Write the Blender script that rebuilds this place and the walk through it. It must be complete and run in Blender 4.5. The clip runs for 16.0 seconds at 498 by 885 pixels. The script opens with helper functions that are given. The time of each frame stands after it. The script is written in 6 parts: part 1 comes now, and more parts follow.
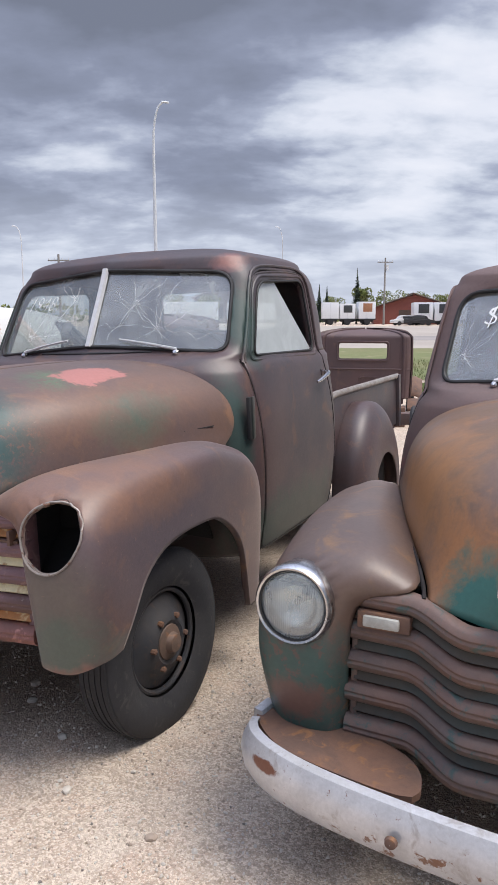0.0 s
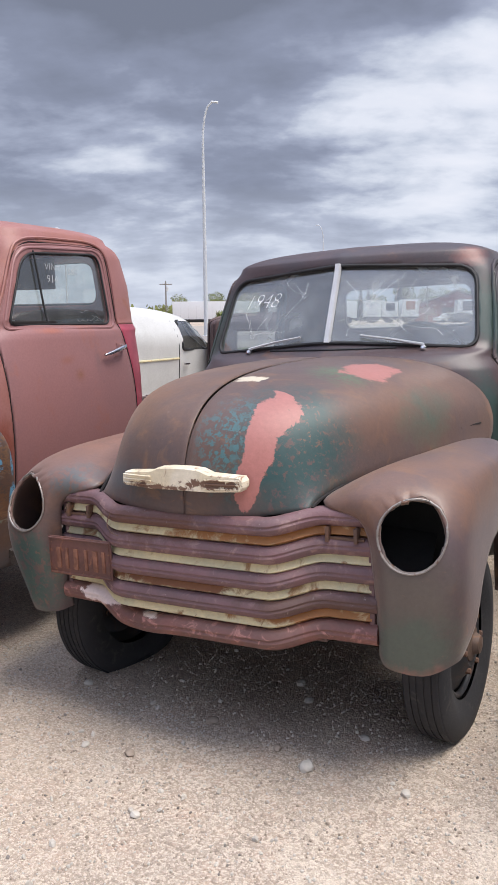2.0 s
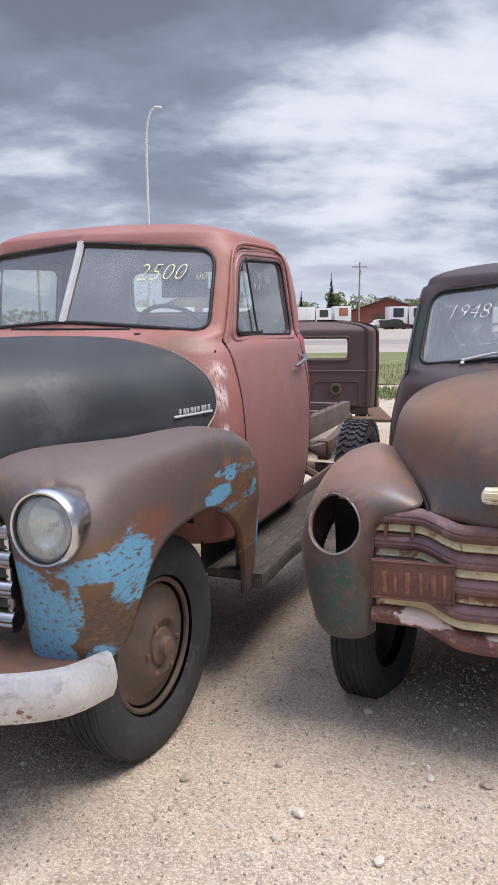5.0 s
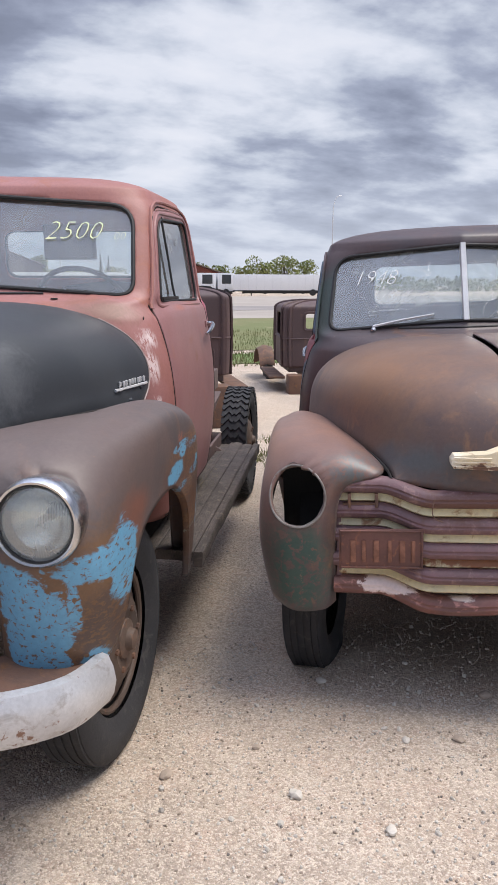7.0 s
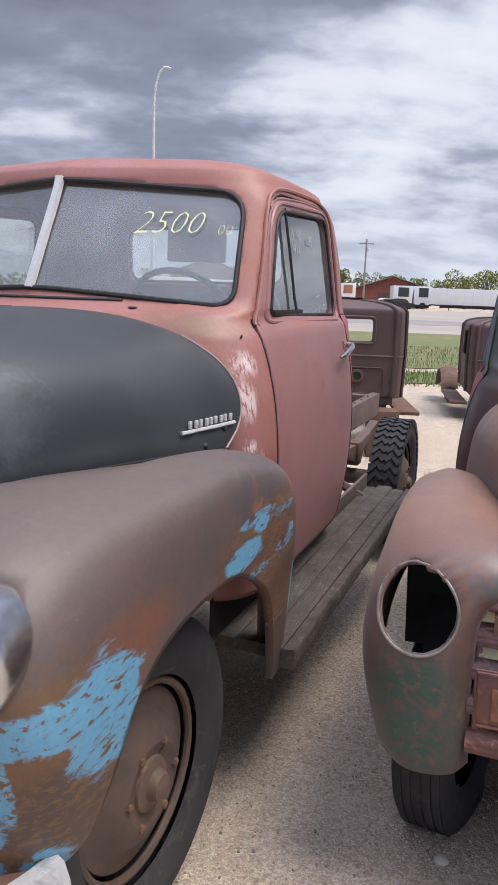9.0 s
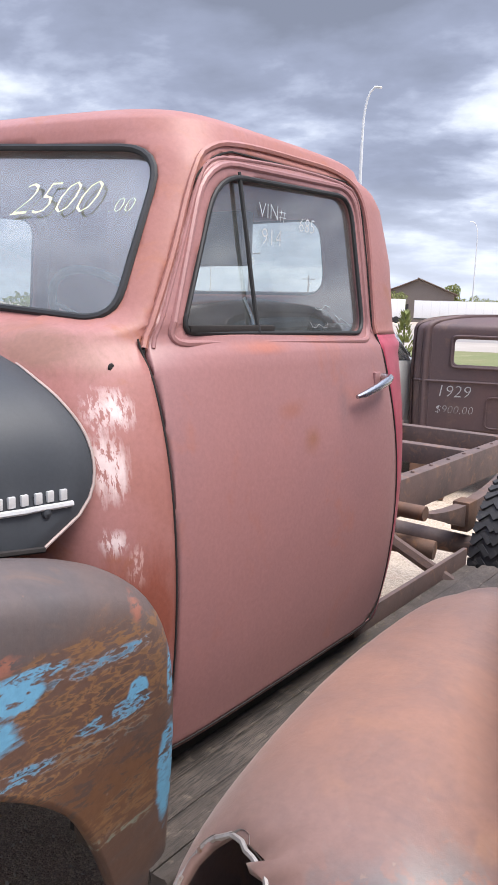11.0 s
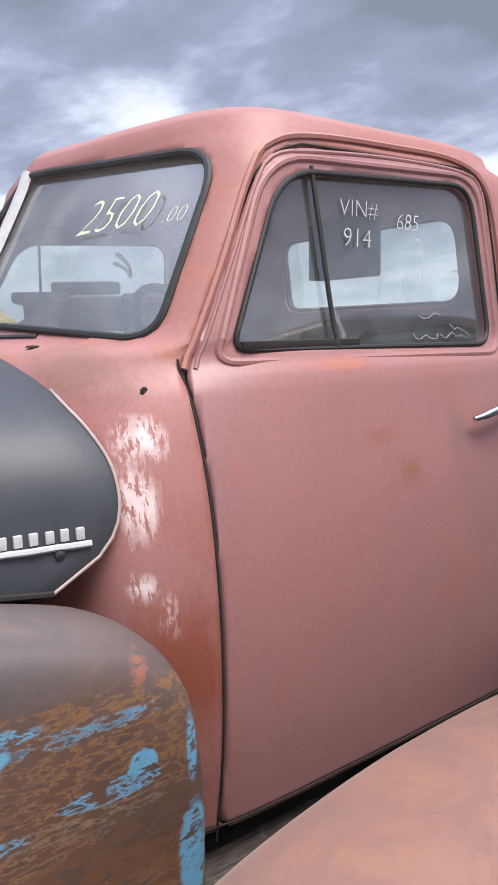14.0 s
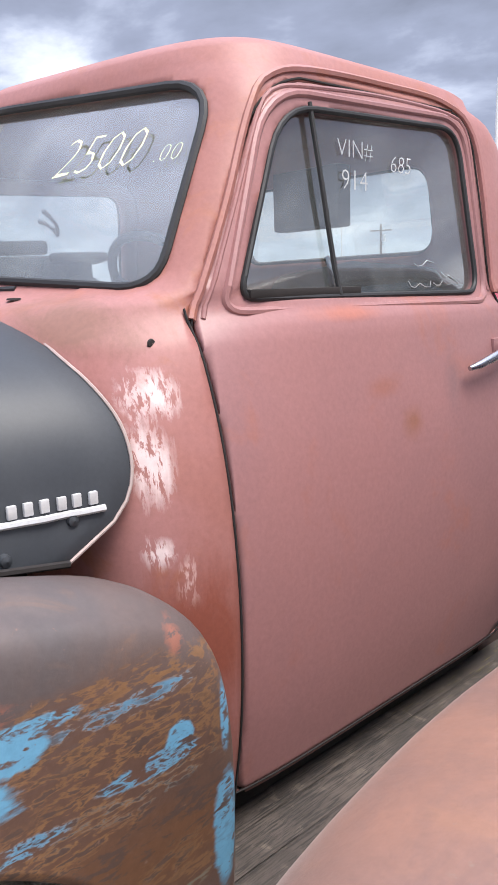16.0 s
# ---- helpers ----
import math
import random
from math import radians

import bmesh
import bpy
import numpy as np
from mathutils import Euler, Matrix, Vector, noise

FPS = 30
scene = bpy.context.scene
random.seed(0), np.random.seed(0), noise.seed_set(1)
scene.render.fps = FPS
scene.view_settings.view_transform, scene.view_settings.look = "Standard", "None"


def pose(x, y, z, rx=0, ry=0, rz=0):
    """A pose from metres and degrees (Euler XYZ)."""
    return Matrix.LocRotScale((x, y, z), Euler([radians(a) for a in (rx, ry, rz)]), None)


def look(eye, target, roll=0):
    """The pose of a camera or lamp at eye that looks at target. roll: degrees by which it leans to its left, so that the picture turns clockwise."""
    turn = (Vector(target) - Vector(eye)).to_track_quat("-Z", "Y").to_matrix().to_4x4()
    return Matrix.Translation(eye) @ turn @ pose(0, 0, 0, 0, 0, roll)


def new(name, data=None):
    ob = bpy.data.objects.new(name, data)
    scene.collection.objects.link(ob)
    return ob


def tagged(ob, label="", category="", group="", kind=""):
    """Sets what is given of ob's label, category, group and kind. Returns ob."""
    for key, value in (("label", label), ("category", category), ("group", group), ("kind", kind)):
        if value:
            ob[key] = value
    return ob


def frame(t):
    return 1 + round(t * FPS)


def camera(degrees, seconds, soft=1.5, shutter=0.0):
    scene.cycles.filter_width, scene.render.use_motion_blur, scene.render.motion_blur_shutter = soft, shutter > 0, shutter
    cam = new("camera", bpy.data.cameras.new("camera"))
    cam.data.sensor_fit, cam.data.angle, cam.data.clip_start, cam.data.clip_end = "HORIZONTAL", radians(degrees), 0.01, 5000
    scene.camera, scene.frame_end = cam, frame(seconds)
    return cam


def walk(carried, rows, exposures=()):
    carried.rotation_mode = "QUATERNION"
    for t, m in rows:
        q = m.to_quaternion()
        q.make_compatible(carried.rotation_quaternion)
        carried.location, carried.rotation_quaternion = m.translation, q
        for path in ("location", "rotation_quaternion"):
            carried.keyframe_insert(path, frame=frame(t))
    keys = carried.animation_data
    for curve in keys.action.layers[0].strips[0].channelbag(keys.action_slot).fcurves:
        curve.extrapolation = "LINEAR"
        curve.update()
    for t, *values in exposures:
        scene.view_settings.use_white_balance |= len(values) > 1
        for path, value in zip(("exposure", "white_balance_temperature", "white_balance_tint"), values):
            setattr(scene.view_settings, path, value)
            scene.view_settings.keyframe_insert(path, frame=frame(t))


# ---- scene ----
cam = camera(36.3, 16.0, soft=1.1)
METRES, EYE, TILT, LEAN, TURN = 6.2, 1.615, -9.6, 0.0, 0.0
ROWS = [
    (0.0, 0.0, 0.0, 0.0, -0.0, 0.0, -0.0),
    (0.5, -0.0401, 0.007, 0.0044, 1.28, 0.22, -0.25),
    (1.0, -0.0888, 0.0011, 0.0012, 2.15, 0.26, -0.28),
    (1.5, -0.1243, -0.0014, 0.0004, 2.55, 0.21, -0.19),
    (2.0, -0.1652, 0.0051, -0.0014, 2.64, -0.06, 0.07),
    (2.5, -0.2074, 0.007, 0.0044, 3.36, 0.04, 0.11),
    (3.0, -0.2455, 0.0022, 0.0041, 2.01, 0.58, 0.28),
    (3.5, -0.2875, -0.0017, 0.0072, 1.34, 0.86, 0.38),
    (4.0, -0.335, 0.0124, 0.0044, 0.75, 1.02, 0.43),
    (6.5, -0.4734, 0.046, 0.0115, -13.06, -1.9, 2.13),
    (7.0, -0.4926, 0.0674, 0.0135, -17.1, -2.58, 2.73),
    (7.5, -0.5137, 0.0879, 0.0207, -19.75, -2.89, 3.28),
    (8.0, -0.4968, 0.1135, 0.0212, -16.06, -2.62, 2.9),
    (8.5, -0.46, 0.1484, 0.0277, -8.78, -2.09, 0.67),
    (11.0, -0.3039, 0.3521, 0.0596, 12.39, -0.71, -3.75),
    (11.5, -0.2863, 0.3802, 0.0616, 18.86, -0.37, -3.38),
    (12.0, -0.265, 0.3983, 0.066, 23.98, -0.26, -3.37),
    (12.5, -0.2593, 0.4029, 0.0669, 28.23, -0.36, -3.59),
    (13.0, -0.2578, 0.4027, 0.0662, 31.18, -0.57, -4.05),
    (13.5, -0.2611, 0.3998, 0.066, 32.29, -0.61, -4.45),
    (14.0, -0.2678, 0.4046, 0.0649, 28.38, 0.05, -3.46),
    (14.5, -0.2861, 0.4033, 0.0638, 22.15, 0.4, -2.1),
    (15.0, -0.2924, 0.4008, 0.0622, 18.56, 0.06, -1.47),
    (15.5, -0.2953, 0.4022, 0.0612, 19.2, -1.2, -1.6),
    (16.0, -0.2969, 0.4037, 0.0609, 22.6, -2.45, -1.87),
]
walk(cam, [(t, pose(0, 0, EYE, TILT, LEAN, TURN) @ pose(METRES * x, METRES * y, METRES * z, 90 + pitch, roll, yaw)) for t, x, y, z, yaw, pitch, roll in ROWS],
     exposures=[(0.0, 0.49), (4.0, 0.49), (6.5, 0.43), (8.7, 0.45), (11.0, 1.0), (14.0, 0.97), (15.0, 0.94), (16.0, 1.10)])

# ---- sky and sun ----
SUN_TURN, SUN_HEIGHT = radians(108), radians(66)
world = bpy.data.worlds.new("overcast_sky")
world.use_nodes = True
scene.world = world
wn, wl = world.node_tree.nodes, world.node_tree.links
wn.clear()


def wnode(kind, **values):
    n = wn.new(kind)
    for key, value in values.items():
        n.inputs[key].default_value = value
    return n


def wmath(op, a, b=None):
    n = wn.new("ShaderNodeMath")
    n.operation = op
    for i, v in enumerate((a, b)):
        if v is None:
            continue
        if isinstance(v, (int, float)):
            n.inputs[i].default_value = v
        else:
            wl.new(v, n.inputs[i])
    return n.outputs[0]


sky = wn.new("ShaderNodeTexSky")
sky.sky_type, sky.sun_disc = "NISHITA", False
sky.sun_elevation, sky.sun_rotation = SUN_HEIGHT, SUN_TURN
coord = wn.new("ShaderNodeTexCoord")
split = wn.new("ShaderNodeSeparateXYZ")
wl.new(coord.outputs["Generated"], split.inputs[0])
# cloud layer: the direction cast onto a flat sheet overhead
height = wmath("MAXIMUM", split.outputs[2], 0.0)
flat = wmath("ADD", height, 0.27)
sheet = wn.new("ShaderNodeCombineXYZ")
wl.new(wmath("DIVIDE", split.outputs[0], flat), sheet.inputs[0])
wl.new(wmath("DIVIDE", split.outputs[1], flat), sheet.inputs[1])
big = wnode("ShaderNodeTexNoise", Scale=1.25, Detail=6.0, Roughness=0.5, Distortion=0.1)
big_at = wnode("ShaderNodeMapping", Location=(3.3, 0.55, 0.0))
wl.new(sheet.outputs[0], big_at.inputs[0])
wl.new(big_at.outputs[0], big.inputs["Vector"])
small = wnode("ShaderNodeTexNoise", Scale=3.4, Detail=10.0, Roughness=0.55, Distortion=0.1)
small_at = wnode("ShaderNodeMapping", Location=(1.7, 4.0, 0.0), Scale=(0.9, 1.2, 1.0))
wl.new(sheet.outputs[0], small_at.inputs[0])
wl.new(small_at.outputs[0], small.inputs["Vector"])
mass = wmath("ADD", wmath("MULTIPLY", big.outputs[0], 0.52), wmath("MULTIPLY", small.outputs[0], 0.48))
# a wide break in the cloud ahead and to the right, a dark bank beside it, heavier cloud higher up
towards = wn.new("ShaderNodeVectorMath")
towards.operation = "DOT_PRODUCT"
towards.inputs[1].default_value = Vector((0.36, 0.90, 0.24)).normalized()
wl.new(coord.outputs["Generated"], towards.inputs[0])
gap = wn.new("ShaderNodeMapRange")
gap.interpolation_type = "SMOOTHSTEP"
gap.inputs[1].default_value, gap.inputs[2].default_value, gap.inputs[3].default_value, gap.inputs[4].default_value = 0.86, 0.99, -0.01, 0.060
wl.new(towards.outputs["Value"], gap.inputs[0])
mass = wmath("ADD", mass, gap.outputs[0])
bank_way = wn.new("ShaderNodeVectorMath")
bank_way.operation = "DOT_PRODUCT"
bank_way.inputs[1].default_value = Vector((-0.17, 0.93, 0.27)).normalized()
wl.new(coord.outputs["Generated"], bank_way.inputs[0])
bank = wn.new("ShaderNodeMapRange")
bank.interpolation_type = "SMOOTHSTEP"
bank.inputs[1].default_value, bank.inputs[2].default_value, bank.inputs[3].default_value, bank.inputs[4].default_value = 0.955, 0.995, 0.0, -0.055
wl.new(bank_way.outputs["Value"], bank.inputs[0])
mass = wmath("ADD", mass, bank.outputs[0])
heavy = wn.new("ShaderNodeMapRange")
heavy.interpolation_type = "SMOOTHSTEP"
heavy.inputs[1].default_value, heavy.inputs[2].default_value, heavy.inputs[3].default_value, heavy.inputs[4].default_value = 0.25, 0.37, 0.0, -0.105
wl.new(split.outputs[2], heavy.inputs[0])
mass = wmath("ADD", mass, heavy.outputs[0])
tone = wn.new("ShaderNodeValToRGB")
tone.color_ramp.elements[0].position, tone.color_ramp.elements[0].color = 0.30, (0.140, 0.155, 0.205, 1)
tone.color_ramp.elements[1].position, tone.color_ramp.elements[1].color = 0.70, (0.66, 0.67, 0.73, 1)
for place, colour in ((0.435, (0.200, 0.222, 0.300, 1)), (0.50, (0.295, 0.325, 0.42, 1)), (0.55, (0.45, 0.485, 0.57, 1)), (0.605, (0.58, 0.605, 0.68, 1))):
    tone.color_ramp.elements.new(place).color = colour
wl.new(mass, tone.inputs[0])
# pale haze towards the horizon
haze = wn.new("ShaderNodeMapRange")
haze.inputs[1].default_value, haze.inputs[2].default_value, haze.inputs[3].default_value, haze.inputs[4].default_value = 0.0, 0.16, 0.75, 0.0
wl.new(split.outputs[2], haze.inputs[0])
low = wn.new("ShaderNodeMix")
low.data_type = "RGBA"
low.inputs[7].default_value = (0.50, 0.54, 0.64, 1)
wl.new(haze.outputs[0], low.inputs[0])
wl.new(tone.outputs[0], low.inputs[6])
clouds = wnode("ShaderNodeBackground")
# an overcast sky is about three times as bright overhead as near the horizon
dome = wn.new("ShaderNodeMapRange")
dome.interpolation_type = "SMOOTHSTEP"
dome.inputs[1].default_value, dome.inputs[2].default_value, dome.inputs[3].default_value, dome.inputs[4].default_value = 0.42, 0.95, 1.0, 5.4
wl.new(split.outputs[2], dome.inputs[0])
wl.new(dome.outputs[0], clouds.inputs[1])
wl.new(low.outputs[2], clouds.inputs[0])
blue = wnode("ShaderNodeBackground", Strength=0.06)
wl.new(sky.outputs[0], blue.inputs[0])
both = wnode("ShaderNodeMixShader", Fac=0.93)
wl.new(blue.outputs[0], both.inputs[1])
wl.new(clouds.outputs[0], both.inputs[2])
wl.new(both.outputs[0], wn.new("ShaderNodeOutputWorld").inputs[0])

sun = new("sun", bpy.data.lights.new("sun", "SUN"))
sun.data.energy, sun.data.angle, sun.data.color = 2.6, radians(34), (1.0, 0.93, 0.84)
sun.matrix_world = look((0, 0, 30), (0 - 30 * math.sin(SUN_TURN) / math.tan(SUN_HEIGHT), 0 - 30 * math.cos(SUN_TURN) / math.tan(SUN_HEIGHT), 0))

# ---- materials ----
def shader(name):
    m = bpy.data.materials.new(name)
    m.use_nodes = True
    return m, m.node_tree.nodes, m.node_tree.links, m.node_tree.nodes["Principled BSDF"]


def rgb(c):
    return (*c, 1.0)


def mix_node(nodes, links, fac, a, b):
    n = nodes.new("ShaderNodeMix")
    n.data_type = "RGBA"
    for i, v in ((0, fac), (6, a), (7, b)):
        if isinstance(v, (int, float)):
            n.inputs[i].default_value = v
        elif isinstance(v, tuple):
            n.inputs[i].default_value = rgb(v)
        else:
            links.new(v, n.inputs[i])
    return n.outputs[2]


def noise_node(nodes, links, scale, detail=5.0, rough=0.6, at=None, distort=0.0):
    n = nodes.new("ShaderNodeTexNoise")
    n.inputs["Scale"].default_value, n.inputs["Detail"].default_value = scale, detail
    n.inputs["Roughness"].default_value, n.inputs["Distortion"].default_value = rough, distort
    if at is not None:
        links.new(at, n.inputs["Vector"])
    return n.outputs[0]


def ramp_node(nodes, links, value, lo, hi):
    n = nodes.new("ShaderNodeMapRange")
    n.interpolation_type = "SMOOTHSTEP"
    n.inputs[1].default_value, n.inputs[2].default_value = lo, hi
    links.new(value, n.inputs[0])
    return n.outputs[0]


def math_node(nodes, links, op, a, b):
    n = nodes.new("ShaderNodeMath")
    n.operation = op
    for i, v in enumerate((a, b)):
        if isinstance(v, (int, float)):
            n.inputs[i].default_value = v
        else:
            links.new(v, n.inputs[i])
    return n.outputs[0]


def worn(name, base, second, third=None, scale=2.2, rough=0.6, metal=0.0, fine=60.0, bump=0.15, patches=(), specks=None, shift=0.0, ragged_scale=7.0, streak=(1, 1, 1), dust_sheen=0.0):
    """Weathered paint or metal in the thing's own coordinates: broad mottling, fine grain, specks and patches (centre, radii, colour, raggedness)."""
    m, nodes, links, bsdf = shader(name)
    here = nodes.new("ShaderNodeTexCoord").outputs["Object"]
    at = nodes.new("ShaderNodeMapping")
    at.inputs["Location"].default_value = (shift, shift * 1.7, shift * 0.6)
    links.new(here, at.inputs[0])
    at = at.outputs[0]
    broad = noise_node(nodes, links, scale, 6.0, 0.6, at, 0.4)
    colour = mix_node(nodes, links, ramp_node(nodes, links, broad, 0.36, 0.64), base, second)
    if third:
        spot = noise_node(nodes, links, scale * 2.7, 8.0, 0.65, at, 0.8)
        colour = mix_node(nodes, links, ramp_node(nodes, links, spot, 0.54, 0.68), colour, third)
    pull = nodes.new("ShaderNodeMapping")
    pull.inputs["Scale"].default_value = streak
    links.new(at, pull.inputs[0])
    ragged = noise_node(nodes, links, ragged_scale, 12.0, 0.72, pull.outputs[0], 0.5)
    flecks = noise_node(nodes, links, ragged_scale * 4.5, 10.0, 0.66, pull.outputs[0], 0.3)
    for centre, radii, tint, jag, *soft in patches:
        move = nodes.new("ShaderNodeMapping")
        move.vector_type = "TEXTURE"
        move.inputs["Location"].default_value, move.inputs["Scale"].default_value = centre, radii
        links.new(here, move.inputs[0])
        far = nodes.new("ShaderNodeVectorMath")
        far.operation = "LENGTH"
        links.new(move.outputs[0], far.inputs[0])
        edge = math_node(nodes, links, "ADD", far.outputs["Value"], math_node(nodes, links, "MULTIPLY", math_node(nodes, links, "SUBTRACT", ragged, 0.5), jag))
        n = nodes.new("ShaderNodeMapRange")
        n.inputs[1].default_value, n.inputs[2].default_value, n.inputs[3].default_value, n.inputs[4].default_value = 0.97 - (soft[0] if soft else 0.05), 0.97 + (soft[0] if soft else 0.05), 1.0, 0.0
        links.new(edge, n.inputs[0])
        cover = n.outputs[0]
        if len(soft) > 1:
            cover = math_node(nodes, links, "MULTIPLY", cover, ramp_node(nodes, links, flecks, soft[1] - 0.035, soft[1] + 0.035))
        colour = mix_node(nodes, links, cover, colour, tint)
    grain = noise_node(nodes, links, fine, 8.0, 0.7, at)
    shade = nodes.new("ShaderNodeHueSaturation")
    links.new(colour, shade.inputs["Color"])
    links.new(math_node(nodes, links, "ADD", math_node(nodes, links, "MULTIPLY", grain, 0.5), 0.75), shade.inputs["Value"])
    colour = shade.outputs[0]
    if specks:
        dots = noise_node(nodes, links, 38.0, 6.0, 0.75, at)
        colour = mix_node(nodes, links, ramp_node(nodes, links, dots, 0.63, 0.70), colour, specks)
    links.new(colour, bsdf.inputs["Base Color"])
    gloss = nodes.new("ShaderNodeMapRange")
    gloss.inputs[3].default_value, gloss.inputs[4].default_value = max(0.05, rough - 0.14), min(1.0, rough + 0.16)
    links.new(broad, gloss.inputs[0])
    links.new(gloss.outputs[0], bsdf.inputs["Roughness"])
    bsdf.inputs["Metallic"].default_value = metal
    # sheen added to pale the paint at grazing angles, for its sky reflection
    if dust_sheen:
        bsdf.inputs["Sheen Weight"].default_value, bsdf.inputs["Sheen Roughness"].default_value = dust_sheen, 0.45
        bsdf.inputs["Sheen Tint"].default_value = (1.0, 0.86, 0.78, 1)
    relief = nodes.new("ShaderNodeBump")
    relief.inputs["Strength"].default_value, relief.inputs["Distance"].default_value = bump, 0.004
    links.new(math_node(nodes, links, "ADD", grain, math_node(nodes, links, "MULTIPLY", ragged, 1.2)), relief.inputs["Height"])
    links.new(relief.outputs[0], bsdf.inputs["Normal"])
    return m


def plain(name, colour, rough=0.6, metal=0.0, vary=0.25, scale=30.0):
    return worn(name, colour, tuple(c * (1 - vary) for c in colour), None, scale * 0.2, rough, metal, scale * 3, 0.08)


def glass_material(name, dust_sheen=0.12, tint=(0.9, 0.95, 0.93), even=0.25):
    m, nodes, links, bsdf = shader(name)
    here = nodes.new("ShaderNodeTexCoord").outputs["Object"]
    clear = nodes.new("ShaderNodeBsdfTransparent")
    clear.inputs[0].default_value = rgb(tint)
    shine = nodes.new("ShaderNodeBsdfGlossy")
    shine.inputs["Roughness"].default_value = 0.03
    weight = nodes.new("ShaderNodeLayerWeight")
    weight.inputs[0].default_value = 0.5
    pane = nodes.new("ShaderNodeMixShader")
    links.new(math_node(nodes, links, "ADD", math_node(nodes, links, "MULTIPLY", math_node(nodes, links, "POWER", weight.outputs["Facing"], 2.4), 0.72), 0.20), pane.inputs[0])
    links.new(clear.outputs[0], pane.inputs[1])
    links.new(shine.outputs[0], pane.inputs[2])
    # pale film: dust, and on some panes a bright reflection put into colour
    film = nodes.new("ShaderNodeBsdfDiffuse")
    film.inputs[0].default_value = (0.54, 0.58, 0.58, 1)
    dirty = nodes.new("ShaderNodeMixShader")
    smear = ramp_node(nodes, links, noise_node(nodes, links, 4.5, 7.0, 0.6, here, 1.0), 0.35, 0.75)
    links.new(math_node(nodes, links, "MULTIPLY", math_node(nodes, links, "ADD", smear, even), dust_sheen), dirty.inputs[0])
    links.new(pane.outputs[0], dirty.inputs[1])
    links.new(film.outputs[0], dirty.inputs[2])
    links.new(dirty.outputs[0], nodes["Material Output"].inputs[0])
    return m


BROWN, MAUVE, RUST, TEAL, PINK = (0.125, 0.072, 0.055), (0.115, 0.080, 0.085), (0.28, 0.125, 0.055), (0.030, 0.085, 0.080), (0.38, 0.150, 0.128)
paint_b_hood = worn("faded_brown_hood_paint", (0.120, 0.070, 0.053), (0.090, 0.063, 0.062), (0.20, 0.105, 0.06), 2.2, 0.46, ragged_scale=10.0, dust_sheen=0.15, specks=(0.19, 0.12, 0.09), patches=[
    ((-0.45, -0.05, 1.27), (0.34, 0.50, 0.13), (0.23, 0.115, 0.058), 2.2, 0.7), ((-0.55, -0.50, 1.05), (0.20, 0.25, 0.12), (0.150, 0.090, 0.062), 2.2, 0.5), ((0.55, 0.10, 1.22), (0.25, 0.45, 0.12), (0.165, 0.088, 0.058), 2.4, 0.6), ((-0.30, -0.50, 1.00), (0.25, 0.2, 0.06), (0.085, 0.085, 0.088), 2.4, 0.5),
    ((0.34, -0.50, 1.13), (0.19, 0.26, 0.26), (0.024, 0.062, 0.060), 1.8, 0.45, 0.43), ((0.34, -0.02, 1.33), (0.11, 0.12, 0.10), (0.085, 0.125, 0.07), 2.4, 0.5, 0.46),
    ((0.60, 0.20, 1.15), (0.10, 0.22, 0.10), (0.075, 0.10, 0.075), 2.4, 0.5), ((0.14, -0.55, 1.16), (0.09, 0.22, 0.14), (0.060, 0.14, 0.15), 2.2, 0.4, 0.52),
    ((0.275, -0.47, 1.235), (0.075, 0.20, 0.095), PINK, 1.7, 0.04), ((0.255, -0.53, 1.145), (0.052, 0.2, 0.12), PINK, 1.5, 0.04), ((0.235, -0.62, 1.03), (0.040, 0.2, 0.11), PINK, 1.6, 0.04), ((0.41, 0.16, 1.35), (0.11, 0.19, 0.08), PINK, 1.9, 0.06),
    ((0.075, -0.26, 1.35), (0.048, 0.040, 0.05), (0.62, 0.55, 0.42), 3.6, 0.1)])
paint_b = worn("faded_brown_primer", (0.126, 0.076, 0.067), (0.098, 0.070, 0.070), (0.20, 0.110, 0.070), 2.1, 0.40, dust_sheen=0.20, specks=(0.20, 0.13, 0.10), patches=[
    # rust-tinted patches also paint in skylit fender tops and a shaded left side
    ((-0.75, -0.15, 1.00), (0.24, 0.50, 0.12), (0.25, 0.125, 0.085), 2.0, 0.6), ((-0.85, -0.55, 0.90), (0.18, 0.14, 0.20), (0.17, 0.10, 0.082), 2.0, 0.5), ((0.93, -0.10, 0.80), (0.10, 0.5, 0.22), (0.070, 0.054, 0.066), 2.0, 0.6), ((0.80, -0.63, 0.68), (0.12, 0.2, 0.20), (0.120, 0.100, 0.086), 2.2, 0.5),
    ((0.72, -0.30, 0.97), (0.26, 0.34, 0.10), (0.215, 0.108, 0.062), 2.2, 0.6),
    ((0.80, -0.60, 0.43), (0.10, 0.10, 0.045), (0.30, 0.12, 0.10), 1.6, 0.12), ((-0.80, -0.60, 0.60), (0.13, 0.2, 0.17), (0.035, 0.082, 0.070), 2.2, 0.4, 0.45),
    ((0.78, -0.60, 0.52), (0.16, 0.2, 0.10), (0.085, 0.105, 0.085), 2.4, 0.4), ((-0.58, -0.55, 0.97), (0.09, 0.12, 0.06), (0.10, 0.105, 0.105), 2.4, 0.5, 0.48)])
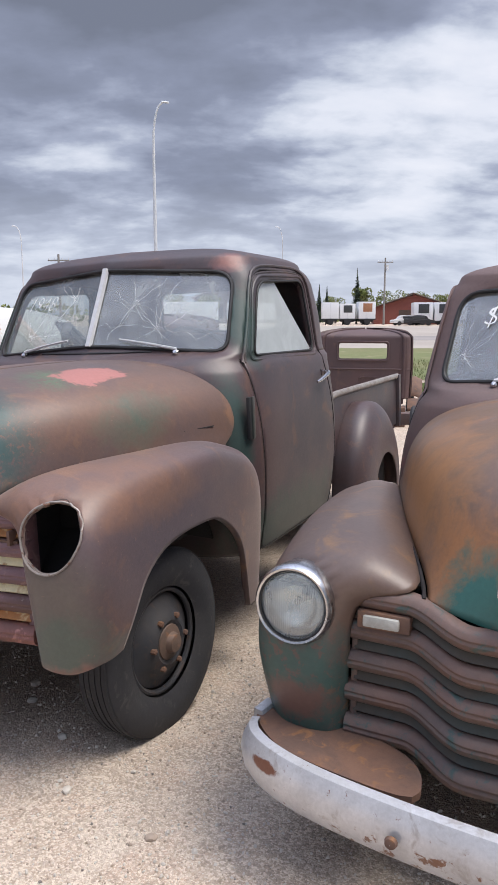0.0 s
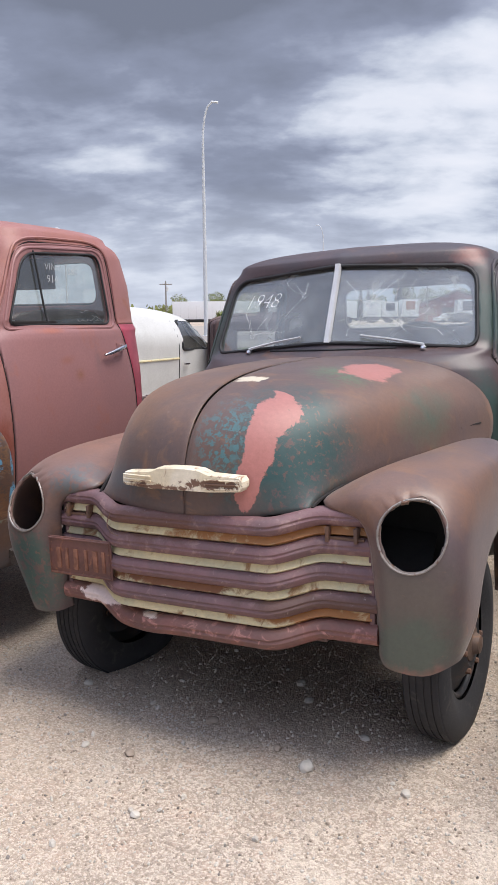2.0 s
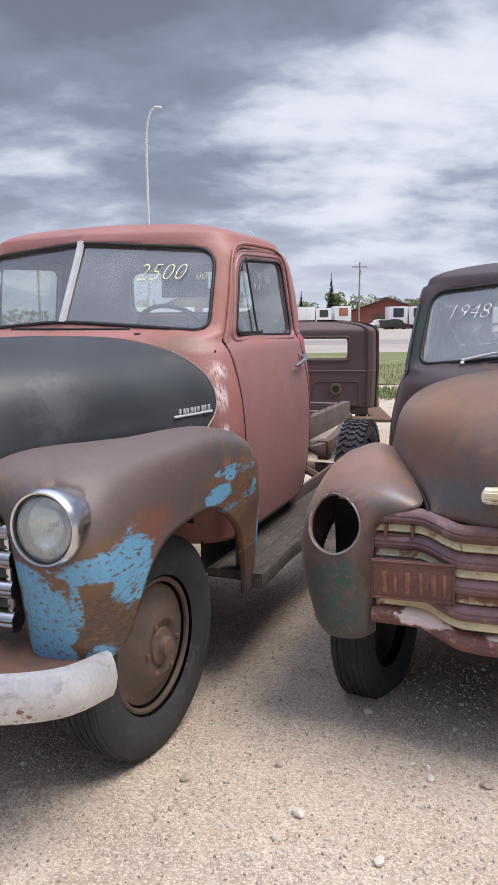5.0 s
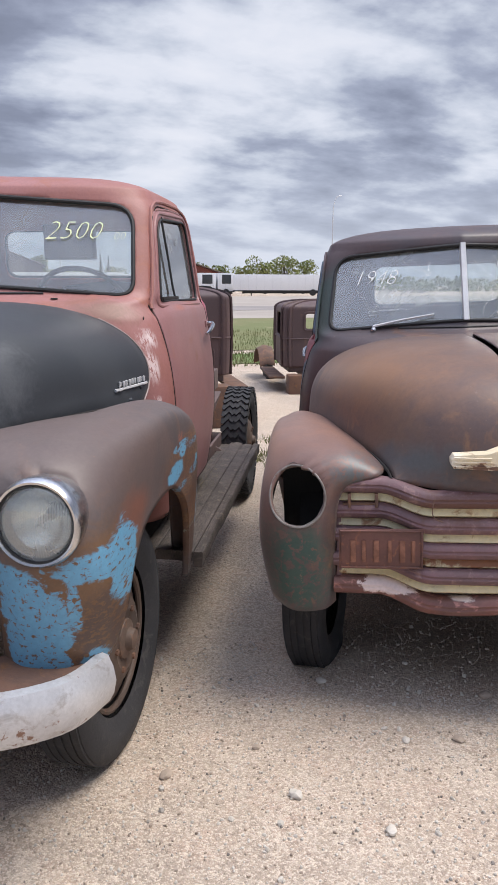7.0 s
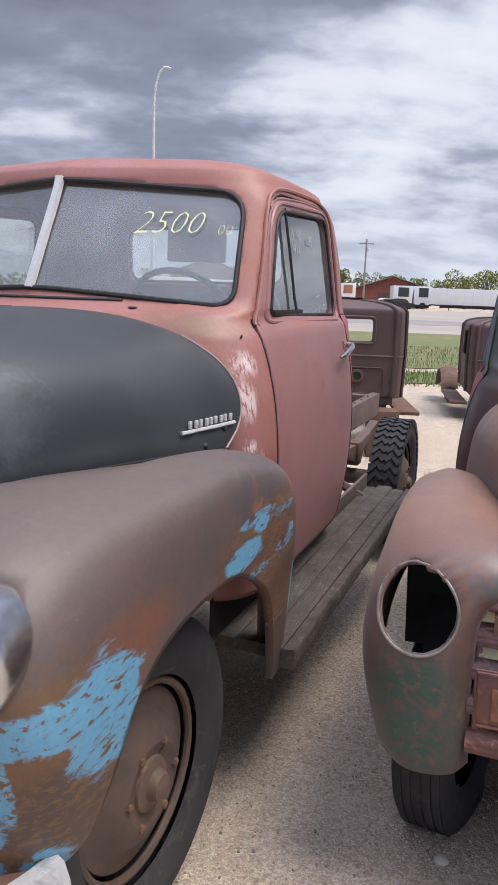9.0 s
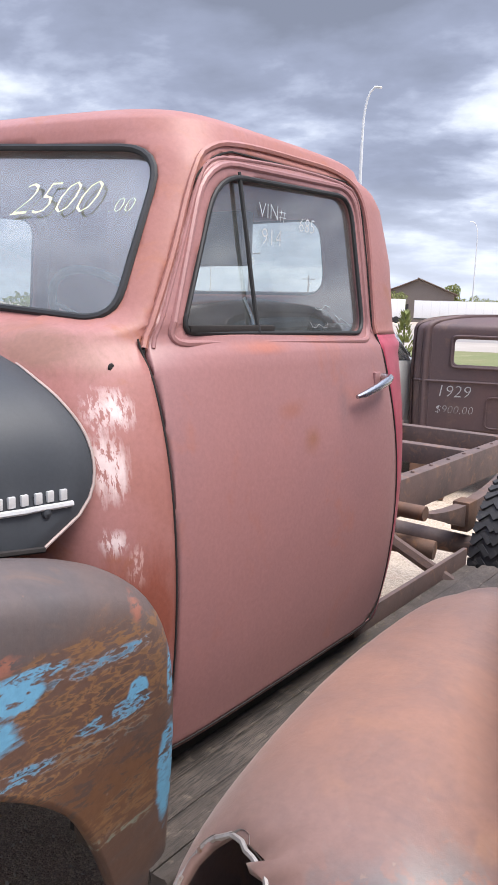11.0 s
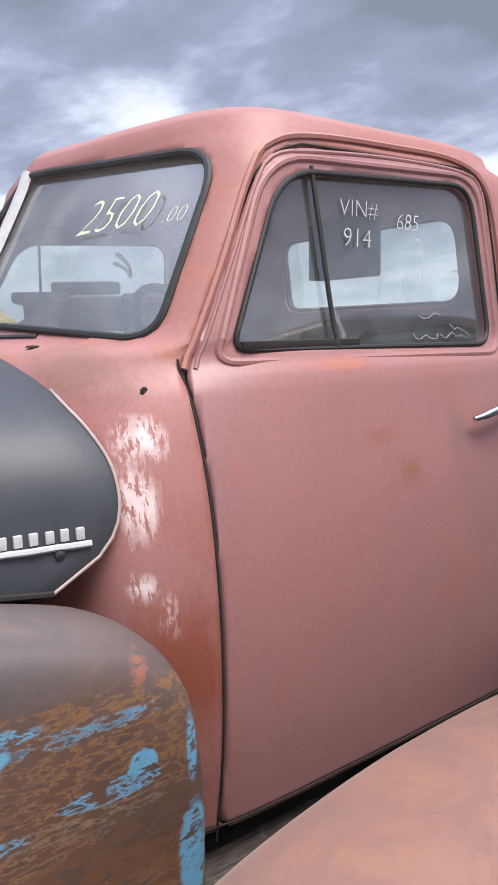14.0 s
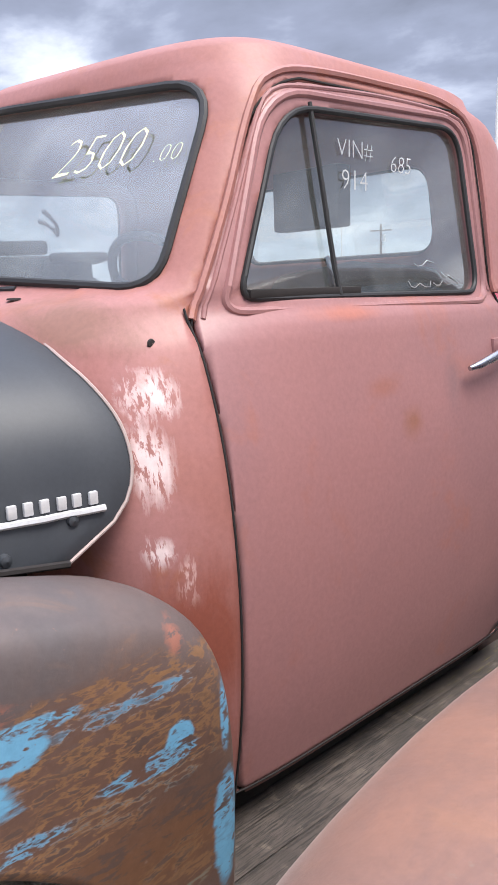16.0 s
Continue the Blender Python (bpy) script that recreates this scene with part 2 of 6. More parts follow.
paint_b_cab = worn("faded_brown_cab_paint", (0.078, 0.050, 0.050), (0.058, 0.048, 0.054), (0.115, 0.066, 0.052), 1.9, 0.42, specks=(0.13, 0.09, 0.08), patches=[
    ((0.84, 0.72, 1.10), (0.12, 0.07, 0.42), (0.036, 0.062, 0.054), 2.4, 0.5), ((0.86, 1.3, 0.52), (0.3, 0.7, 0.16), (0.045, 0.062, 0.052), 2.2, 0.4),
    ((0.74, 0.97, 1.60), (0.12, 0.10, 0.32), (0.040, 0.066, 0.058), 1.8, 0.4), ((-0.74, 0.95, 1.60), (0.13, 0.11, 0.34), (0.050, 0.070, 0.062), 1.8, 0.4),
    ((0.66, 1.05, 1.86), (0.10, 0.10, 0.05), (0.22, 0.09, 0.075), 2.0, 0.4)])
paint_b_right_door = worn("pale_blue_door_paint", (0.10, 0.14, 0.19), (0.075, 0.105, 0.14), (0.26, 0.25, 0.26), 3.0, 0.5, patches=[
    ((-0.85, 1.1, 1.33), (0.1, 0.5, 0.10), (0.26, 0.075, 0.085), 1.2)])
paint_a = worn("rusted_brown_paint", (0.125, 0.080, 0.060), (0.098, 0.072, 0.066), (0.18, 0.105, 0.058), 2.2, 0.40, patches=[
    ((-0.80, -0.60, 0.62), (0.24, 0.22, 0.20), (0.042, 0.088, 0.078), 2.2, 0.4, 0.44), ((-0.80, -0.60, 0.60), (0.12, 0.2, 0.06), (0.13, 0.075, 0.062), 2.6, 0.3)])
paint_a_hood = worn("rust_streaked_hood_paint", (0.145, 0.092, 0.068), (0.16, 0.098, 0.062), (0.25, 0.125, 0.06), 2.3, 0.42, patches=[
    ((-0.56, -0.15, 1.14), (0.20, 0.40, 0.20), (0.30, 0.145, 0.060), 2.8, 0.5), ((-0.34, -0.55, 1.05), (0.11, 0.2, 0.14), (0.30, 0.14, 0.06), 2.6, 0.4),
    ((-0.29, -0.58, 0.98), (0.09, 0.12, 0.12), (0.035, 0.13, 0.115), 3.2, 0.35)])
paint_a_cab = worn("dull_brown_cab_paint", (0.135, 0.085, 0.075), (0.11, 0.078, 0.075), (0.20, 0.075, 0.065), 1.9, 0.55)
paint_c = worn("flat_red_primer", (0.32, 0.155, 0.148), (0.285, 0.142, 0.140), (0.325, 0.142, 0.122), 1.6, 0.42, fine=90, bump=0.05, patches=[
    ((0.87, 1.42, 1.10), (0.05, 0.030, 0.026), (0.27, 0.118, 0.085), 2.6, 0.6), ((0.87, 1.33, 1.19), (0.05, 0.045, 0.018), (0.30, 0.128, 0.105), 2.6, 0.6), ((0.84, 1.25, 1.35), (0.05, 0.10, 0.014), (0.36, 0.135, 0.10), 2.2, 0.6), ((0.86, 1.60, 1.17), (0.05, 0.03, 0.06), (0.24, 0.130, 0.130), 2.2, 0.6)])
paint_c_cowl = worn("sanded_red_cowl_primer", (0.345, 0.155, 0.142), (0.31, 0.128, 0.105), (0.33, 0.13, 0.09), 2.4, 0.5, fine=90, bump=0.05, ragged_scale=9.0, streak=(1.0, 2.2, 0.6), patches=[
    ((0.66, 0.70, 1.35), (0.22, 0.12, 0.05), (0.22, 0.105, 0.075), 2.6, 0.5), ((0.84, 0.762, 1.235), (0.09, 0.048, 0.040), (0.70, 0.58, 0.56), 2.4, 0.4, 0.47),
    ((0.85, 0.750, 1.12), (0.09, 0.034, 0.062), (0.66, 0.52, 0.50), 2.2, 0.4, 0.47), ((0.86, 0.745, 0.965), (0.08, 0.022, 0.026), (0.72, 0.58, 0.56), 2.4, 0.4, 0.46),
    ((0.86, 0.785, 0.90), (0.08, 0.02, 0.05), (0.70, 0.5, 0.46), 2.4, 0.3, 0.52), ((0.86, 0.80, 0.78), (0.1, 0.10, 0.14), (0.25, 0.075, 0.05), 2.0, 0.5)])
paint_c_pink = plain("magenta_red_paint", (0.36, 0.055, 0.085), 0.4, 0.0, 0.2)
paint_c_hood = worn("flat_black_hood_paint", (0.030, 0.034, 0.040), (0.040, 0.044, 0.050), None, 3.0, 0.5, fine=120, bump=0.05, patches=[
    ((0.55, -0.15, 1.18), (0.06, 0.10, 0.12), (0.075, 0.08, 0.088), 4.5, 0.5)])
BLUE = (0.125, 0.315, 0.47)
ORANGE_RUST, DARK_RUST = (0.235, 0.122, 0.056), (0.085, 0.055, 0.045)
paint_c_fender = worn("brown_fender_with_blue_paint", (0.112, 0.080, 0.072), (0.086, 0.072, 0.072), (0.14, 0.088, 0.068), 2.4, 0.52, ragged_scale=14.0, streak=(1.0, 0.36, 1.2), specks=(0.18, 0.11, 0.085), patches=[
    ((1.0, 0.46, 0.60), (0.20, 0.50, 0.27), (0.110, 0.062, 0.045), 1.6, 0.25), ((1.0, 0.50, 0.57), (0.18, 0.34, 0.075), (0.135, 0.066, 0.036), 2.0, 0.4),
    ((1.0, 0.50, 0.830), (0.16, 0.34, 0.060), ORANGE_RUST, 2.4, 0.2, 0.51), ((1.0, 0.60, 0.745), (0.16, 0.22, 0.065), ORANGE_RUST, 2.4, 0.2, 0.51), ((1.0, 0.34, 0.690), (0.16, 0.22, 0.055), ORANGE_RUST, 2.2, 0.25, 0.50), ((1.0, 0.50, 0.52), (0.16, 0.30, 0.05), ORANGE_RUST, 2.2, 0.3, 0.52),
    ((1.0, 0.33, 0.868), (0.14, 0.125, 0.017), BLUE, 1.3, 0.08, 0.48), ((1.0, 0.55, 0.840), (0.14, 0.13, 0.015), BLUE, 1.6, 0.15, 0.53), ((1.0, 0.58, 0.728), (0.14, 0.095, 0.018), BLUE, 1.4, 0.10, 0.49),
    ((1.0, 0.63, 0.755), (0.14, 0.026, 0.024), BLUE, 1.6, 0.10, 0.40), ((1.0, 0.56, 0.690), (0.14, 0.16, 0.020), (0.25, 0.33, 0.34), 2.8, 0.3, 0.55), ((1.0, 0.32, 0.705), (0.14, 0.125, 0.018), BLUE, 1.4, 0.12, 0.50), ((1.0, 0.24, 0.635), (0.14, 0.07, 0.022), BLUE, 1.4, 0.10, 0.49),
    ((1.0, 0.735, 0.535), (0.10, 0.034, 0.12), BLUE, 1.5, 0.12, 0.40), ((1.0, 0.73, 0.74), (0.10, 0.014, 0.06), BLUE, 1.2, 0.2, 0.42), ((1.0, 0.52, 0.470), (0.14, 0.16, 0.018), (0.24, 0.27, 0.22), 2.8, 0.3, 0.55),
    ((0.98, 0.640, 0.905), (0.10, 0.020, 0.026), (0.25, 0.105, 0.075), 2.4, 0.25, 0.44), ((0.98, 0.33, 0.905), (0.10, 0.050, 0.020), (0.25, 0.105, 0.075), 2.4, 0.25, 0.44),
    ((1.0, 0.45, 0.67), (0.20, 0.42, 0.19), DARK_RUST, 2.2, 0.3, 0.555), ((0.80, -0.15, 1.04), (0.18, 0.45, 0.06), (0.135, 0.102, 0.092), 2.8, 0.8), ((0.92, -0.52, 0.58), (0.30, 0.30, 0.25), (0.150, 0.082, 0.042), 1.6, 0.25), ((1.0, -0.30, 0.80), (0.06, 0.14, 0.06), (0.17, 0.075, 0.052), 1.8, 0.5), ((0.97, -0.50, 0.52), (0.10, 0.14, 0.16), DARK_RUST, 2.0, 0.3, 0.46),
    ((0.815, -0.62, 0.555), (0.100, 0.20, 0.18), BLUE, 1.7, 0.05, 0.41), ((0.76, -0.62, 0.70), (0.09, 0.20, 0.055), BLUE, 1.6, 0.08, 0.42), ((0.98, -0.50, 0.735), (0.12, 0.20, 0.050), BLUE, 1.5, 0.07, 0.42), ((1.02, -0.42, 0.70), (0.05, 0.12, 0.12), BLUE, 1.7, 0.08, 0.43),
    ((0.96, -0.56, 0.44), (0.035, 0.12, 0.050), BLUE, 1.6, 0.08, 0.42), ((0.93, -0.56, 0.64), (0.018, 0.12, 0.08), BLUE, 1.8, 0.1, 0.45), ((1.01, 0.25, 0.785), (0.06, 0.13, 0.040), BLUE, 1.4, 0.08, 0.40), ((1.0, 0.36, 0.845), (0.06, 0.06, 0.03), BLUE, 1.6, 0.08, 0.42)])
grille_b = worn("weathered_purple_brown_paint", (0.19, 0.100, 0.105), (0.15, 0.088, 0.092), (0.27, 0.165, 0.155), 6.0, 0.5, fine=120, bump=0.3, specks=(0.34, 0.26, 0.24), patches=[
    ((-0.12, -0.66, 0.86), (0.22, 0.1, 0.06), (0.13, 0.062, 0.050), 4.0, 0.3), ((0.5, -0.62, 0.62), (0.3, 0.2, 0.03), (0.12, 0.065, 0.055), 3.6, 0.3)])
grille_b_low = worn("chipped_rusty_lower_bar_paint", (0.20, 0.085, 0.070), (0.155, 0.078, 0.068), (0.42, 0.20, 0.17), 7.0, 0.5, bump=0.25, patches=[
    ((-0.44, -0.62, 0.535), (0.12, 0.1, 0.035), (0.78, 0.66, 0.64), 3.6, 0.1), ((-0.20, -0.68, 0.51), (0.06, 0.1, 0.014), (0.7, 0.6, 0.55), 3.6, 0.1)])
cream_b = worn("yellowed_cream_enamel", (0.74, 0.64, 0.38), (0.60, 0.56, 0.36), (0.30, 0.14, 0.045), 4.2, 0.45, bump=0.3, specks=(0.15, 0.06, 0.025), ragged_scale=12.0, patches=[
    ((0.35, -0.6, 0.855), (0.42, 0.2, 0.05), (0.34, 0.15, 0.045), 3.2, 0.25), ((-0.1, -0.65, 0.66), (0.30, 0.2, 0.035), (0.22, 0.09, 0.035), 3.6, 0.2), ((0.4, -0.6, 0.575), (0.35, 0.2, 0.03), (0.36, 0.16, 0.05), 3.4, 0.25)])
emblem_cream = worn("chipped_cream_paint", (0.78, 0.70, 0.55), (0.70, 0.60, 0.42), (0.28, 0.14, 0.07), 6.0, 0.5, bump=0.4, specks=(0.16, 0.08, 0.045), ragged_scale=26.0, patches=[
    ((0.14, -0.70, 1.03), (0.10, 0.1, 0.016), (0.17, 0.09, 0.055), 4.6, 0.12), ((-0.1, -0.70, 1.01), (0.12, 0.1, 0.012), (0.17, 0.09, 0.055), 4.6, 0.12)])
grille_a = worn("weathered_brown_teal_paint", (0.150, 0.090, 0.070), (0.115, 0.085, 0.075), (0.050, 0.085, 0.078), 7.0, 0.55, bump=0.2, specks=(0.20, 0.13, 0.10))
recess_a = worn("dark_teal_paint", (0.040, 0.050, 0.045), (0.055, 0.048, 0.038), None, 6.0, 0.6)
chrome = worn("dull_chrome", (0.62, 0.62, 0.62), (0.52, 0.52, 0.53), None, 8.0, 0.22, 1.0, 150, 0.03)
bumper_silver = worn("silver_bumper_paint", (0.62, 0.62, 0.63), (0.52, 0.52, 0.53), (0.42, 0.40, 0.39), 5.0, 0.34, 0.45, 90, 0.10, specks=(0.20, 0.10, 0.07), patches=[((-0.82, -0.76, 0.47), (0.05, 0.06, 0.02), (0.20, 0.09, 0.06), 1.6, 0.1), ((-0.2, -0.9, 0.40), (0.5, 0.1, 0.035), (0.22, 0.12, 0.08), 3.4, 0.1, 0.58), ((0.6, -0.85, 0.36), (0.4, 0.15, 0.03), (0.25, 0.15, 0.11), 3.4, 0.1, 0.58)])
rusty = worn("rusted_steel", (0.16, 0.085, 0.055), (0.11, 0.066, 0.050), (0.23, 0.11, 0.05), 6.0, 0.75, bump=0.4)
plate_pale = worn("worn_plate_characters", (0.27, 0.12, 0.075), (0.17, 0.07, 0.045), None, 26.0, 0.6, bump=0.3)
rust_red = worn("rusty_red_plate", (0.16, 0.070, 0.055), (0.125, 0.060, 0.050), (0.24, 0.10, 0.06), 10.0, 0.65, bump=0.4, specks=(0.33, 0.15, 0.07))
frame_steel = worn("brown_oxide_frame_steel", (0.135, 0.088, 0.078), (0.10, 0.072, 0.066), (0.20, 0.115, 0.08), 5.0, 0.7, bump=0.3)
maroon = worn("faded_maroon_primer", (0.105, 0.062, 0.060), (0.088, 0.058, 0.060), (0.125, 0.078, 0.068), 1.6, 0.6, bump=0.08)
rubber = worn("grey_black_tyre_rubber", (0.022, 0.022, 0.025), (0.032, 0.031, 0.033), (0.055, 0.051, 0.048), 6.0, 0.8, bump=0.3)
gasket = plain("dark_rubber_seal", (0.020, 0.020, 0.021), 0.6)
wheel_rust = worn("brown_wheel_paint", (0.105, 0.070, 0.052), (0.072, 0.052, 0.042), (0.135, 0.070, 0.042), 6.0, 0.6, bump=0.2)
wheel_dark = worn("dark_wheel_paint", (0.026, 0.028, 0.033), (0.040, 0.036, 0.036), (0.065, 0.042, 0.034), 7.0, 0.6, bump=0.2)
# near-black, so the shade inside cabs, wheel wells and holes is in the colour
black_inside = plain("interior_shade_black", (0.028, 0.027, 0.027), 0.9)
trim_grey = plain("grey_cab_trim", (0.10, 0.10, 0.095), 0.7)
seat_cloth = plain("pale_seat_vinyl", (0.30, 0.28, 0.25), 0.6)
wood_old = worn("grey_weathered_wood", (0.105, 0.084, 0.072), (0.068, 0.056, 0.049), (0.16, 0.13, 0.105), 7.0, 0.85, fine=140, bump=1.0, ragged_scale=14.0, streak=(6.0, 0.25, 6.0), patches=[
    ((0.80, 1.35, 0.32), (0.10, 0.80, 0.06), (0.40, 0.33, 0.09), 2.4, 0.4, 0.62), ((0.86, 1.2, 0.32), (0.14, 0.60, 0.06), (0.035, 0.030, 0.028), 2.6, 0.4, 0.52)])
white_old = worn("stained_white_paint", (0.62, 0.62, 0.60), (0.55, 0.55, 0.53), None, 2.0, 0.5, patches=[((0.0, 0.9, 1.55), (1.0, 0.3, 0.14), (0.42, 0.22, 0.12), 1.6)])
white_box = plain("white_trailer_paint", (0.80, 0.82, 0.84), 0.45, 0.0, 0.06)
glass = glass_material("dusty_glass", 0.07)
glass_dirty = glass_material("dirty_windscreen_glass", 0.30, even=0.45)
# film here is dirt haze plus some of the clouds' reflection, as colour
glass_hazy = glass_material("hazy_streaked_glass", 0.15, even=0.8)
# film here is dust plus a painted haze of reflected sky
glass_side = glass_material("dusty_sheen_door_glass", 0.08, even=0.9)
faint_white = plain("faint_white_marker", (0.50, 0.51, 0.51), 0.8, 0.0, 0.3)
# even pale film puts the sky's reflection into the pane's colour
glass_sky_pale = glass_material("sky_pale_window_glass", 0.16, even=4.0)
chalk_white = plain("white_paint_marker", (0.86, 0.86, 0.84), 0.7, 0.0, 0.05)
chalk_yellow = plain("pale_yellow_paint_marker", (0.76, 0.80, 0.48), 0.7, 0.0, 0.1)
galvanised = plain("galvanised_steel", (0.66, 0.68, 0.70), 0.5, 0.0, 0.1)
# pale film whitens the clear lens in place of a bright reflection
lamp_clear = glass_material("clear_lamp_glass", 0.11, even=2.6)
lamp_mirror = worn("bright_lamp_reflector", (0.90, 0.90, 0.88), (0.80, 0.80, 0.78), None, 20.0, 0.20, 1.0, 60, 0.05)
trim_silver = plain("bright_trim_metal", (0.62, 0.62, 0.62), 0.35, 0.2, 0.1)
lens_glass = worn("ribbed_lamp_glass", (0.46, 0.46, 0.43), (0.34, 0.34, 0.31), None, 14.0, 0.15, 0.0, 40, 0.1)

# ---- building helpers ----
def part(name, data, material, parent=None, label="", smooth=True, thick=0.0, sharp=38):
    """Links a bmesh, or (vertices, faces), as one mesh object under a thing or a part."""
    me = bpy.data.meshes.new(name)
    if isinstance(data, bmesh.types.BMesh):
        data.to_mesh(me)
        data.free()
    else:
        me.from_pydata([tuple(map(float, v)) for v in data[0]], [], [tuple(map(int, f)) for f in data[1]])
    if smooth:
        me.polygons.foreach_set("use_smooth", [True] * len(me.polygons))
        if not thick:
            me.set_sharp_from_angle(angle=radians(sharp))
    me.materials.append(material)
    ob = new(name, me)
    ob.parent = parent
    if thick:
        s = ob.modifiers.new("thickness", "SOLIDIFY")
        s.thickness, s.offset = thick, -1.0
        e = ob.modifiers.new("normals", "WEIGHTED_NORMAL")
        e.weight, e.keep_sharp = 100, False
    if label:
        ob["label"] = label
    return ob


def thing(name, m, label, category, group=""):
    ob = new(name)
    ob.matrix_world = m
    ob.empty_display_size = 0.2
    return tagged(ob, label, category, group)


def grid_mesh(v, closed=False, flip=False):
    """Vertices (rows, columns, 3) as quads; closed joins the last column to the first."""
    rows, cols = v.shape[:2]
    faces = []
    for i in range(rows - 1):
        for j in range(cols if closed else cols - 1):
            k = (j + 1) % cols
            f = (i * cols + j, i * cols + k, (i + 1) * cols + k, (i + 1) * cols + j)
            faces.append(f[::-1] if flip else f)
    return v.reshape(-1, 3), faces


def join(*meshes):
    verts, faces, base = [], [], 0
    for v, f in meshes:
        verts += [tuple(p) for p in v]
        faces += [tuple(i + base for i in face) for face in f]
        base += len(v)
    return verts, faces


def box(x0, x1, y0, y1, z0, z1, bevel=0.008):
    """A box with chamfered edges."""
    bm = bmesh.new()
    bmesh.ops.create_cube(bm, size=1.0)
    for v in bm.verts:
        v.co = Vector(((x0 + x1) / 2 + v.co.x * (x1 - x0), (y0 + y1) / 2 + v.co.y * (y1 - y0), (z0 + z1) / 2 + v.co.z * (z1 - z0)))
    if bevel:
        bmesh.ops.bevel(bm, geom=bm.edges[:], offset=bevel, segments=2, affect="EDGES", profile=0.6)
    bm.verts.index_update()
    out = [tuple(v.co) for v in bm.verts], [tuple(v.index for v in f.verts) for f in bm.faces]
    bm.free()
    return out


def moved(mesh, m):
    return [tuple(m @ Vector(v)) for v in mesh[0]], mesh[1]


def tube(points, radius, sides=8, closed=False):
    """A round bar along points; radius may be one number or one a point."""
    pts = [Vector(p) for p in points]
    n = len(pts)
    rad = radius if hasattr(radius, "__len__") else [radius] * n
    rows, up = [], None
    for i, p in enumerate(pts):
        a = pts[i - 1] if (i or closed) else p
        b = pts[(i + 1) % n] if (i < n - 1 or closed) else p
        d = (b - a).normalized()
        if up is None:
            up = d.orthogonal().normalized()
        up = (up - d * up.dot(d)).normalized()
        side = d.cross(up)
        rows.append([p + (up * math.cos(q) + side * math.sin(q)) * rad[i] for q in np.linspace(0, 2 * math.pi, sides, endpoint=False)])
    if closed:
        rows.append(rows[0])
    v, f = grid_mesh(np.array([[tuple(q) for q in r] for r in rows]), True)
    f = list(f)
    if not closed:
        f += [tuple(range(sides))[::-1], tuple(range((n - 1) * sides, n * sides))]
    return v, f


def sweep(profile, path, out=(0, 0, 1)):
    """Carries a closed profile (side, up) along a path; up leans to out."""
    pts = [Vector(p) for p in path]
    rows = []
    for i, p in enumerate(pts):
        d = (pts[min(i + 1, len(pts) - 1)] - pts[max(i - 1, 0)]).normalized()
        side = d.cross(Vector(out)).normalized()
        up = side.cross(d)
        rows.append([tuple(p + side * a + up * b) for a, b in profile])
    v, f = grid_mesh(np.array(rows), True)
    k = len(profile)
    return v, list(f) + [tuple(range(k))[::-1], tuple(range((len(pts) - 1) * k, len(pts) * k))]


def lathe(profile, sides=40, axis="x"):
    """Turns a profile of (along, radius) about an axis."""
    q = np.linspace(0, 2 * math.pi, sides, endpoint=False)
    v = np.zeros((len(profile), sides, 3))
    for i, (a, r) in enumerate(profile):
        v[i, :, 0], v[i, :, 1], v[i, :, 2] = a, r * np.cos(q), r * np.sin(q)
    if axis == "y":
        v = v[:, :, [2, 0, 1]]
    if axis == "z":
        v = v[:, :, [1, 2, 0]]
    return grid_mesh(v, True)


def smooth_line(points, count, closed=False):
    """A smooth curve through points, evenly spaced."""
    p = np.array(points, float)
    n = len(p)
    fine = []
    for i in range(n if closed else n - 1):
        g = [p[(i + k) % n] if closed else p[min(max(i + k, 0), n - 1)] for k in (-1, 0, 1, 2)]
        for t in np.linspace(0, 1, 16, endpoint=False):
            fine.append(0.5 * (2 * g[1] + (g[2] - g[0]) * t + (2 * g[0] - 5 * g[1] + 4 * g[2] - g[3]) * t * t + (3 * g[1] - g[0] - 3 * g[2] + g[3]) * t ** 3))
    fine.append(p[0] if closed else p[-1])
    fine = np.array(fine)
    s = np.concatenate([[0], np.cumsum(np.linalg.norm(np.diff(fine, axis=0), axis=1))])
    at = np.linspace(0, s[-1], count + 1)[:-1] if closed else np.linspace(0, s[-1], count)
    return np.stack([np.interp(at, s, fine[:, k]) for k in range(fine.shape[1])], 1)


def rounded(corners, radii, steps=7):
    """A flat outline with rounded corners."""
    out, n = [], len(corners)
    for i in range(n):
        p, a, b = (np.array(corners[k % n], float) for k in (i, i - 1, i + 1))
        r = radii[i] if hasattr(radii, "__len__") else radii
        u, w = (a - p) / np.linalg.norm(a - p), (b - p) / np.linalg.norm(b - p)
        for t in np.linspace(0, 1, steps):
            out.append((1 - t) ** 2 * (p + u * r) + 2 * t * (1 - t) * p + t * t * (p + w * r))
    return np.array(out)


def inside(points, poly):
    x, y = points[:, 0], points[:, 1]
    hit = np.zeros(len(points), bool)
    for (ax, ay), (bx, by) in zip(poly, np.roll(poly, -1, axis=0)):
        cross = (ay > y) != (by > y)
        with np.errstate(divide="ignore", invalid="ignore"):
            hit ^= cross & (x < (bx - ax) * (y - ay) / (by - ay) + ax)
    return hit


def nearest(points, poly):
    best, where = np.full(len(points), 1e9), np.zeros((len(points), 2))
    for a, b in zip(poly, np.roll(poly, -1, axis=0)):
        d = b - a
        t = np.clip(((points - a) @ d) / max(d @ d, 1e-12), 0, 1)
        q = a + t[:, None] * d
        r = np.linalg.norm(points - q, axis=1)
        near = r < best
        best[near], where[near] = r[near], q[near]
    return where


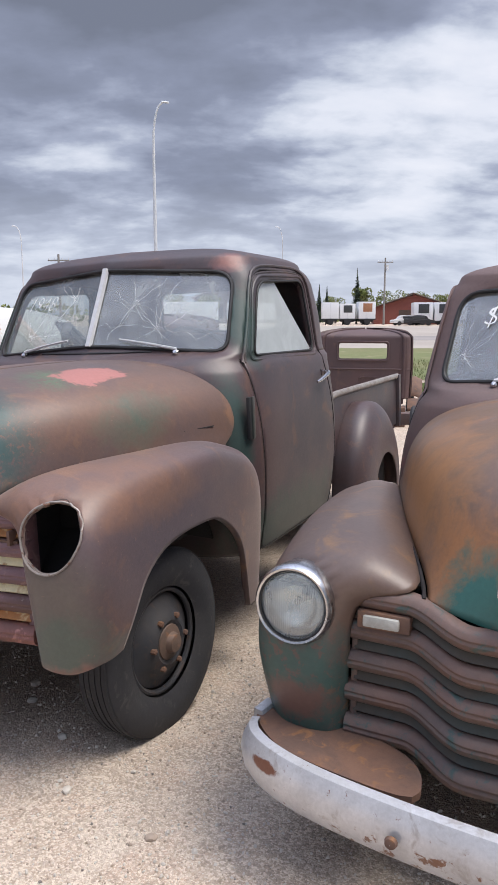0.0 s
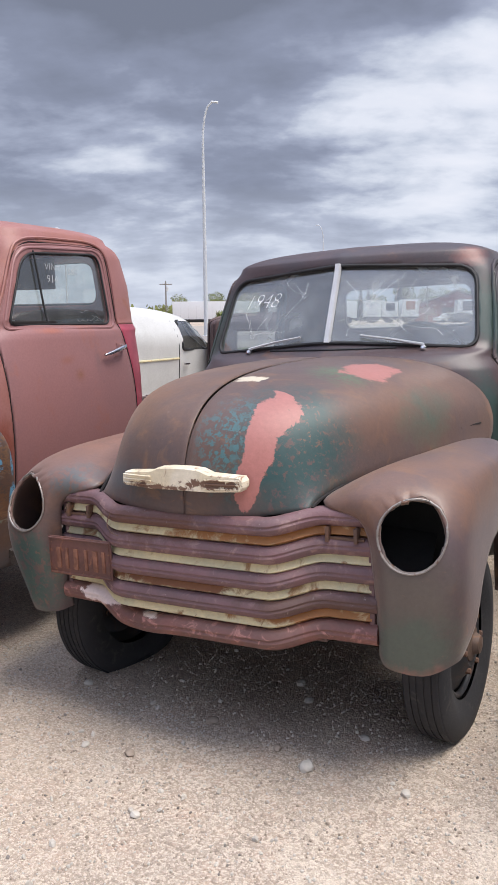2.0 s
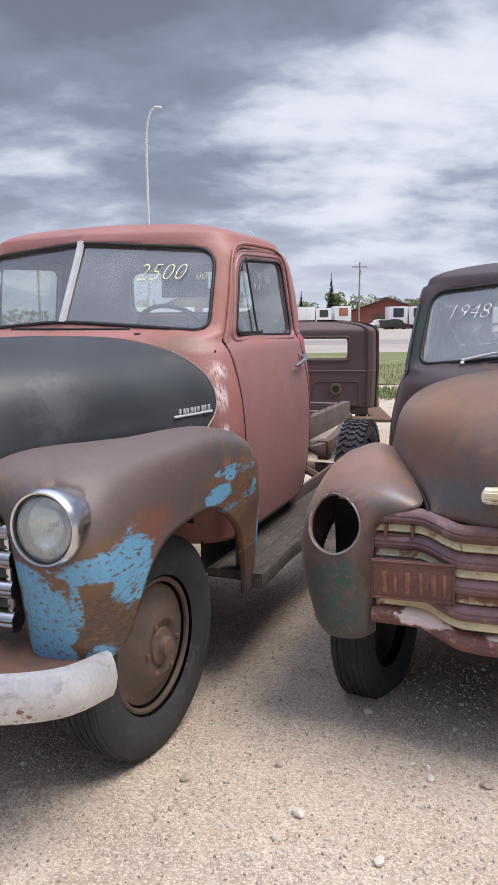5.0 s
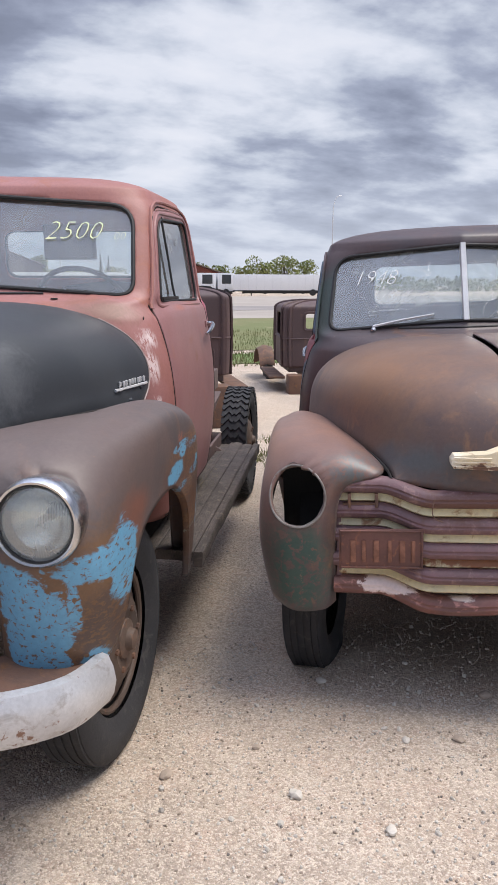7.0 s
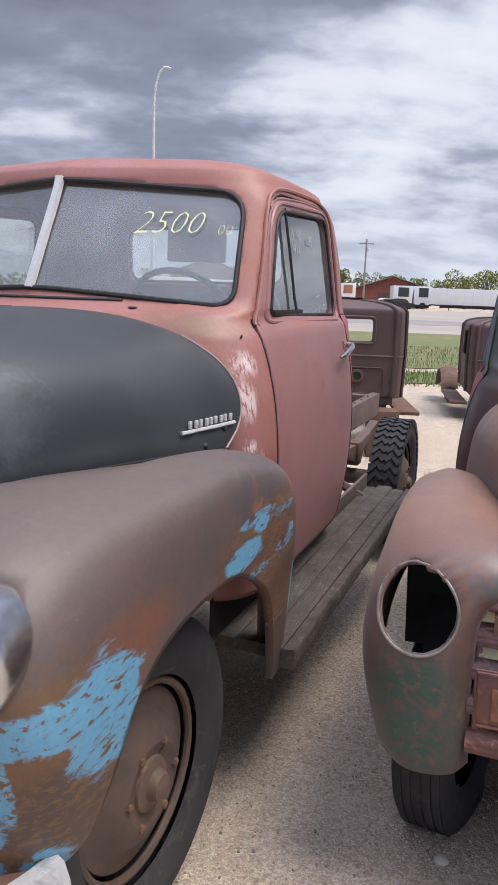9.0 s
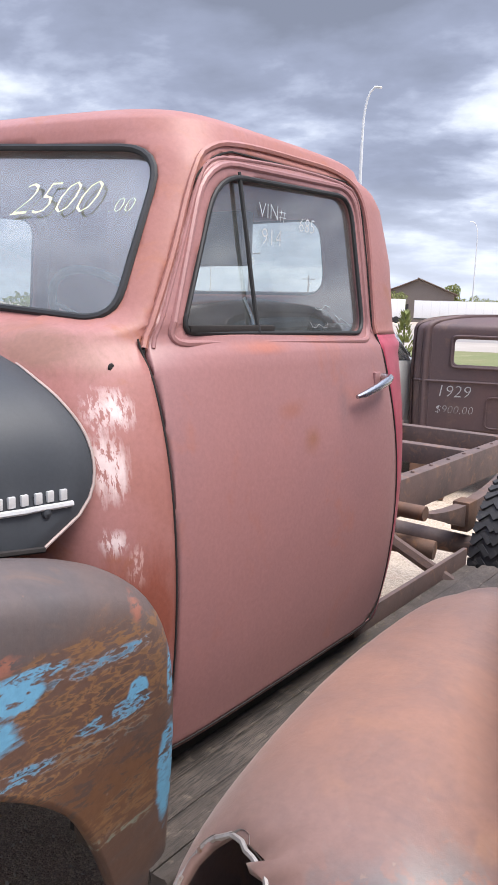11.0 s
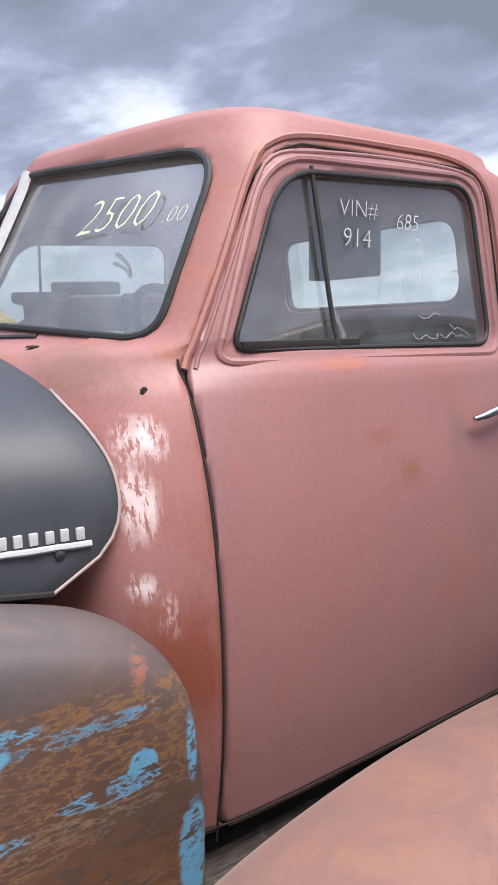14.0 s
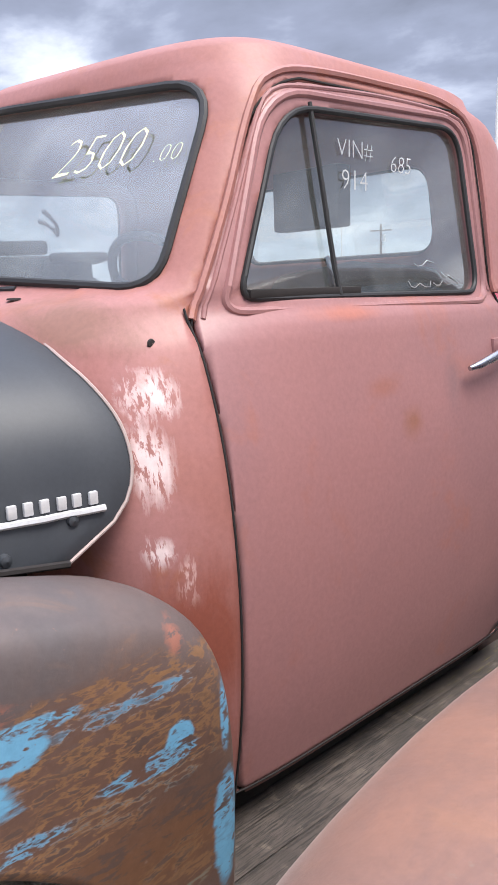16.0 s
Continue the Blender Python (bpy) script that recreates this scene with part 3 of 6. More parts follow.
def cut(v, closed, regions, flip=False, lift=None):
    """Splits a grid surface into panels. regions: (name, axes, test, outline), later ones win. Edges are drawn onto the outlines."""
    verts, faces = grid_mesh(v, closed, flip)
    verts, faces = np.array(verts), np.array(faces)
    centre = verts[faces].mean(axis=1)
    mark = np.zeros(len(faces), int)
    for k, (name, axes, test, outline) in enumerate(regions, 1):
        mark[test(centre) & inside(centre[:, axes], outline)] = k
    low, high = np.full(len(verts), 99), np.full(len(verts), -1)
    for c in range(4):
        np.minimum.at(low, faces[:, c], mark)
        np.maximum.at(high, faces[:, c], mark)
    edge = low != high
    for k, (name, axes, test, outline) in enumerate(regions, 1):
        pick = np.where(edge & (high == k))[0]
        if len(pick):
            flat = verts[pick]
            flat[:, axes] = nearest(flat[:, axes], outline)
            verts[pick] = lift(flat, axes) if lift else flat
    out = {}
    for k, name in enumerate(["shell"] + [r[0] for r in regions]):
        f = faces[mark == k]
        used, back = np.unique(f, return_inverse=True)
        mine = verts[used].copy()
        if k and name.startswith("door"):
            axes, rim = regions[k - 1][1], np.where((high[used] == k) & edge[used])[0]
            mid = regions[k - 1][3].mean(axis=0)
            way = mid - mine[rim][:, axes]
            shift = mine[rim]
            shift[:, axes] += 0.006 * way / np.linalg.norm(way, axis=1)[:, None]
            mine[rim] = lift(shift, axes) if lift else shift
        out[name] = (mine, back.reshape(-1, 4))
    return out


def mirror(mesh):
    return [(-x, y, z) for x, y, z in mesh[0]], [tuple(f)[::-1] for f in mesh[1]]

# ---- the old pickup cab, hood and fenders, in the truck's own coordinates: x to its left side, y backwards from the front axle, z up ----
def cab_surface(count=330):
    keys = np.array([  # z, half width, front, back, bow, front corner, back corner
        (0.42, 0.848, 0.66, 2.12, 0.03, 7.0, 7.0), (0.60, 0.882, 0.61, 2.15, 0.03, 7.0, 7.0), (0.85, 0.895, 0.60, 2.17, 0.03, 7.0, 7.0),
        (1.08, 0.884, 0.60, 2.18, 0.03, 6.5, 7.0), (1.22, 0.862, 0.61, 2.18, 0.03, 5.5, 7.0), (1.315, 0.845, 0.615, 2.18, 0.03, 4.5, 7.0),
        (1.345, 0.835, 0.62, 2.18, 0.04, 4.2, 8.0), (1.360, 0.820, 0.625, 2.18, 0.06, 4.5, 8.0), (1.385, 0.808, 0.645, 2.18, 0.10, 5.5, 8.0),
        (1.400, 0.803, 0.675, 2.18, 0.16, 9.0, 8.0), (1.415, 0.800, 0.700, 2.18, 0.175, 13.0, 8.0), (1.60, 0.775, 0.793, 2.175, 0.175, 13.0, 8.0),
        (1.77, 0.748, 0.880, 2.145, 0.175, 13.0, 7.0), (1.82, 0.735, 0.905, 2.125, 0.160, 9.0, 6.0), (1.85, 0.718, 0.915, 2.09, 0.15, 7.0, 5.0)])
    levels = np.concatenate([np.arange(0.42, 1.30, 0.022), np.arange(1.31, 1.42, 0.011), np.arange(1.43, 1.845, 0.016), [1.85]])
    a = np.linspace(0, 2 * math.pi, 2400, endpoint=False)
    c, s = np.cos(a), np.sin(a)
    rows = []
    table = np.stack([np.interp(levels, keys[:, 0], keys[:, k]) for k in range(1, 7)], 1)
    body = int(np.searchsorted(levels, 1.30))
    for _ in range(30):
        table[1:body - 1] = 0.25 * table[:body - 2] + 0.5 * table[1:body - 1] + 0.25 * table[2:body]
    for z, (w, yf, yb, bow, nf, nb) in zip(levels, table):
        n = np.where(s < 0, nf, nb)
        x = w * np.sign(c) * np.abs(c) ** (2 / n)
        t = np.sign(s) * np.abs(s) ** (2 / n)
        mid, half = (yf + yb) / 2, (yb - yf) / 2
        y = mid + half * t + np.where(s < 0, bow * np.abs(x / w) * np.abs(t), 0)
        p = np.stack([x, y], 1)
        run = np.concatenate([[0], np.cumsum(np.linalg.norm(np.diff(np.vstack([p, p[:1]]), axis=0), axis=1))])
        at = np.linspace(0, run[-1], count, endpoint=False)
        q = [np.interp(at, run, np.append(p[:, k], p[0, k])) for k in (0, 1)]
        rows.append(np.stack([q[0], q[1], np.full(count, z)], 1))
    top = rows[-1]
    for r in (0.985, 0.965, 0.94, 0.905, 0.86, 0.80, 0.72, 0.6, 0.45, 0.3, 0.15, 0.02):
        lift = 0.115 * (1 - r ** 2.3) ** (1 / 2.3)
        rows.append(np.stack([top[:, 0] * r, 1.5 + (top[:, 1] - 1.5) * r, np.full(count, 1.85 + lift)], 1))
    return np.array(rows), levels


CAB, LEVELS = cab_surface()


def cab_section(z):
    i = int(np.clip(np.searchsorted(LEVELS, z) - 1, 0, len(LEVELS) - 2))
    f = (z - LEVELS[i]) / (LEVELS[i + 1] - LEVELS[i])
    return CAB[i] * (1 - f) + CAB[i + 1] * f


def cab_x(y, z):
    s = cab_section(z)
    s = s[s[:, 0] > 0.3]
    s = s[np.argsort(s[:, 1])]
    return float(np.interp(y, s[:, 1], s[:, 0]))


def cab_y(x, z, back=False):
    s = cab_section(z)
    s = s[s[:, 1] > 1.7] if back else s[s[:, 1] < 1.25]
    s = s[np.argsort(s[:, 0])]
    return float(np.interp(x, s[:, 0], s[:, 1]))


SIDE_GLASS = rounded([(0.978, 1.385), (1.80, 1.378), (1.78, 1.778), (1.152, 1.752)], [0.045, 0.06, 0.075, 0.10])
DOOR = rounded([(0.888, 0.43), (1.935, 0.43), (1.965, 0.95), (1.865, 1.36), (1.848, 1.825), (1.125, 1.812), (0.872, 1.345)], [0.02, 0.10, 0.3, 0.05, 0.11, 0.13, 0.03])
SCREEN = rounded([(0.0, 1.456), (0.708, 1.408), (0.664, 1.800), (0.0, 1.84), (-0.664, 1.800), (-0.708, 1.408)], [0.15, 0.07, 0.10, 0.10, 0.10, 0.07])
REAR_GLASS = rounded([(-0.44, 1.495), (0.44, 1.495), (0.43, 1.775), (-0.43, 1.775)], 0.08)
QUARTER = rounded([(1.90, 0.3), (2.3, 0.3), (2.3, 1.372), (1.80, 1.372)], 0.01)

def on_cab(points, axes):
    """Draws points whose outline has moved back onto the cab's surface."""
    for p in points:
        z = min(max(p[2], LEVELS[0]), LEVELS[-1])
        if axes == [1, 2]:
            p[0] = math.copysign(cab_x(p[1], z), p[0])
        else:
            p[1] = cab_y(p[0], z, p[1] > 1.5)
    return points


CAB_PANELS = cut(CAB, True, [
    ("quarter_l", [1, 2], lambda c: (c[:, 0] > 0.3) & (c[:, 1] > 1.85), QUARTER), ("quarter_r", [1, 2], lambda c: (c[:, 0] < -0.3) & (c[:, 1] > 1.85), QUARTER),
    ("door_l", [1, 2], lambda c: c[:, 0] > 0.6, DOOR), ("door_r", [1, 2], lambda c: c[:, 0] < -0.6, DOOR),
    ("side_l", [1, 2], lambda c: c[:, 0] > 0.6, SIDE_GLASS), ("side_r", [1, 2], lambda c: c[:, 0] < -0.6, SIDE_GLASS),
    ("screen", [0, 2], lambda c: c[:, 1] < 1.3, SCREEN), ("rear", [0, 2], lambda c: c[:, 1] > 1.9, REAR_GLASS)], lift=on_cab)


def on_side(outline, side, off=0.0):
    return [(side * (cab_x(y, z) + off), y, z) for y, z in outline]


def eased(loop, reach=3):
    """Evens out the sideways wobble of a closed line."""
    x = np.array([p[0] for p in loop])
    x = np.mean([np.roll(x, k) for k in range(-reach, reach + 1)], axis=0)
    return [(a, p[1], p[2]) for a, p in zip(x, loop)]


def on_front(outline, off=0.0):
    return [(x, cab_y(x, z) - off, z) for x, z in outline]


def inset(mesh, dx=0.0, dy=0.0):
    return [(x + dx, y + dy, z) for x, y, z in mesh[0]], mesh[1]


def lettering(text, size, place, shear=0.25, bold=0.0):
    """The built-in font's outlines as a flat mesh; place maps (along, up) to a point."""
    cu = bpy.data.curves.new("writing", "FONT")
    cu.body, cu.size, cu.shear, cu.offset, cu.resolution_u = text, size, shear, bold, 2
    ob = bpy.data.objects.new("writing", cu)
    scene.collection.objects.link(ob)
    me = bpy.data.meshes.new_from_object(ob.evaluated_get(bpy.context.evaluated_depsgraph_get()))
    data = [place(v.co.x, v.co.y) for v in me.vertices], [tuple(p.vertices) for p in me.polygons]
    bpy.data.objects.remove(ob)
    bpy.data.curves.remove(cu)
    bpy.data.meshes.remove(me)
    return data


def flat_pane(points, axis, shift):
    """A flat sheet of glass cut to an outline that lies on the cab: the best plane through its points, set back a little."""
    p = np.array(points, float)
    keep = [k for k in range(3) if k != axis]
    fit = np.linalg.lstsq(np.column_stack([np.ones(len(p)), p[:, keep]]), p[:, axis], rcond=None)[0]
    p[:, axis] = fit[0] + p[:, keep] @ fit[1:] + shift
    return [tuple(v) for v in p], [tuple(range(len(p)))]


def build_cab(truck, shell_paint, door_paints, quarter_paints, screen_glass, open_left=False, mirror_inside=False):
    P = CAB_PANELS
    part("cab_body", P["shell"], shell_paint, truck, thick=0.022)
    for side, tag, k in ((1, "l", 0), (-1, "r", 1)):
        part("cab_corner", P["quarter_" + tag], quarter_paints[k], truck, thick=0.02)
        door = part("door", P["door_" + tag], door_paints[k], truck, thick=0.03)
        part("door_gap", tube(eased(on_side(smooth_line(DOOR, 200, True), side, 0.0003), 1), 0.0026, 6, True), door_shadow, door)
        part("door_edge", tube(on_side(smooth_line([(0.902, 1.352), (0.992, 1.53), (1.098, 1.735), (1.148, 1.783), (1.24, 1.800), (1.5, 1.816), (1.76, 1.812), (1.832, 1.77), (1.838, 1.60), (1.848, 1.38)], 60), side, -0.002), 0.0055, 8), door_paints[k], door)
        part("window_seal", tube(on_side(SIDE_GLASS, side, 0.001), 0.0065, 8, True), gasket, door)
        part("window_frame", tube(on_side(rounded([(0.940, 1.362), (1.835, 1.355), (1.815, 1.805), (1.122, 1.780)], [0.05, 0.07, 0.10, 0.11]), side, -0.001), 0.009, 8, True), door_paints[k], door)
        glass_mesh = flat_pane(on_side(SIDE_GLASS, side), 0, -0.012 * side)
        if side > 0 and open_left:
            bm = bmesh.new()
            made = [bm.verts.new(tuple(map(float, p))) for p in glass_mesh[0]]
            for f in glass_mesh[1]:
                bm.faces.new([made[i] for i in f])
            bmesh.ops.bisect_plane(bm, geom=bm.verts[:] + bm.edges[:] + bm.faces[:], plane_co=(0, 1.79, 1.385), plane_no=(0, 1, 1.05), clear_outer=True)
            pane = part("window_glass", bm, glass_sky_pale, door)
        else:
            pane = part("window_glass", glass_mesh, glass_side, door)
        pane.visible_shadow = False
        post = [(1.237, 1.768), (1.245, 1.57), (1.258, 1.385)]
        if not open_left:
            part("vent_window_post", tube(on_side(smooth_line(post, 8), side, 0.0), 0.0055, 8), gasket, door)
        handle = part("door_handle", tube([(side * (cab_x(1.80, 1.235) + d), y, z) for y, z, d in ((1.835, 1.245, 0.0), (1.832, 1.244, 0.032), (1.80, 1.237, 0.040), (1.73, 1.222, 0.042), (1.665, 1.208, 0.040), (1.63, 1.202, 0.034))],
                                     [0.013, 0.013, 0.014, 0.012, 0.010, 0.006], 10), chrome, door, "chrome lever handle")
        part("handle_plate", box(side * cab_x(1.8, 1.24) - 0.006, side * cab_x(1.8, 1.24) + 0.006, 1.79, 1.83, 1.225, 1.262, 0.004), door_paints[k], handle)
        rail = smooth_line([(0.878, 1.352), (0.974, 1.53), (1.082, 1.745), (1.14, 1.808), (1.25, 1.836), (1.5, 1.846), (1.76, 1.838), (1.86, 1.75), (1.872, 1.50), (1.868, 1.375)], 60)
        part("drip_rail", tube(on_side(rail, side, 0.004), 0.008, 6), shell_paint, truck)
        part("window_sill", box(side * 0.74 - 0.03, side * 0.74 + 0.03, 0.98, 1.86, 1.34, 1.375), trim_grey, door)
    halves = []
    for side in (1, -1):
        edge = [(x, z) for x, z in SCREEN if x * side > 0.004]
        corner = [(0.0, 1.456), (0.0, 1.84)]
        ring = sorted(edge + corner, key=lambda q: math.atan2(q[1] - 1.62, q[0] * side - 0.33))
        halves.append(flat_pane(on_front(ring), 1, 0.012))
    screen = part("windscreen", join(*halves), screen_glass, truck, smooth=False)
    screen.visible_shadow = False
    part("screen_seal", tube(on_front(SCREEN, 0.000), 0.0095, 8, True), gasket, screen)
    part("centre_strip", sweep([(-0.017, -0.004), (0.017, -0.004), (0.012, 0.014), (-0.012, 0.014)], [(0, cab_y(0, z) - 0.002, z) for z in np.linspace(1.45, 1.845, 10)], (0, -1, 0)), trim_silver, screen, "bright metal dividing strip")
    back = part("rear_window", inset(P["rear"], 0, -0.01), glass, truck)
    back.visible_shadow = False
    part("rear_seal", tube([(x, cab_y(x, z, True), z) for x, z in REAR_GLASS], 0.014, 8, True), gasket, back)
    # inside
    part("cab_floor", box(-0.74, 0.74, 0.72, 2.05, 0.50, 0.53), black_inside, truck)
    part("dashboard", join(box(-0.66, 0.66, 0.90, 1.0, 1.12, 1.385, 0.03), box(-0.58, 0.58, 0.80, 0.88, 0.6, 1.36, 0.02)), trim_grey, truck)
    part("bench_seat", join(box(-0.68, 0.68, 1.45, 1.98, 0.78, 0.95, 0.05), box(-0.68, 0.68, 1.90, 2.08, 0.88, 1.40, 0.05)), seat_cloth if mirror_inside else trim_grey, truck)
    q = np.linspace(0, 2 * math.pi, 36, endpoint=False)
    hub = Matrix.Translation((0.38, 1.18, 1.36)) @ Matrix.Rotation(radians(-52), 4, "X")
    wheel = part("steering_wheel", tube([hub @ Vector((0.215 * math.cos(k), 0.215 * math.sin(k), 0)) for k in q], 0.012, 8, True), gasket, truck)
    for k in (90, 210, 330):
        part("spoke", tube([hub @ Vector((0, 0, 0)), hub @ Vector((0.21 * math.cos(radians(k)), 0.21 * math.sin(radians(k)), 0))], 0.007, 6), gasket, wheel)
    part("steering_column", tube([hub @ Vector((0, 0, 0)), (0.38, 0.85, 0.98)], 0.02, 8), gasket, truck)
    if mirror_inside:
        part("hanging_case", box(-0.14, 0.16, 2.02, 2.09, 1.60, 1.80, 0.01), black_inside, truck)
        part("window_crank", tube([(0.70, 1.40, 1.33), (0.685, 1.39, 1.42), (0.66, 1.385, 1.47)], 0.007, 6), chrome, truck)


HOOD_REAR = smooth_line([(0, 0.672), (0.3, 0.685), (0.5, 0.684), (0.62, 0.700), (0.74, 0.718), (0.82, 0.722), (0.88, 0.718), (0.93, 0.704), (0.965, 0.676), (0.985, 0.640), (1.0, 0.58)], 160)


def hood_mesh(half):
    """One half of the bulbous hood, from its front lip over the nose to the windscreen."""
    rows = []
    for a in np.linspace(0.004, 1.0, 34):
        phi = a * math.pi / 2
        xr, zr = 0.812 * math.sin(phi) ** (2 / 2.9), 0.985 + 0.403 * math.cos(phi) ** (2 / 2.9)
        p0 = np.array((0.435 * a, -0.668 + 0.10 * a ** 2.2, 0.908 + 0.03 * a ** 3))
        p1 = p0 + np.array((0.02 * a + 0.05 * a * (1 - a), 0.005 + 0.11 * a ** 2, 0.40 * (1 - a ** 2.6) ** 0.8 + 0.075))
        p3 = np.array((xr, float(np.interp(a, HOOD_REAR[:, 0], HOOD_REAR[:, 1])), zr))
        p2 = np.array((xr * (0.80 + 0.06 * a), -0.34 + 0.36 * a ** 2, zr + 0.045 * a ** 3))
        t = np.linspace(0, 1, 46)[:, None]
        line = (1 - t) ** 3 * p0 + 3 * t * (1 - t) ** 2 * p1 + 3 * t * t * (1 - t) * p2 + t ** 3 * p3
        rows.append(line)
    v = np.array(rows)
    mesh = grid_mesh(v, False, True)
    return mesh if half > 0 else mirror(mesh)


def hood_edge():
    v = np.array(hood_mesh(1)[0]).reshape(34, 46, 3)
    return v[-1]


FENDER_ROWS = (
    [(0.655, -0.530, 0.44), (0.652, -0.570, 0.72), (0.620, -0.575, 0.90), (0.47, -0.52, 0.965), (0.62, -0.06, 1.025), (0.77, 0.42, 1.025), (0.80, 0.66, 0.86), (0.82, 0.70, 0.28)],
    [(0.705, -0.585, 0.425), (0.720, -0.635, 0.70), (0.705, -0.630, 0.90), (0.63, -0.50, 1.040), (0.74, -0.02, 1.065), (0.84, 0.40, 1.042), (0.87, 0.68, 0.86), (0.86, 0.73, 0.26)],
    [(0.820, -0.580, 0.418), (0.850, -0.630, 0.70), (0.850, -0.615, 0.90), (0.82, -0.45, 1.035), (0.87, 0.00, 1.055), (0.90, 0.40, 1.022), (0.925, 0.68, 0.84), (0.89, 0.72, 0.25)],
    [(0.905, -0.505, 0.445), (0.940, -0.560, 0.70), (0.940, -0.52, 0.865), (0.935, -0.33, 0.965), (0.95, 0.00, 1.00), (0.955, 0.36, 0.97), (0.955, 0.63, 0.78), (0.91, 0.68, 0.25)],
    [(0.920, -0.430, 0.46), (0.950, -0.400, 0.56), (0.955, -0.31, 0.68), (0.955, -0.17, 0.75), (0.955, 0.05, 0.77), (0.955, 0.26, 0.74), (0.95, 0.45, 0.58), (0.915, 0.585, 0.25)],
)


def fender_surface():
    along = [smooth_line(r, 84) for r in FENDER_ROWS]
    grid = np.array([smooth_line([a[j] for a in along], 44) for j in range(84)])
    lip = [(p[0] - 0.025, p[1], p[2]) for p in along[-1]]
    return np.concatenate([grid, np.array(lip)[:, None, :]], axis=1)


FENDER = fender_surface()
HOLE = np.array([(0.792 + 0.105 * math.cos(k), 0.885 + 0.109 * math.sin(k)) for k in np.linspace(0, 2 * math.pi, 48, endpoint=False)])
RAGGED = np.array([(0.792 + (0.101 + 0.006 * noise.noise((3 * math.cos(k), 3 * math.sin(k), 2.0))) * math.cos(k), 0.885 + (0.105 + 0.006 * noise.noise((3 * math.cos(k), 3 * math.sin(k), 5.0))) * math.sin(k)) for k in np.linspace(0, 2 * math.pi, 72, endpoint=False)])
FENDER_PANELS = cut(FENDER, False, [("lamp_hole", [0, 2], lambda c: c[:, 1] < -0.35, HOLE)])


def fender_y(x, z):
    v = FENDER.reshape(-1, 3)
    v = v[v[:, 1] < -0.3]
    d = np.hypot(v[:, 0] - x, v[:, 2] - z)
    near = np.argsort(d)[:4]
    return float(np.average(v[near, 1], weights=1 / (d[near] + 1e-4)))


def turn_side(mesh, side):
    return mesh if side > 0 else mirror(mesh)


def widen(mesh):
    """The heavier truck's fenders reach further out and back."""
    out = []
    for x, y, z in mesh[0]:
        k, b = min(max((x - 0.60) / 0.10, 0), 1), min(max((y - 0.2) / 0.4, 0), 1)
        out.append((x + 0.060 * k * k * (3 - 2 * k), y + 0.055 * b * b * (3 - 2 * b), z - 0.02 * k))
    return out, mesh[1]


def build_fender(truck, side, paint, lamp, wide=False):
    shape = FENDER_PANELS["shell"]
    body = part("front_fender", turn_side(widen(shape) if wide else shape, side), paint, truck, thick=0.014)
    # inner wheel house
    arch = [(0.0 + 0.50 * math.cos(k), 0.42 + 0.52 * math.sin(k)) for k in np.linspace(0.35, math.pi - 0.38, 22)]
    v = np.array([[(0.50, y, z), (0.66, y, z), (0.80, y * 0.98, z * 0.99)] for y, z in arch])
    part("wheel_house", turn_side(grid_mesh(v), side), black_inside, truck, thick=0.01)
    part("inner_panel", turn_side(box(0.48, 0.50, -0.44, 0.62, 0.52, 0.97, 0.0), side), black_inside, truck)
    if lamp:
        at = Matrix.Translation((side * (0.852 if wide else 0.797), -0.65, 0.867 if wide else 0.893)) @ Matrix.Rotation(radians(-3), 4, "X")
        head = part("headlight", moved(lathe([(0.20, 0.09), (0.12, 0.112), (0.055, 0.116), (0.018, 0.119), (0.002, 0.116), (-0.008, 0.109), (-0.006, 0.103), (0.012, 0.099)], 48, "y"), at), chrome, body, "round headlight in a chrome bezel")
        dome = [(0.014 - 0.026 * math.sqrt(max(0.0, 1 - (r / 0.101) ** 2)), r) for r in np.linspace(0.0995, 0.001, 12)]
        part("lens_seal", moved(tube([(0.1005 * math.cos(k), 0.002, 0.1005 * math.sin(k)) for k in np.linspace(0, 2 * math.pi, 44, endpoint=False)], 0.003, 6, True), at), gasket, head)
        part("reflector", moved(lathe([(0.016, 0.099), (0.040, 0.086), (0.066, 0.060), (0.082, 0.030), (0.086, 0.001)], 40, "y"), at), lamp_mirror, head)
        part("bulb_shield", moved(lathe([(0.03, 0.001), (0.035, 0.010), (0.07, 0.010)], 16, "y"), at), trim_silver, head)
        lens = part("lens", moved(lathe(dome, 48, "y"), at), lamp_clear, head, "ribbed clear glass lens")
        for k in np.linspace(-0.085, 0.085, 27):
            h = math.sqrt(0.094 ** 2 - k * k) * 0.94
            part("rib", moved(tube([(k, 0.0135 - 0.026 * math.sqrt(max(0, 1 - (k * k + z * z) / 0.0102)), z) for z in np.linspace(-h, h, 9)], 0.0007, 5), at), lamp_clear, lens)
        part("bucket", moved(lathe([(0.01, 0.09), (0.10, 0.07), (0.16, 0.02)], 32, "y"), at), black_inside, head)
    else:
        rim = [(side * x, fender_y(x, z) - 0.002, z) for x, z in HOLE]
        part("lamp_rim", tube(rim, 0.004, 6, True), bare_rim, body, "chipped bare lamp opening rim")
        torn = [(side * x, fender_y(x, z) + 0.012, z) for x, z in RAGGED]
        outer = [(side * (0.792 + (x - 0.792) * 1.08), fender_y(x, z) + 0.008, 0.885 + (z - 0.885) * 1.08) for x, z in RAGGED]
        part("torn_edge", turn_side(grid_mesh(np.array([outer, torn]), True), 1), bare_rim, body)
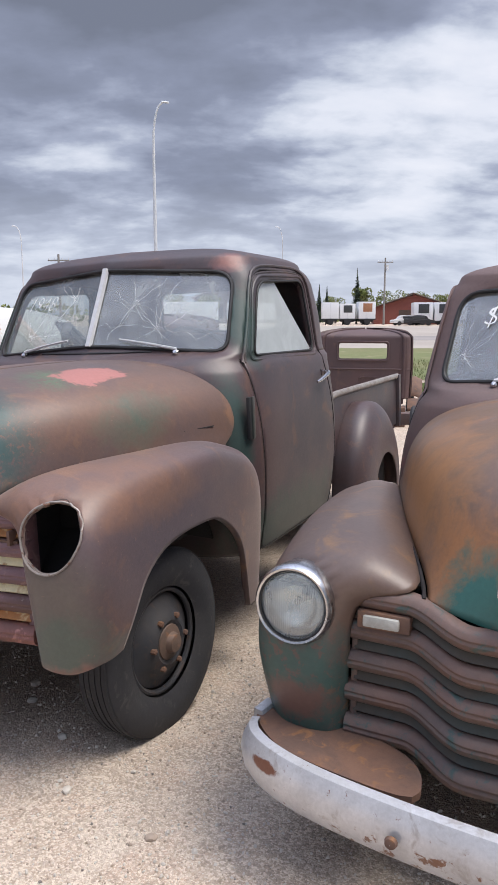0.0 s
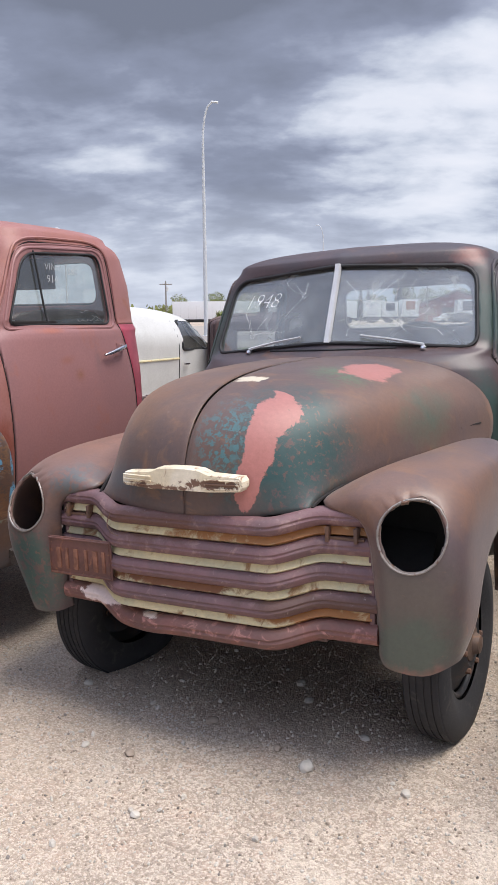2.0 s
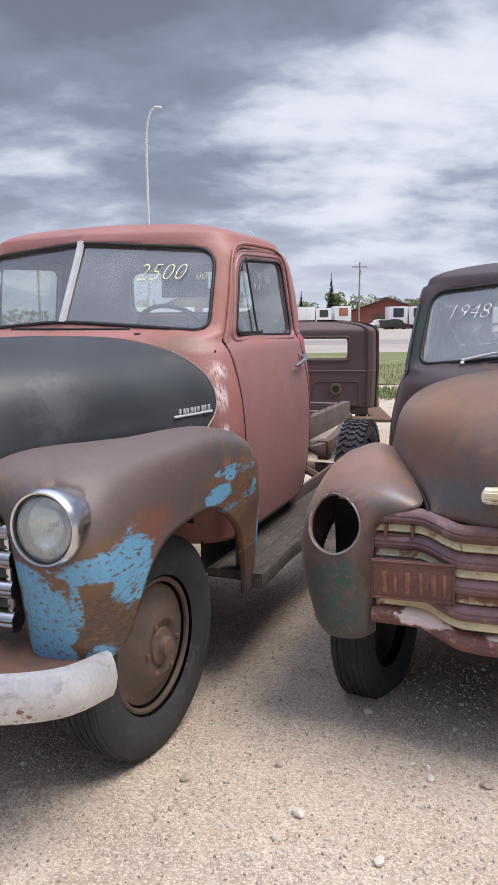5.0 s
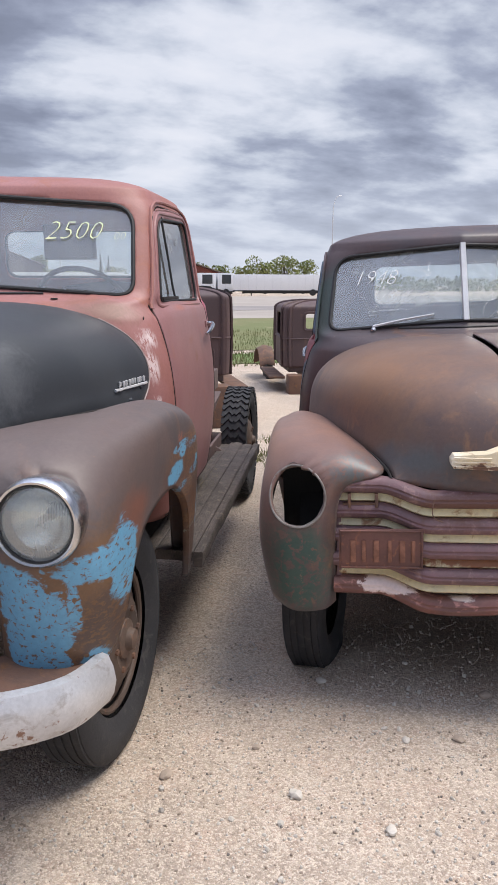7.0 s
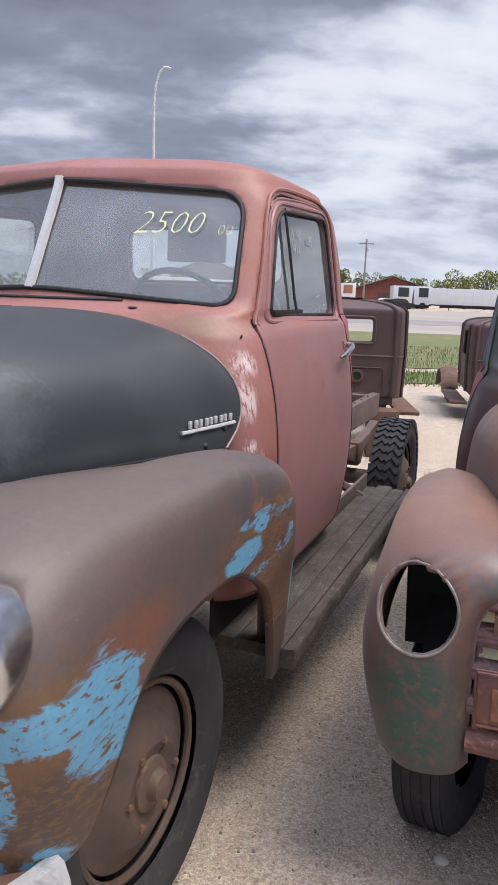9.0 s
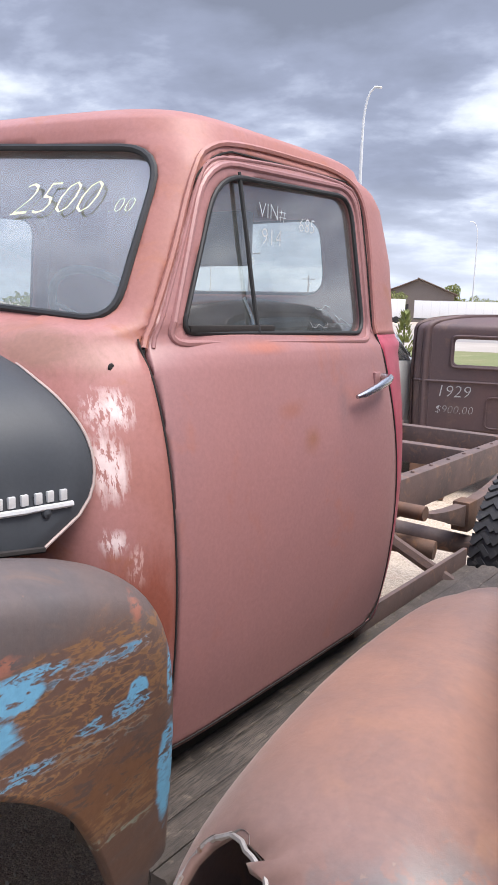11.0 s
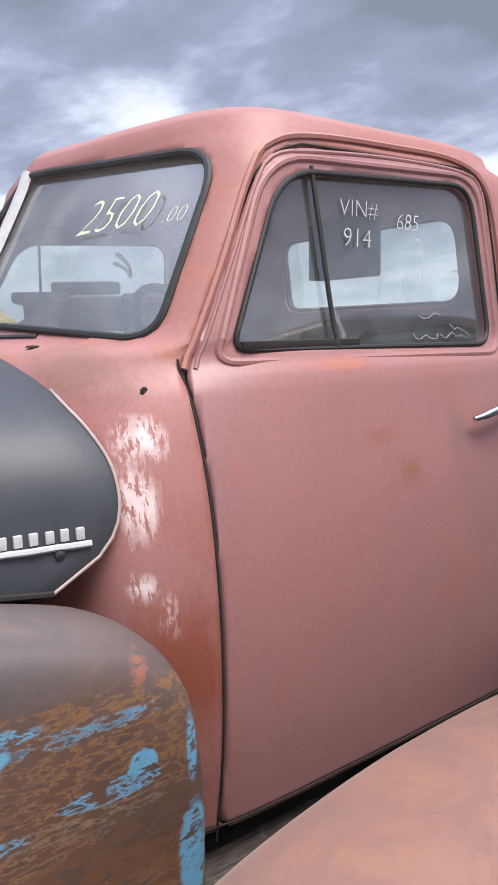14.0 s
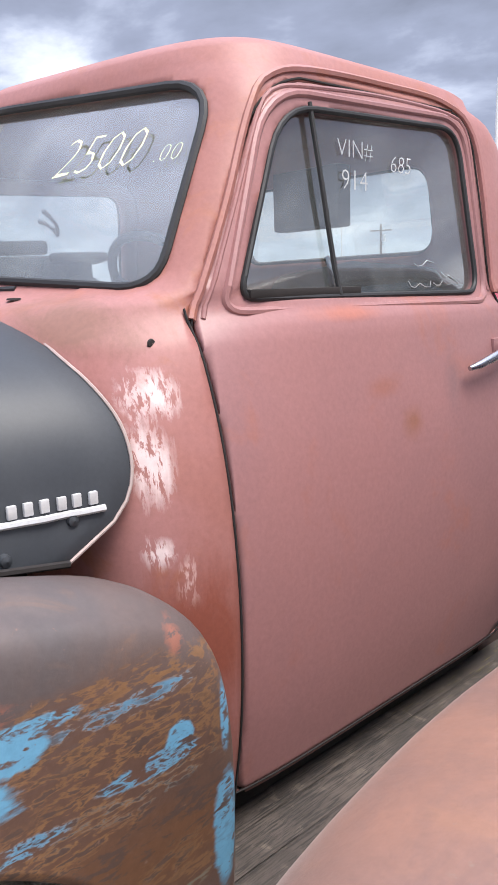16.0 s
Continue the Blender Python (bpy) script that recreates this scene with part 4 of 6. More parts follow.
        # added near-black sheet stands for the shade inside the empty lamp hole
        part("lamp_hole_shade", turn_side(box(0.60, 0.87, -0.32, -0.30, 0.66, 0.93, 0.0), side), black_inside, body)
    return body


def build_wheel(truck, x, y, z, r, width, rim_paint, side, steer=0.0, flat=0.0, tread=False, rim=0.215):
    at = Matrix.Translation((x, y, z)) @ Matrix.Rotation(radians(steer), 4, "Z")
    w = width / 2
    tyre_at = at
    at = at @ Matrix.Translation((side * (w * 0.72 - 0.035), 0, 0))
    wheel = part("wheel", moved(lathe([(side * a, q) for a, q in ((-0.05, rim), (-0.03, rim * 0.92), (0.005, rim * 0.86), (0.012, rim * 0.70), (0.045, rim * 0.56), (0.060, rim * 0.40), (0.05, rim * 0.30), (0.052, 0.001))], 44), at), rim_paint, truck)
    outline = [(-w * 0.72, rim), (-w * 0.98, rim + (r - rim) * 0.35), (-w, rim + (r - rim) * 0.55), (-w * 0.90, r * 0.965), (-w * 0.80, r * 0.99), (-w * 0.4, r), (0, r), (w * 0.4, r), (w * 0.80, r * 0.99), (w * 0.90, r * 0.965), (w, rim + (r - rim) * 0.55), (w * 0.98, rim + (r - rim) * 0.35), (w * 0.72, rim)]
    v, f = lathe([(side * a, q) for a, q in outline], 72)
    v = np.array(v)
    if flat:
        low = v[:, 2] < -r + flat
        v[low, 0] += np.sign(v[low, 0]) * (-r + flat - v[low, 2]) * 0.45
        v[low, 2] = -r + flat + (v[low, 2] + r - flat) * 0.08
    part("tyre", moved((v, f), tyre_at), rubber, wheel)
    grooves = []
    n = 44 if tread else 0
    if not tread:
        for off in (-0.64, -0.34, 0.0, 0.34, 0.64):
            rib, f = lathe([((off + a) * w * side, r + b) for a, b in ((-0.13, -0.008), (-0.12, 0.004), (0.12, 0.004), (0.13, -0.008))], 72)
            rib = np.array(rib)
            if flat:
                rib[rib[:, 2] < -r + flat, 2] = -r + flat
            grooves.append(moved((rib, f), tyre_at))
    for k in range(n):
        q = 2 * math.pi * k / n
        if flat and math.sin(q) < -1 + flat / r * 1.4:
            continue
        turn = tyre_at @ Matrix.Rotation(q, 4, "X")
        if tread:
            for s in (-1, 1):
                for j in (0, 1):
                    lug = box(-0.030, 0.030, r - 0.006, r + 0.010, -0.012, 0.012, 0.0)
                    grooves.append(moved(lug, turn @ Matrix.Translation((s * (0.026 + 0.044 * j), 0, (0.012 if j else -0.004))) @ Matrix.Rotation(radians(s * 48 * (1 if j == 0 else -1)), 4, "Y")))
                grooves.append(moved(box(-0.012, 0.012, r * 0.955 - 0.012, r * 0.985 + 0.006, -0.017, 0.017, 0.0), turn @ Matrix.Translation((s * w * 0.90, 0, 0))))
    tread_part = part("tread", join(*grooves), rubber, wheel, smooth=False)
    tagged(tread_part, kind="stuff")
    part("rim_ring", moved(tube([(side * 0.016, (rim * 0.94) * math.cos(k), (rim * 0.94) * math.sin(k)) for k in np.linspace(0, 2 * math.pi, 44, endpoint=False)], 0.012, 8, True), at), rim_paint, wheel)
    part("hub", moved(lathe([(side * a, q) for a, q in ((0.040, 0.075), (0.058, 0.068), (0.066, 0.042), (0.088, 0.034), (0.094, 0.001))], 28), at), hub_brown, wheel, "rusted wheel hub")
    for k in range(6):
        q = 2 * math.pi * k / 6
        part("wheel_nut", moved(lathe([(side * a, b) for a, b in ((0.04, 0.012), (0.066, 0.011), (0.069, 0.001))], 6), at @ Matrix.Translation((0, 0.105 * math.cos(q), 0.105 * math.sin(q)))), rusty, wheel)
    return wheel


def bar_path(z, x0=-0.662, x1=0.662, drop=0.032, forward=0.085, count=60):
    out = []
    for x in np.linspace(x0, x1, count):
        k = min(max((abs(x) - 0.30) / 0.19, 0), 1)
        k = k * k * (3 - 2 * k)
        out.append((x, -0.665 + forward * k + 0.02 * (x / 0.645) ** 2, z - drop * (1 - k)))
    return out


def build_grille(truck, bar_paint, low_paint, recess_paint, lamps=True, dented=False):
    face = [(-0.027, -0.024), (-0.026, -0.004), (-0.018, 0.009), (-0.006, 0.014), (0.0, 0.0115), (0.006, 0.014), (0.018, 0.010), (0.026, -0.002), (0.027, -0.024)]
    grille = part("grille_back", join(box(-0.64, 0.64, -0.50, -0.48, 0.50, 0.92, 0.0)), black_inside, truck)
    for k, z in enumerate((0.916, 0.818, 0.724, 0.626, 0.520)):
        scale = 1.35 if k == 4 else 1.16
        part("grille_bar", sweep([(a * scale, b * scale) for a, b in face], [(x, y + (0.035 if k == 4 and dented else 0.0) * math.exp(-((x + 0.30) / 0.11) ** 2), zz - (0.022 if k == 4 and dented else 0.0) * math.exp(-((x + 0.26) / 0.13) ** 2)) for x, y, zz in bar_path(z)], (0, -1, 0)), low_paint if k == 4 else bar_paint, grille)
        if k < 4:
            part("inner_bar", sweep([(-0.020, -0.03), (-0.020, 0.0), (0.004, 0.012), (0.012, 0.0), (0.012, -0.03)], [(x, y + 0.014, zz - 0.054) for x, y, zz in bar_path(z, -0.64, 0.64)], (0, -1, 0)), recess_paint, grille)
    part("grille_side", box(0.632, 0.650, -0.555, -0.50, 0.49, 0.93, 0.004), bar_paint, grille)
    part("grille_side", box(-0.650, -0.632, -0.555, -0.50, 0.49, 0.93, 0.004), bar_paint, grille)
    for side in (-1, 1):
        if lamps:
            lamp = part("parking_lamp", box(side * 0.55 - 0.075, side * 0.55 + 0.075, -0.592, -0.55, 0.838, 0.888, 0.006), rusty, grille, "rusty oblong parking lamp housing")
            part("lamp_lens", box(side * 0.555 - 0.052, side * 0.555 + 0.052, -0.604, -0.585, 0.847, 0.880, 0.008), lens_glass, lamp)
        else:
            part("lamp_bracket", join(box(side * 0.56 - 0.065, side * 0.56 + 0.065, -0.575, -0.56, 0.842, 0.850, 0.0), box(side * 0.50 - 0.006, side * 0.50 + 0.006, -0.59, -0.55, 0.836, 0.886, 0.002), box(side * 0.60 - 0.006, side * 0.60 + 0.006, -0.59, -0.55, 0.836, 0.886, 0.002)), rusty, grille)
    return grille


def build_bumper(truck, guard=True, z=0.47, reach=0.98):
    path = smooth_line([(-reach, -0.52, z), (-0.90, -0.70, z), (-0.62, -0.83, z), (0, -0.90, z), (0.62, -0.83, z), (0.90, -0.70, z), (reach, -0.52, z)], 60)
    prof = [(-0.075, -0.02), (-0.070, 0.006), (-0.04, 0.022), (0.0, 0.030), (0.04, 0.022), (0.070, 0.006), (0.075, -0.02), (0.06, -0.014), (0.0, 0.012), (-0.06, -0.014)]
    bumper = part("front_bumper", sweep(prof, path, (0, -1, 0)), bumper_silver, truck, "dented silver painted bumper")
    for x, y in ((-0.43, -0.895), (0.43, -0.895), (-0.72, -0.80), (0.72, -0.80)):
        part("bumper_bolt", moved(lathe([(0.0, 0.017), (-0.010, 0.014), (-0.014, 0.001)], 14, "y"), Matrix.Translation((x, y - 0.012, z))), rusty, bumper)
    for side in (-1, 1):
        apron = [(0.44, -0.80), (0.78, -0.735), (0.93, -0.60), (0.90, -0.545), (0.66, -0.55), (0.47, -0.62), (0.40, -0.72)]
        bm = bmesh.new()
        top = [bm.verts.new((side * x, y, z + 0.055 + 0.02 * (y + 0.8))) for x, y in smooth_line(apron, 40, True)]
        f = bm.faces.new(top)
        ext = bmesh.ops.extrude_face_region(bm, geom=[f])
        for e in ext["geom"]:
            if isinstance(e, bmesh.types.BMVert):
                e.co.z -= 0.02
        bmesh.ops.recalc_face_normals(bm, faces=bm.faces[:])
        part("splash_apron", bm, rusty, bumper, "rusted splash apron")
    return bumper


def build_front(truck, hood_paint, fender_paint, bar_paint, low_paint, recess_paint, lamps, bumper, wide=False):
    for side in (1, -1):
        part("hood_half", hood_mesh(side), hood_paint, truck, thick=0.012)
        build_fender(truck, side, fender_paint, lamps, wide)
    edge = hood_edge()
    for side in (1, -1):
        part("hood_seam", tube([(side * (p[0] + 0.010), p[1], p[2] + 0.003) for p in edge], 0.006, 6), door_shadow, truck)
    # added near-black block fills the engine bay as its shade
    part("under_hood_shade", box(-0.60, 0.60, -0.46, 0.62, 0.55, 0.94, 0.02), black_inside, truck)
    build_grille(truck, bar_paint, low_paint, recess_paint, bumper, not bumper)
    part("front_frame", join(box(-0.44, -0.36, -0.46, 2.0, 0.42, 0.55, 0.01), box(0.36, 0.44, -0.46, 2.0, 0.42, 0.55, 0.01)), frame_steel, truck)
    part("front_axle", tube([(-0.70, 0, 0.36), (-0.45, 0, 0.33), (0.45, 0, 0.33), (0.70, 0, 0.36)], 0.032, 8), frame_steel, truck)
    part("cowl_vent_slot", tube([(x, cab_y(x, 1.418) + 0.002, 1.418) for x in np.linspace(-0.34, 0.34, 15)], 0.007, 6), gasket, truck)


def hood_point(x, z):
    """The front of the hood at a height: where a line from ahead meets it."""
    v = np.array(hood_mesh(1)[0])
    v = v[v[:, 1] < -0.1]
    d = np.hypot(v[:, 0] - abs(x), v[:, 2] - z)
    return float(v[np.argmin(d), 1])


def hood_emblem(truck, material, z=1.03):
    """The winged badge across the nose: a long ribbed bar with a raised middle."""
    top = [(-0.245, 0.012), (-0.235, 0.030), (-0.12, 0.040), (-0.085, 0.058), (-0.04, 0.064), (0.04, 0.064), (0.085, 0.058), (0.12, 0.040), (0.235, 0.030), (0.245, 0.012)]
    low = [(0.245, -0.012), (0.235, -0.030), (0.12, -0.036), (-0.12, -0.036), (-0.235, -0.030), (-0.245, -0.012)]
    outline = [np.array(p) for p in top + low]
    rows = []
    for s, out in ((1.0, -0.03), (1.0, 0.012), (0.90, 0.020)):
        rows.append([(p[0] * (0.9 + 0.1 * s), -0.685 + 0.35 * p[0] ** 2 - out + 0.12 * p[1], z + 0.004 * (1 - s) + 0.80 * p[1] * s) for p in outline])
    bv, bf = grid_mesh(np.array(rows), True, True)
    n = len(outline)
    bm = bmesh.new()
    made = [bm.verts.new(p) for p in bv]
    for f in bf:
        bm.faces.new([made[i] for i in f])
    cap = bm.faces.new(made[2 * n:3 * n])
    bmesh.ops.triangulate(bm, faces=[cap])
    bmesh.ops.recalc_face_normals(bm, faces=bm.faces[:])
    badge = part("hood_badge", bm, material, truck, "chipped winged hood badge", sharp=25)
    for k in (-0.015, 0.0, 0.015):
        for side in (-1, 1):
            part("badge_rib", tube([(side * x, -0.708 + 0.35 * x * x, z + k) for x in np.linspace(0.11, 0.235, 5)], 0.0035, 5), material, badge)
    return badge


def side_script(truck, side=1):
    """The maker's plate on the hood's side, as plain chrome blocks over a bar."""
    y0, y1 = 0.42, 0.655
    plate = None
    hood = np.array(hood_mesh(1)[0])

    def out(y, z):
        d = np.hypot(hood[:, 1] - y, hood[:, 2] - z)
        return side * (hood[np.argsort(d)[:3], 0].mean() + 0.005)

    plate = part("hood_side_trim", tube([(out(y, 1.062), y, 1.060) for y in np.linspace(y0 - 0.03, y1 + 0.004, 9)], 0.006, 6), trim_silver, truck, "chrome trim bar with raised blocks")
    for k in range(9):
        y = y0 + (y1 - y0) * (k + 0.5) / 9
        part("trim_block", box(out(y, 1.080) - 0.004, out(y, 1.080) + 0.004, y - 0.0078, y + 0.0078, 1.068, 1.090, 0.0025), trim_silver, plate)


# near-black for bars and discs drawn over gaps and holes as their shade
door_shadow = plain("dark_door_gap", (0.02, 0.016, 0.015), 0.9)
hub_brown = worn("rust_brown_hub", (0.13, 0.082, 0.06), (0.095, 0.066, 0.05), (0.18, 0.09, 0.05), 8.0, 0.65, bump=0.3)
bare_rim = worn("bare_grey_metal_edge", (0.30, 0.28, 0.26), (0.22, 0.19, 0.17), (0.16, 0.08, 0.05), 12.0, 0.5, 0.3)

# ---- the three pickups in the row ----
truck_b = thing("pickup_truck", pose(-1.0618, 3.1895, 0.0, 0, -2.2, -24.8), "faded brown old pickup with purple grille and missing headlights", "truck", "old pickups in a row")
build_cab(truck_b, paint_b_cab, (paint_b_cab, paint_b_right_door), (paint_b_cab, paint_b_right_door), glass_dirty, open_left=True)
build_front(truck_b, paint_b_hood, paint_b, grille_b, grille_b_low, cream_b, False, False)
build_wheel(truck_b, 0.785, -0.04, 0.322, 0.365, 0.16, wheel_dark, 1, -4)
build_wheel(truck_b, -0.75, -0.06, 0.312, 0.36, 0.18, wheel_dark, -1, -9, flat=0.06)

truck_c = thing("pickup_truck", pose(-3.5346, 3.2691, 0.170, 0, 0, -24.1), "red primer old truck with black hood and wooden running boards", "truck", "old pickups in a row")
build_cab(truck_c, paint_c_cowl, (paint_c, paint_c), (paint_c_pink, paint_c_pink), glass_hazy, mirror_inside=True)
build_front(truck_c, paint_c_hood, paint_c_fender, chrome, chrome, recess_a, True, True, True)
build_bumper(truck_c, z=0.385)
build_wheel(truck_c, 0.80, 0.0, 0.245, 0.415, 0.18, wheel_rust, 1, -4, rim=0.265)
build_wheel(truck_c, -0.80, 0.0, 0.245, 0.415, 0.18, wheel_rust, -1, -4, rim=0.265)
build_wheel(truck_c, 0.83, 3.48, 0.245, 0.415, 0.19, wheel_rust, 1, 0, tread=True, rim=0.265)
build_wheel(truck_c, -0.83, 3.48, 0.245, 0.415, 0.19, wheel_rust, -1, 0, tread=True, rim=0.265)

truck_a = thing("pickup_truck", pose(1.1213, 2.2868, -0.091, 0, 0, -25.4), "rusty brown old pickup with chrome headlights and silver bumper", "truck", "old pickups in a row")
build_cab(truck_a, paint_a_cab, (paint_a_cab, paint_a_cab), (paint_a_cab, paint_a_cab), glass_dirty)
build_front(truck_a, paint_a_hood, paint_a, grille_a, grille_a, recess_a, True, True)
build_bumper(truck_a, z=0.445, reach=0.91)
for side in (1, -1):
    build_wheel(truck_a, 0.76 * side, 0.0, 0.43, 0.345, 0.16, wheel_dark, side)
hood_emblem(truck_b, emblem_cream)
hood_emblem(truck_c, chrome)
hood_emblem(truck_a, chrome)
side_script(truck_c)


def on_screen(x0, z0):
    return lambda a, b: (x0 + a, cab_y(x0 + a, min(z0 + b, 1.84)) + 0.001, z0 + b)


def on_door_glass(y0, z0):
    return lambda a, b: (cab_x(y0 + a, z0 + b) - 0.008, y0 + a, z0 + b)


part("screen_writing", lettering("1948", 0.115, on_screen(-0.58, 1.645), 0.42, -0.0034), chalk_white, truck_b, "white hand-written year")
part("screen_writing", lettering("2500", 0.118, on_screen(0.305, 1.650), 0.30, -0.0030), chalk_yellow, truck_c, "pale yellow hand-written price")
part("screen_writing", lettering(".00", 0.052, on_screen(0.585, 1.650), 0.15, -0.0016), chalk_yellow, truck_c)
part("window_writing", lettering("VIN#", 0.056, on_door_glass(1.312, 1.672), 0.2, -0.0010), faint_white, truck_c, "white hand-written numbers")
part("window_writing", lettering("914", 0.062, on_door_glass(1.312, 1.604), 0.2, -0.0010), faint_white, truck_c)
part("window_writing", lettering("685", 0.056, on_door_glass(1.492, 1.652), 0.3, -0.0010), faint_white, truck_c)
part("screen_writing", lettering("$32", 0.12, on_screen(-0.56, 1.66), 0.35, -0.002), chalk_white, truck_a, "white hand-written price")


def crack_star(truck, x, z, count, reach, seed):
    rng = random.Random(seed)
    for k in range(count):
        a, line, r = rng.uniform(0, 2 * math.pi), [], 0.004
        far = reach * rng.uniform(0.35, 1.0)
        while r < far:
            px, pz = x + r * math.cos(a), z + r * math.sin(a)
            if not (1.47 < pz < 1.79 and abs(px) < 0.63):
                break
            line.append((px, cab_y(px, pz) - 0.002, pz))
            r += 0.03
            a += rng.uniform(-0.10, 0.10)
        if len(line) > 2:
            part("crack", tube(line, 0.0004, 4), chalk_white, truck)
    ring = [(x + 0.016 * rng.uniform(0.6, 1.2) * math.cos(k), z + 0.016 * rng.uniform(0.6, 1.2) * math.sin(k)) for k in np.linspace(0, 2 * math.pi, 12, endpoint=False)]
    part("crack", tube([(px, cab_y(px, pz) - 0.002, pz) for px, pz in ring], 0.0005, 4, True), chalk_white, truck)


crack_star(truck_b, 0.34, 1.53, 13, 0.42, 3)
crack_star(truck_b, 0.20, 1.66, 7, 0.26, 5)
crack_star(truck_b, -0.48, 1.50, 7, 0.26, 7)
crack_star(truck_b, -0.18, 1.70, 5, 0.26, 8)
crack_star(truck_a, -0.62, 1.52, 18, 0.30, 9)


def wiper(truck, x0, x1, z1):
    arm = part("wiper", tube([(x0, cab_y(x0, 1.412) - 0.010, 1.412), (x0, cab_y(x0, 1.43) - 0.026, 1.43), ((x0 + x1) / 2, cab_y((x0 + x1) / 2, 1.45) - 0.020, (1.43 + z1) / 2 + 0.004), (x1, cab_y(x1, z1) - 0.012, z1)], [0.009, 0.008, 0.006, 0.005], 6), trim_silver, truck, "bare metal wiper arm")
    part("wiper_pivot", moved(lathe([(0.0, 0.016), (-0.02, 0.014), (-0.03, 0.001)], 12, "y"), Matrix.Translation((x0, cab_y(x0, 1.412) - 0.005, 1.412))), chrome, arm)


wiper(truck_b, 0.47, 0.16, 1.485)
wiper(truck_b, -0.47, -0.16, 1.485)
wiper(truck_a, -0.47, -0.16, 1.48)

# licence plate wired to the grille
plate = part("licence_plate", box(-0.64, -0.335, -0.668, -0.660, 0.625, 0.778, 0.004), rust_red, truck_b, "rusted embossed licence plate")
for k in range(6):
    x = -0.60 + 0.042 * k + (0.01 if k > 2 else 0)
    part("embossed_bar", box(x + 0.002, x + 0.022 - 0.006 * (k % 2), -0.674, -0.666, 0.652, 0.735, 0.003), plate_pale, plate)
part("plate_edge", tube([(-0.632, -0.669, 0.633), (-0.343, -0.669, 0.633), (-0.343, -0.669, 0.770), (-0.632, -0.669, 0.770)], 0.004, 6, True), rust_red, plate)
part("tow_bracket", join(box(-0.06, 0.06, -0.60, -0.44, 0.43, 0.45, 0.004), box(-0.05, -0.03, -0.62, -0.60, 0.43, 0.48, 0.004), box(0.03, 0.05, -0.62, -0.60, 0.43, 0.48, 0.004)), rusty, truck_b)
part("loose_wire", tube(smooth_line([(-0.30, -0.70, 0.90), (-0.31, -0.71, 0.86), (-0.30, -0.705, 0.83), (-0.27, -0.70, 0.815)], 12), 0.002, 5), rusty, truck_b)
# side ventilator on the cowl: a near-black block stands for its shaded opening
part("cowl_side_vent", box(0.855, 0.873, 0.745, 0.775, 1.00, 1.20, 0.006), gasket, truck_b, "open dark cowl ventilator slot")
part("vent_flap", box(0.868, 0.878, 0.772, 0.800, 1.00, 1.20, 0.004), paint_b_cab, truck_b)

# pickup box of the brown truck
bed = part("pickup_box", join(box(-0.70, -0.66, 2.25, 4.25, 0.62, 1.02, 0.006), box(0.66, 0.70, 2.25, 4.25, 0.62, 1.02, 0.006), box(-0.68, 0.68, 2.25, 2.29, 0.62, 1.02, 0.006), box(-0.68, 0.68, 2.25, 4.25, 0.58, 0.62, 0.006)), paint_b_cab, truck_b)
for side in (-1, 1):
    part("bed_rail", tube([(side * 0.70, y, 1.025 + (0.02 if y > 2.3 else 0.0)) for y in np.linspace(2.26, 4.25, 8)], 0.024, 10), bare_rim, bed)
    part("stake_pocket", box(side * 0.70 - 0.03, side * 0.70 + 0.03, 4.20, 4.27, 0.60, 1.06, 0.006), paint_b_cab, bed)
    rows = []
    for k in np.linspace(-0.15, math.pi + 0.15, 26):
        y, z = 2.95 - 0.52 * math.cos(k), 0.34 + 0.61 * math.sin(k)
        yi, zi = 2.95 - 0.30 * math.cos(k), 0.30 + 0.28 * math.sin(k)
        rows.append(smooth_line([(0.69, y, z), (0.83, y, z), (0.915, 0.72 * y + 0.28 * yi, 0.72 * z + 0.28 * zi), (0.945, 0.3 * y + 0.7 * yi, 0.3 * z + 0.7 * zi), (0.945, yi, zi)], 16))
    part("rear_fender", turn_side(grid_mesh(np.array(rows)), side), paint_b_cab, bed, thick=0.012)
    build_wheel(truck_b, 0.76 * side, 2.95, 0.355, 0.36, 0.16, wheel_dark, side)
part("rear_frame", join(box(-0.44, -0.36, 2.0, 4.3, 0.46, 0.58, 0.01), box(0.36, 0.44, 2.0, 4.3, 0.46, 0.58, 0.01)), frame_steel, truck_b)
part("rear_axle", tube([(-0.7, 2.95, 0.36), (0.7, 2.95, 0.36)], 0.04, 10), frame_steel, truck_b)

def worn_plank(x0, x1, y0, y1, z0, z1, seed):
    """A weathered plank with a grooved, uneven top, a chewed outer edge and a split end."""
    rows = []
    for y in np.linspace(y0, y1, 64):
        w = 0.010 * noise.noise((y * 3.1, seed * 5.0, 0.0)) + 0.005 * noise.noise((y * 13, seed * 5.0, 2.0))
        top = []
        for k, u in enumerate(np.linspace(0.0, 1.0, 9)):
            groove = 0.0045 * noise.noise((u * 9 + seed, y * 1.1, 4.0)) + 0.002 * noise.noise((u * 25, y * 5, 7.0)) - (0.006 if k in (0, 8) else 0.0)
            end = 0.02 * noise.noise((u * 7, seed, 3.0)) if y == y1 else 0.0
            top.append((x0 + (x1 - x0) * u + (w if x1 > 1.0 and u > 0.6 else 0.0), y + end, z1 + groove))
        rows.append(top + [(top[-1][0] - 0.004, y, z0), (x0, y, z0)])
    v, f = grid_mesh(np.array(rows), True, True)
    m = 11
    return v, list(f) + [tuple(range(m)), tuple(range(63 * m, 64 * m))[::-1]]


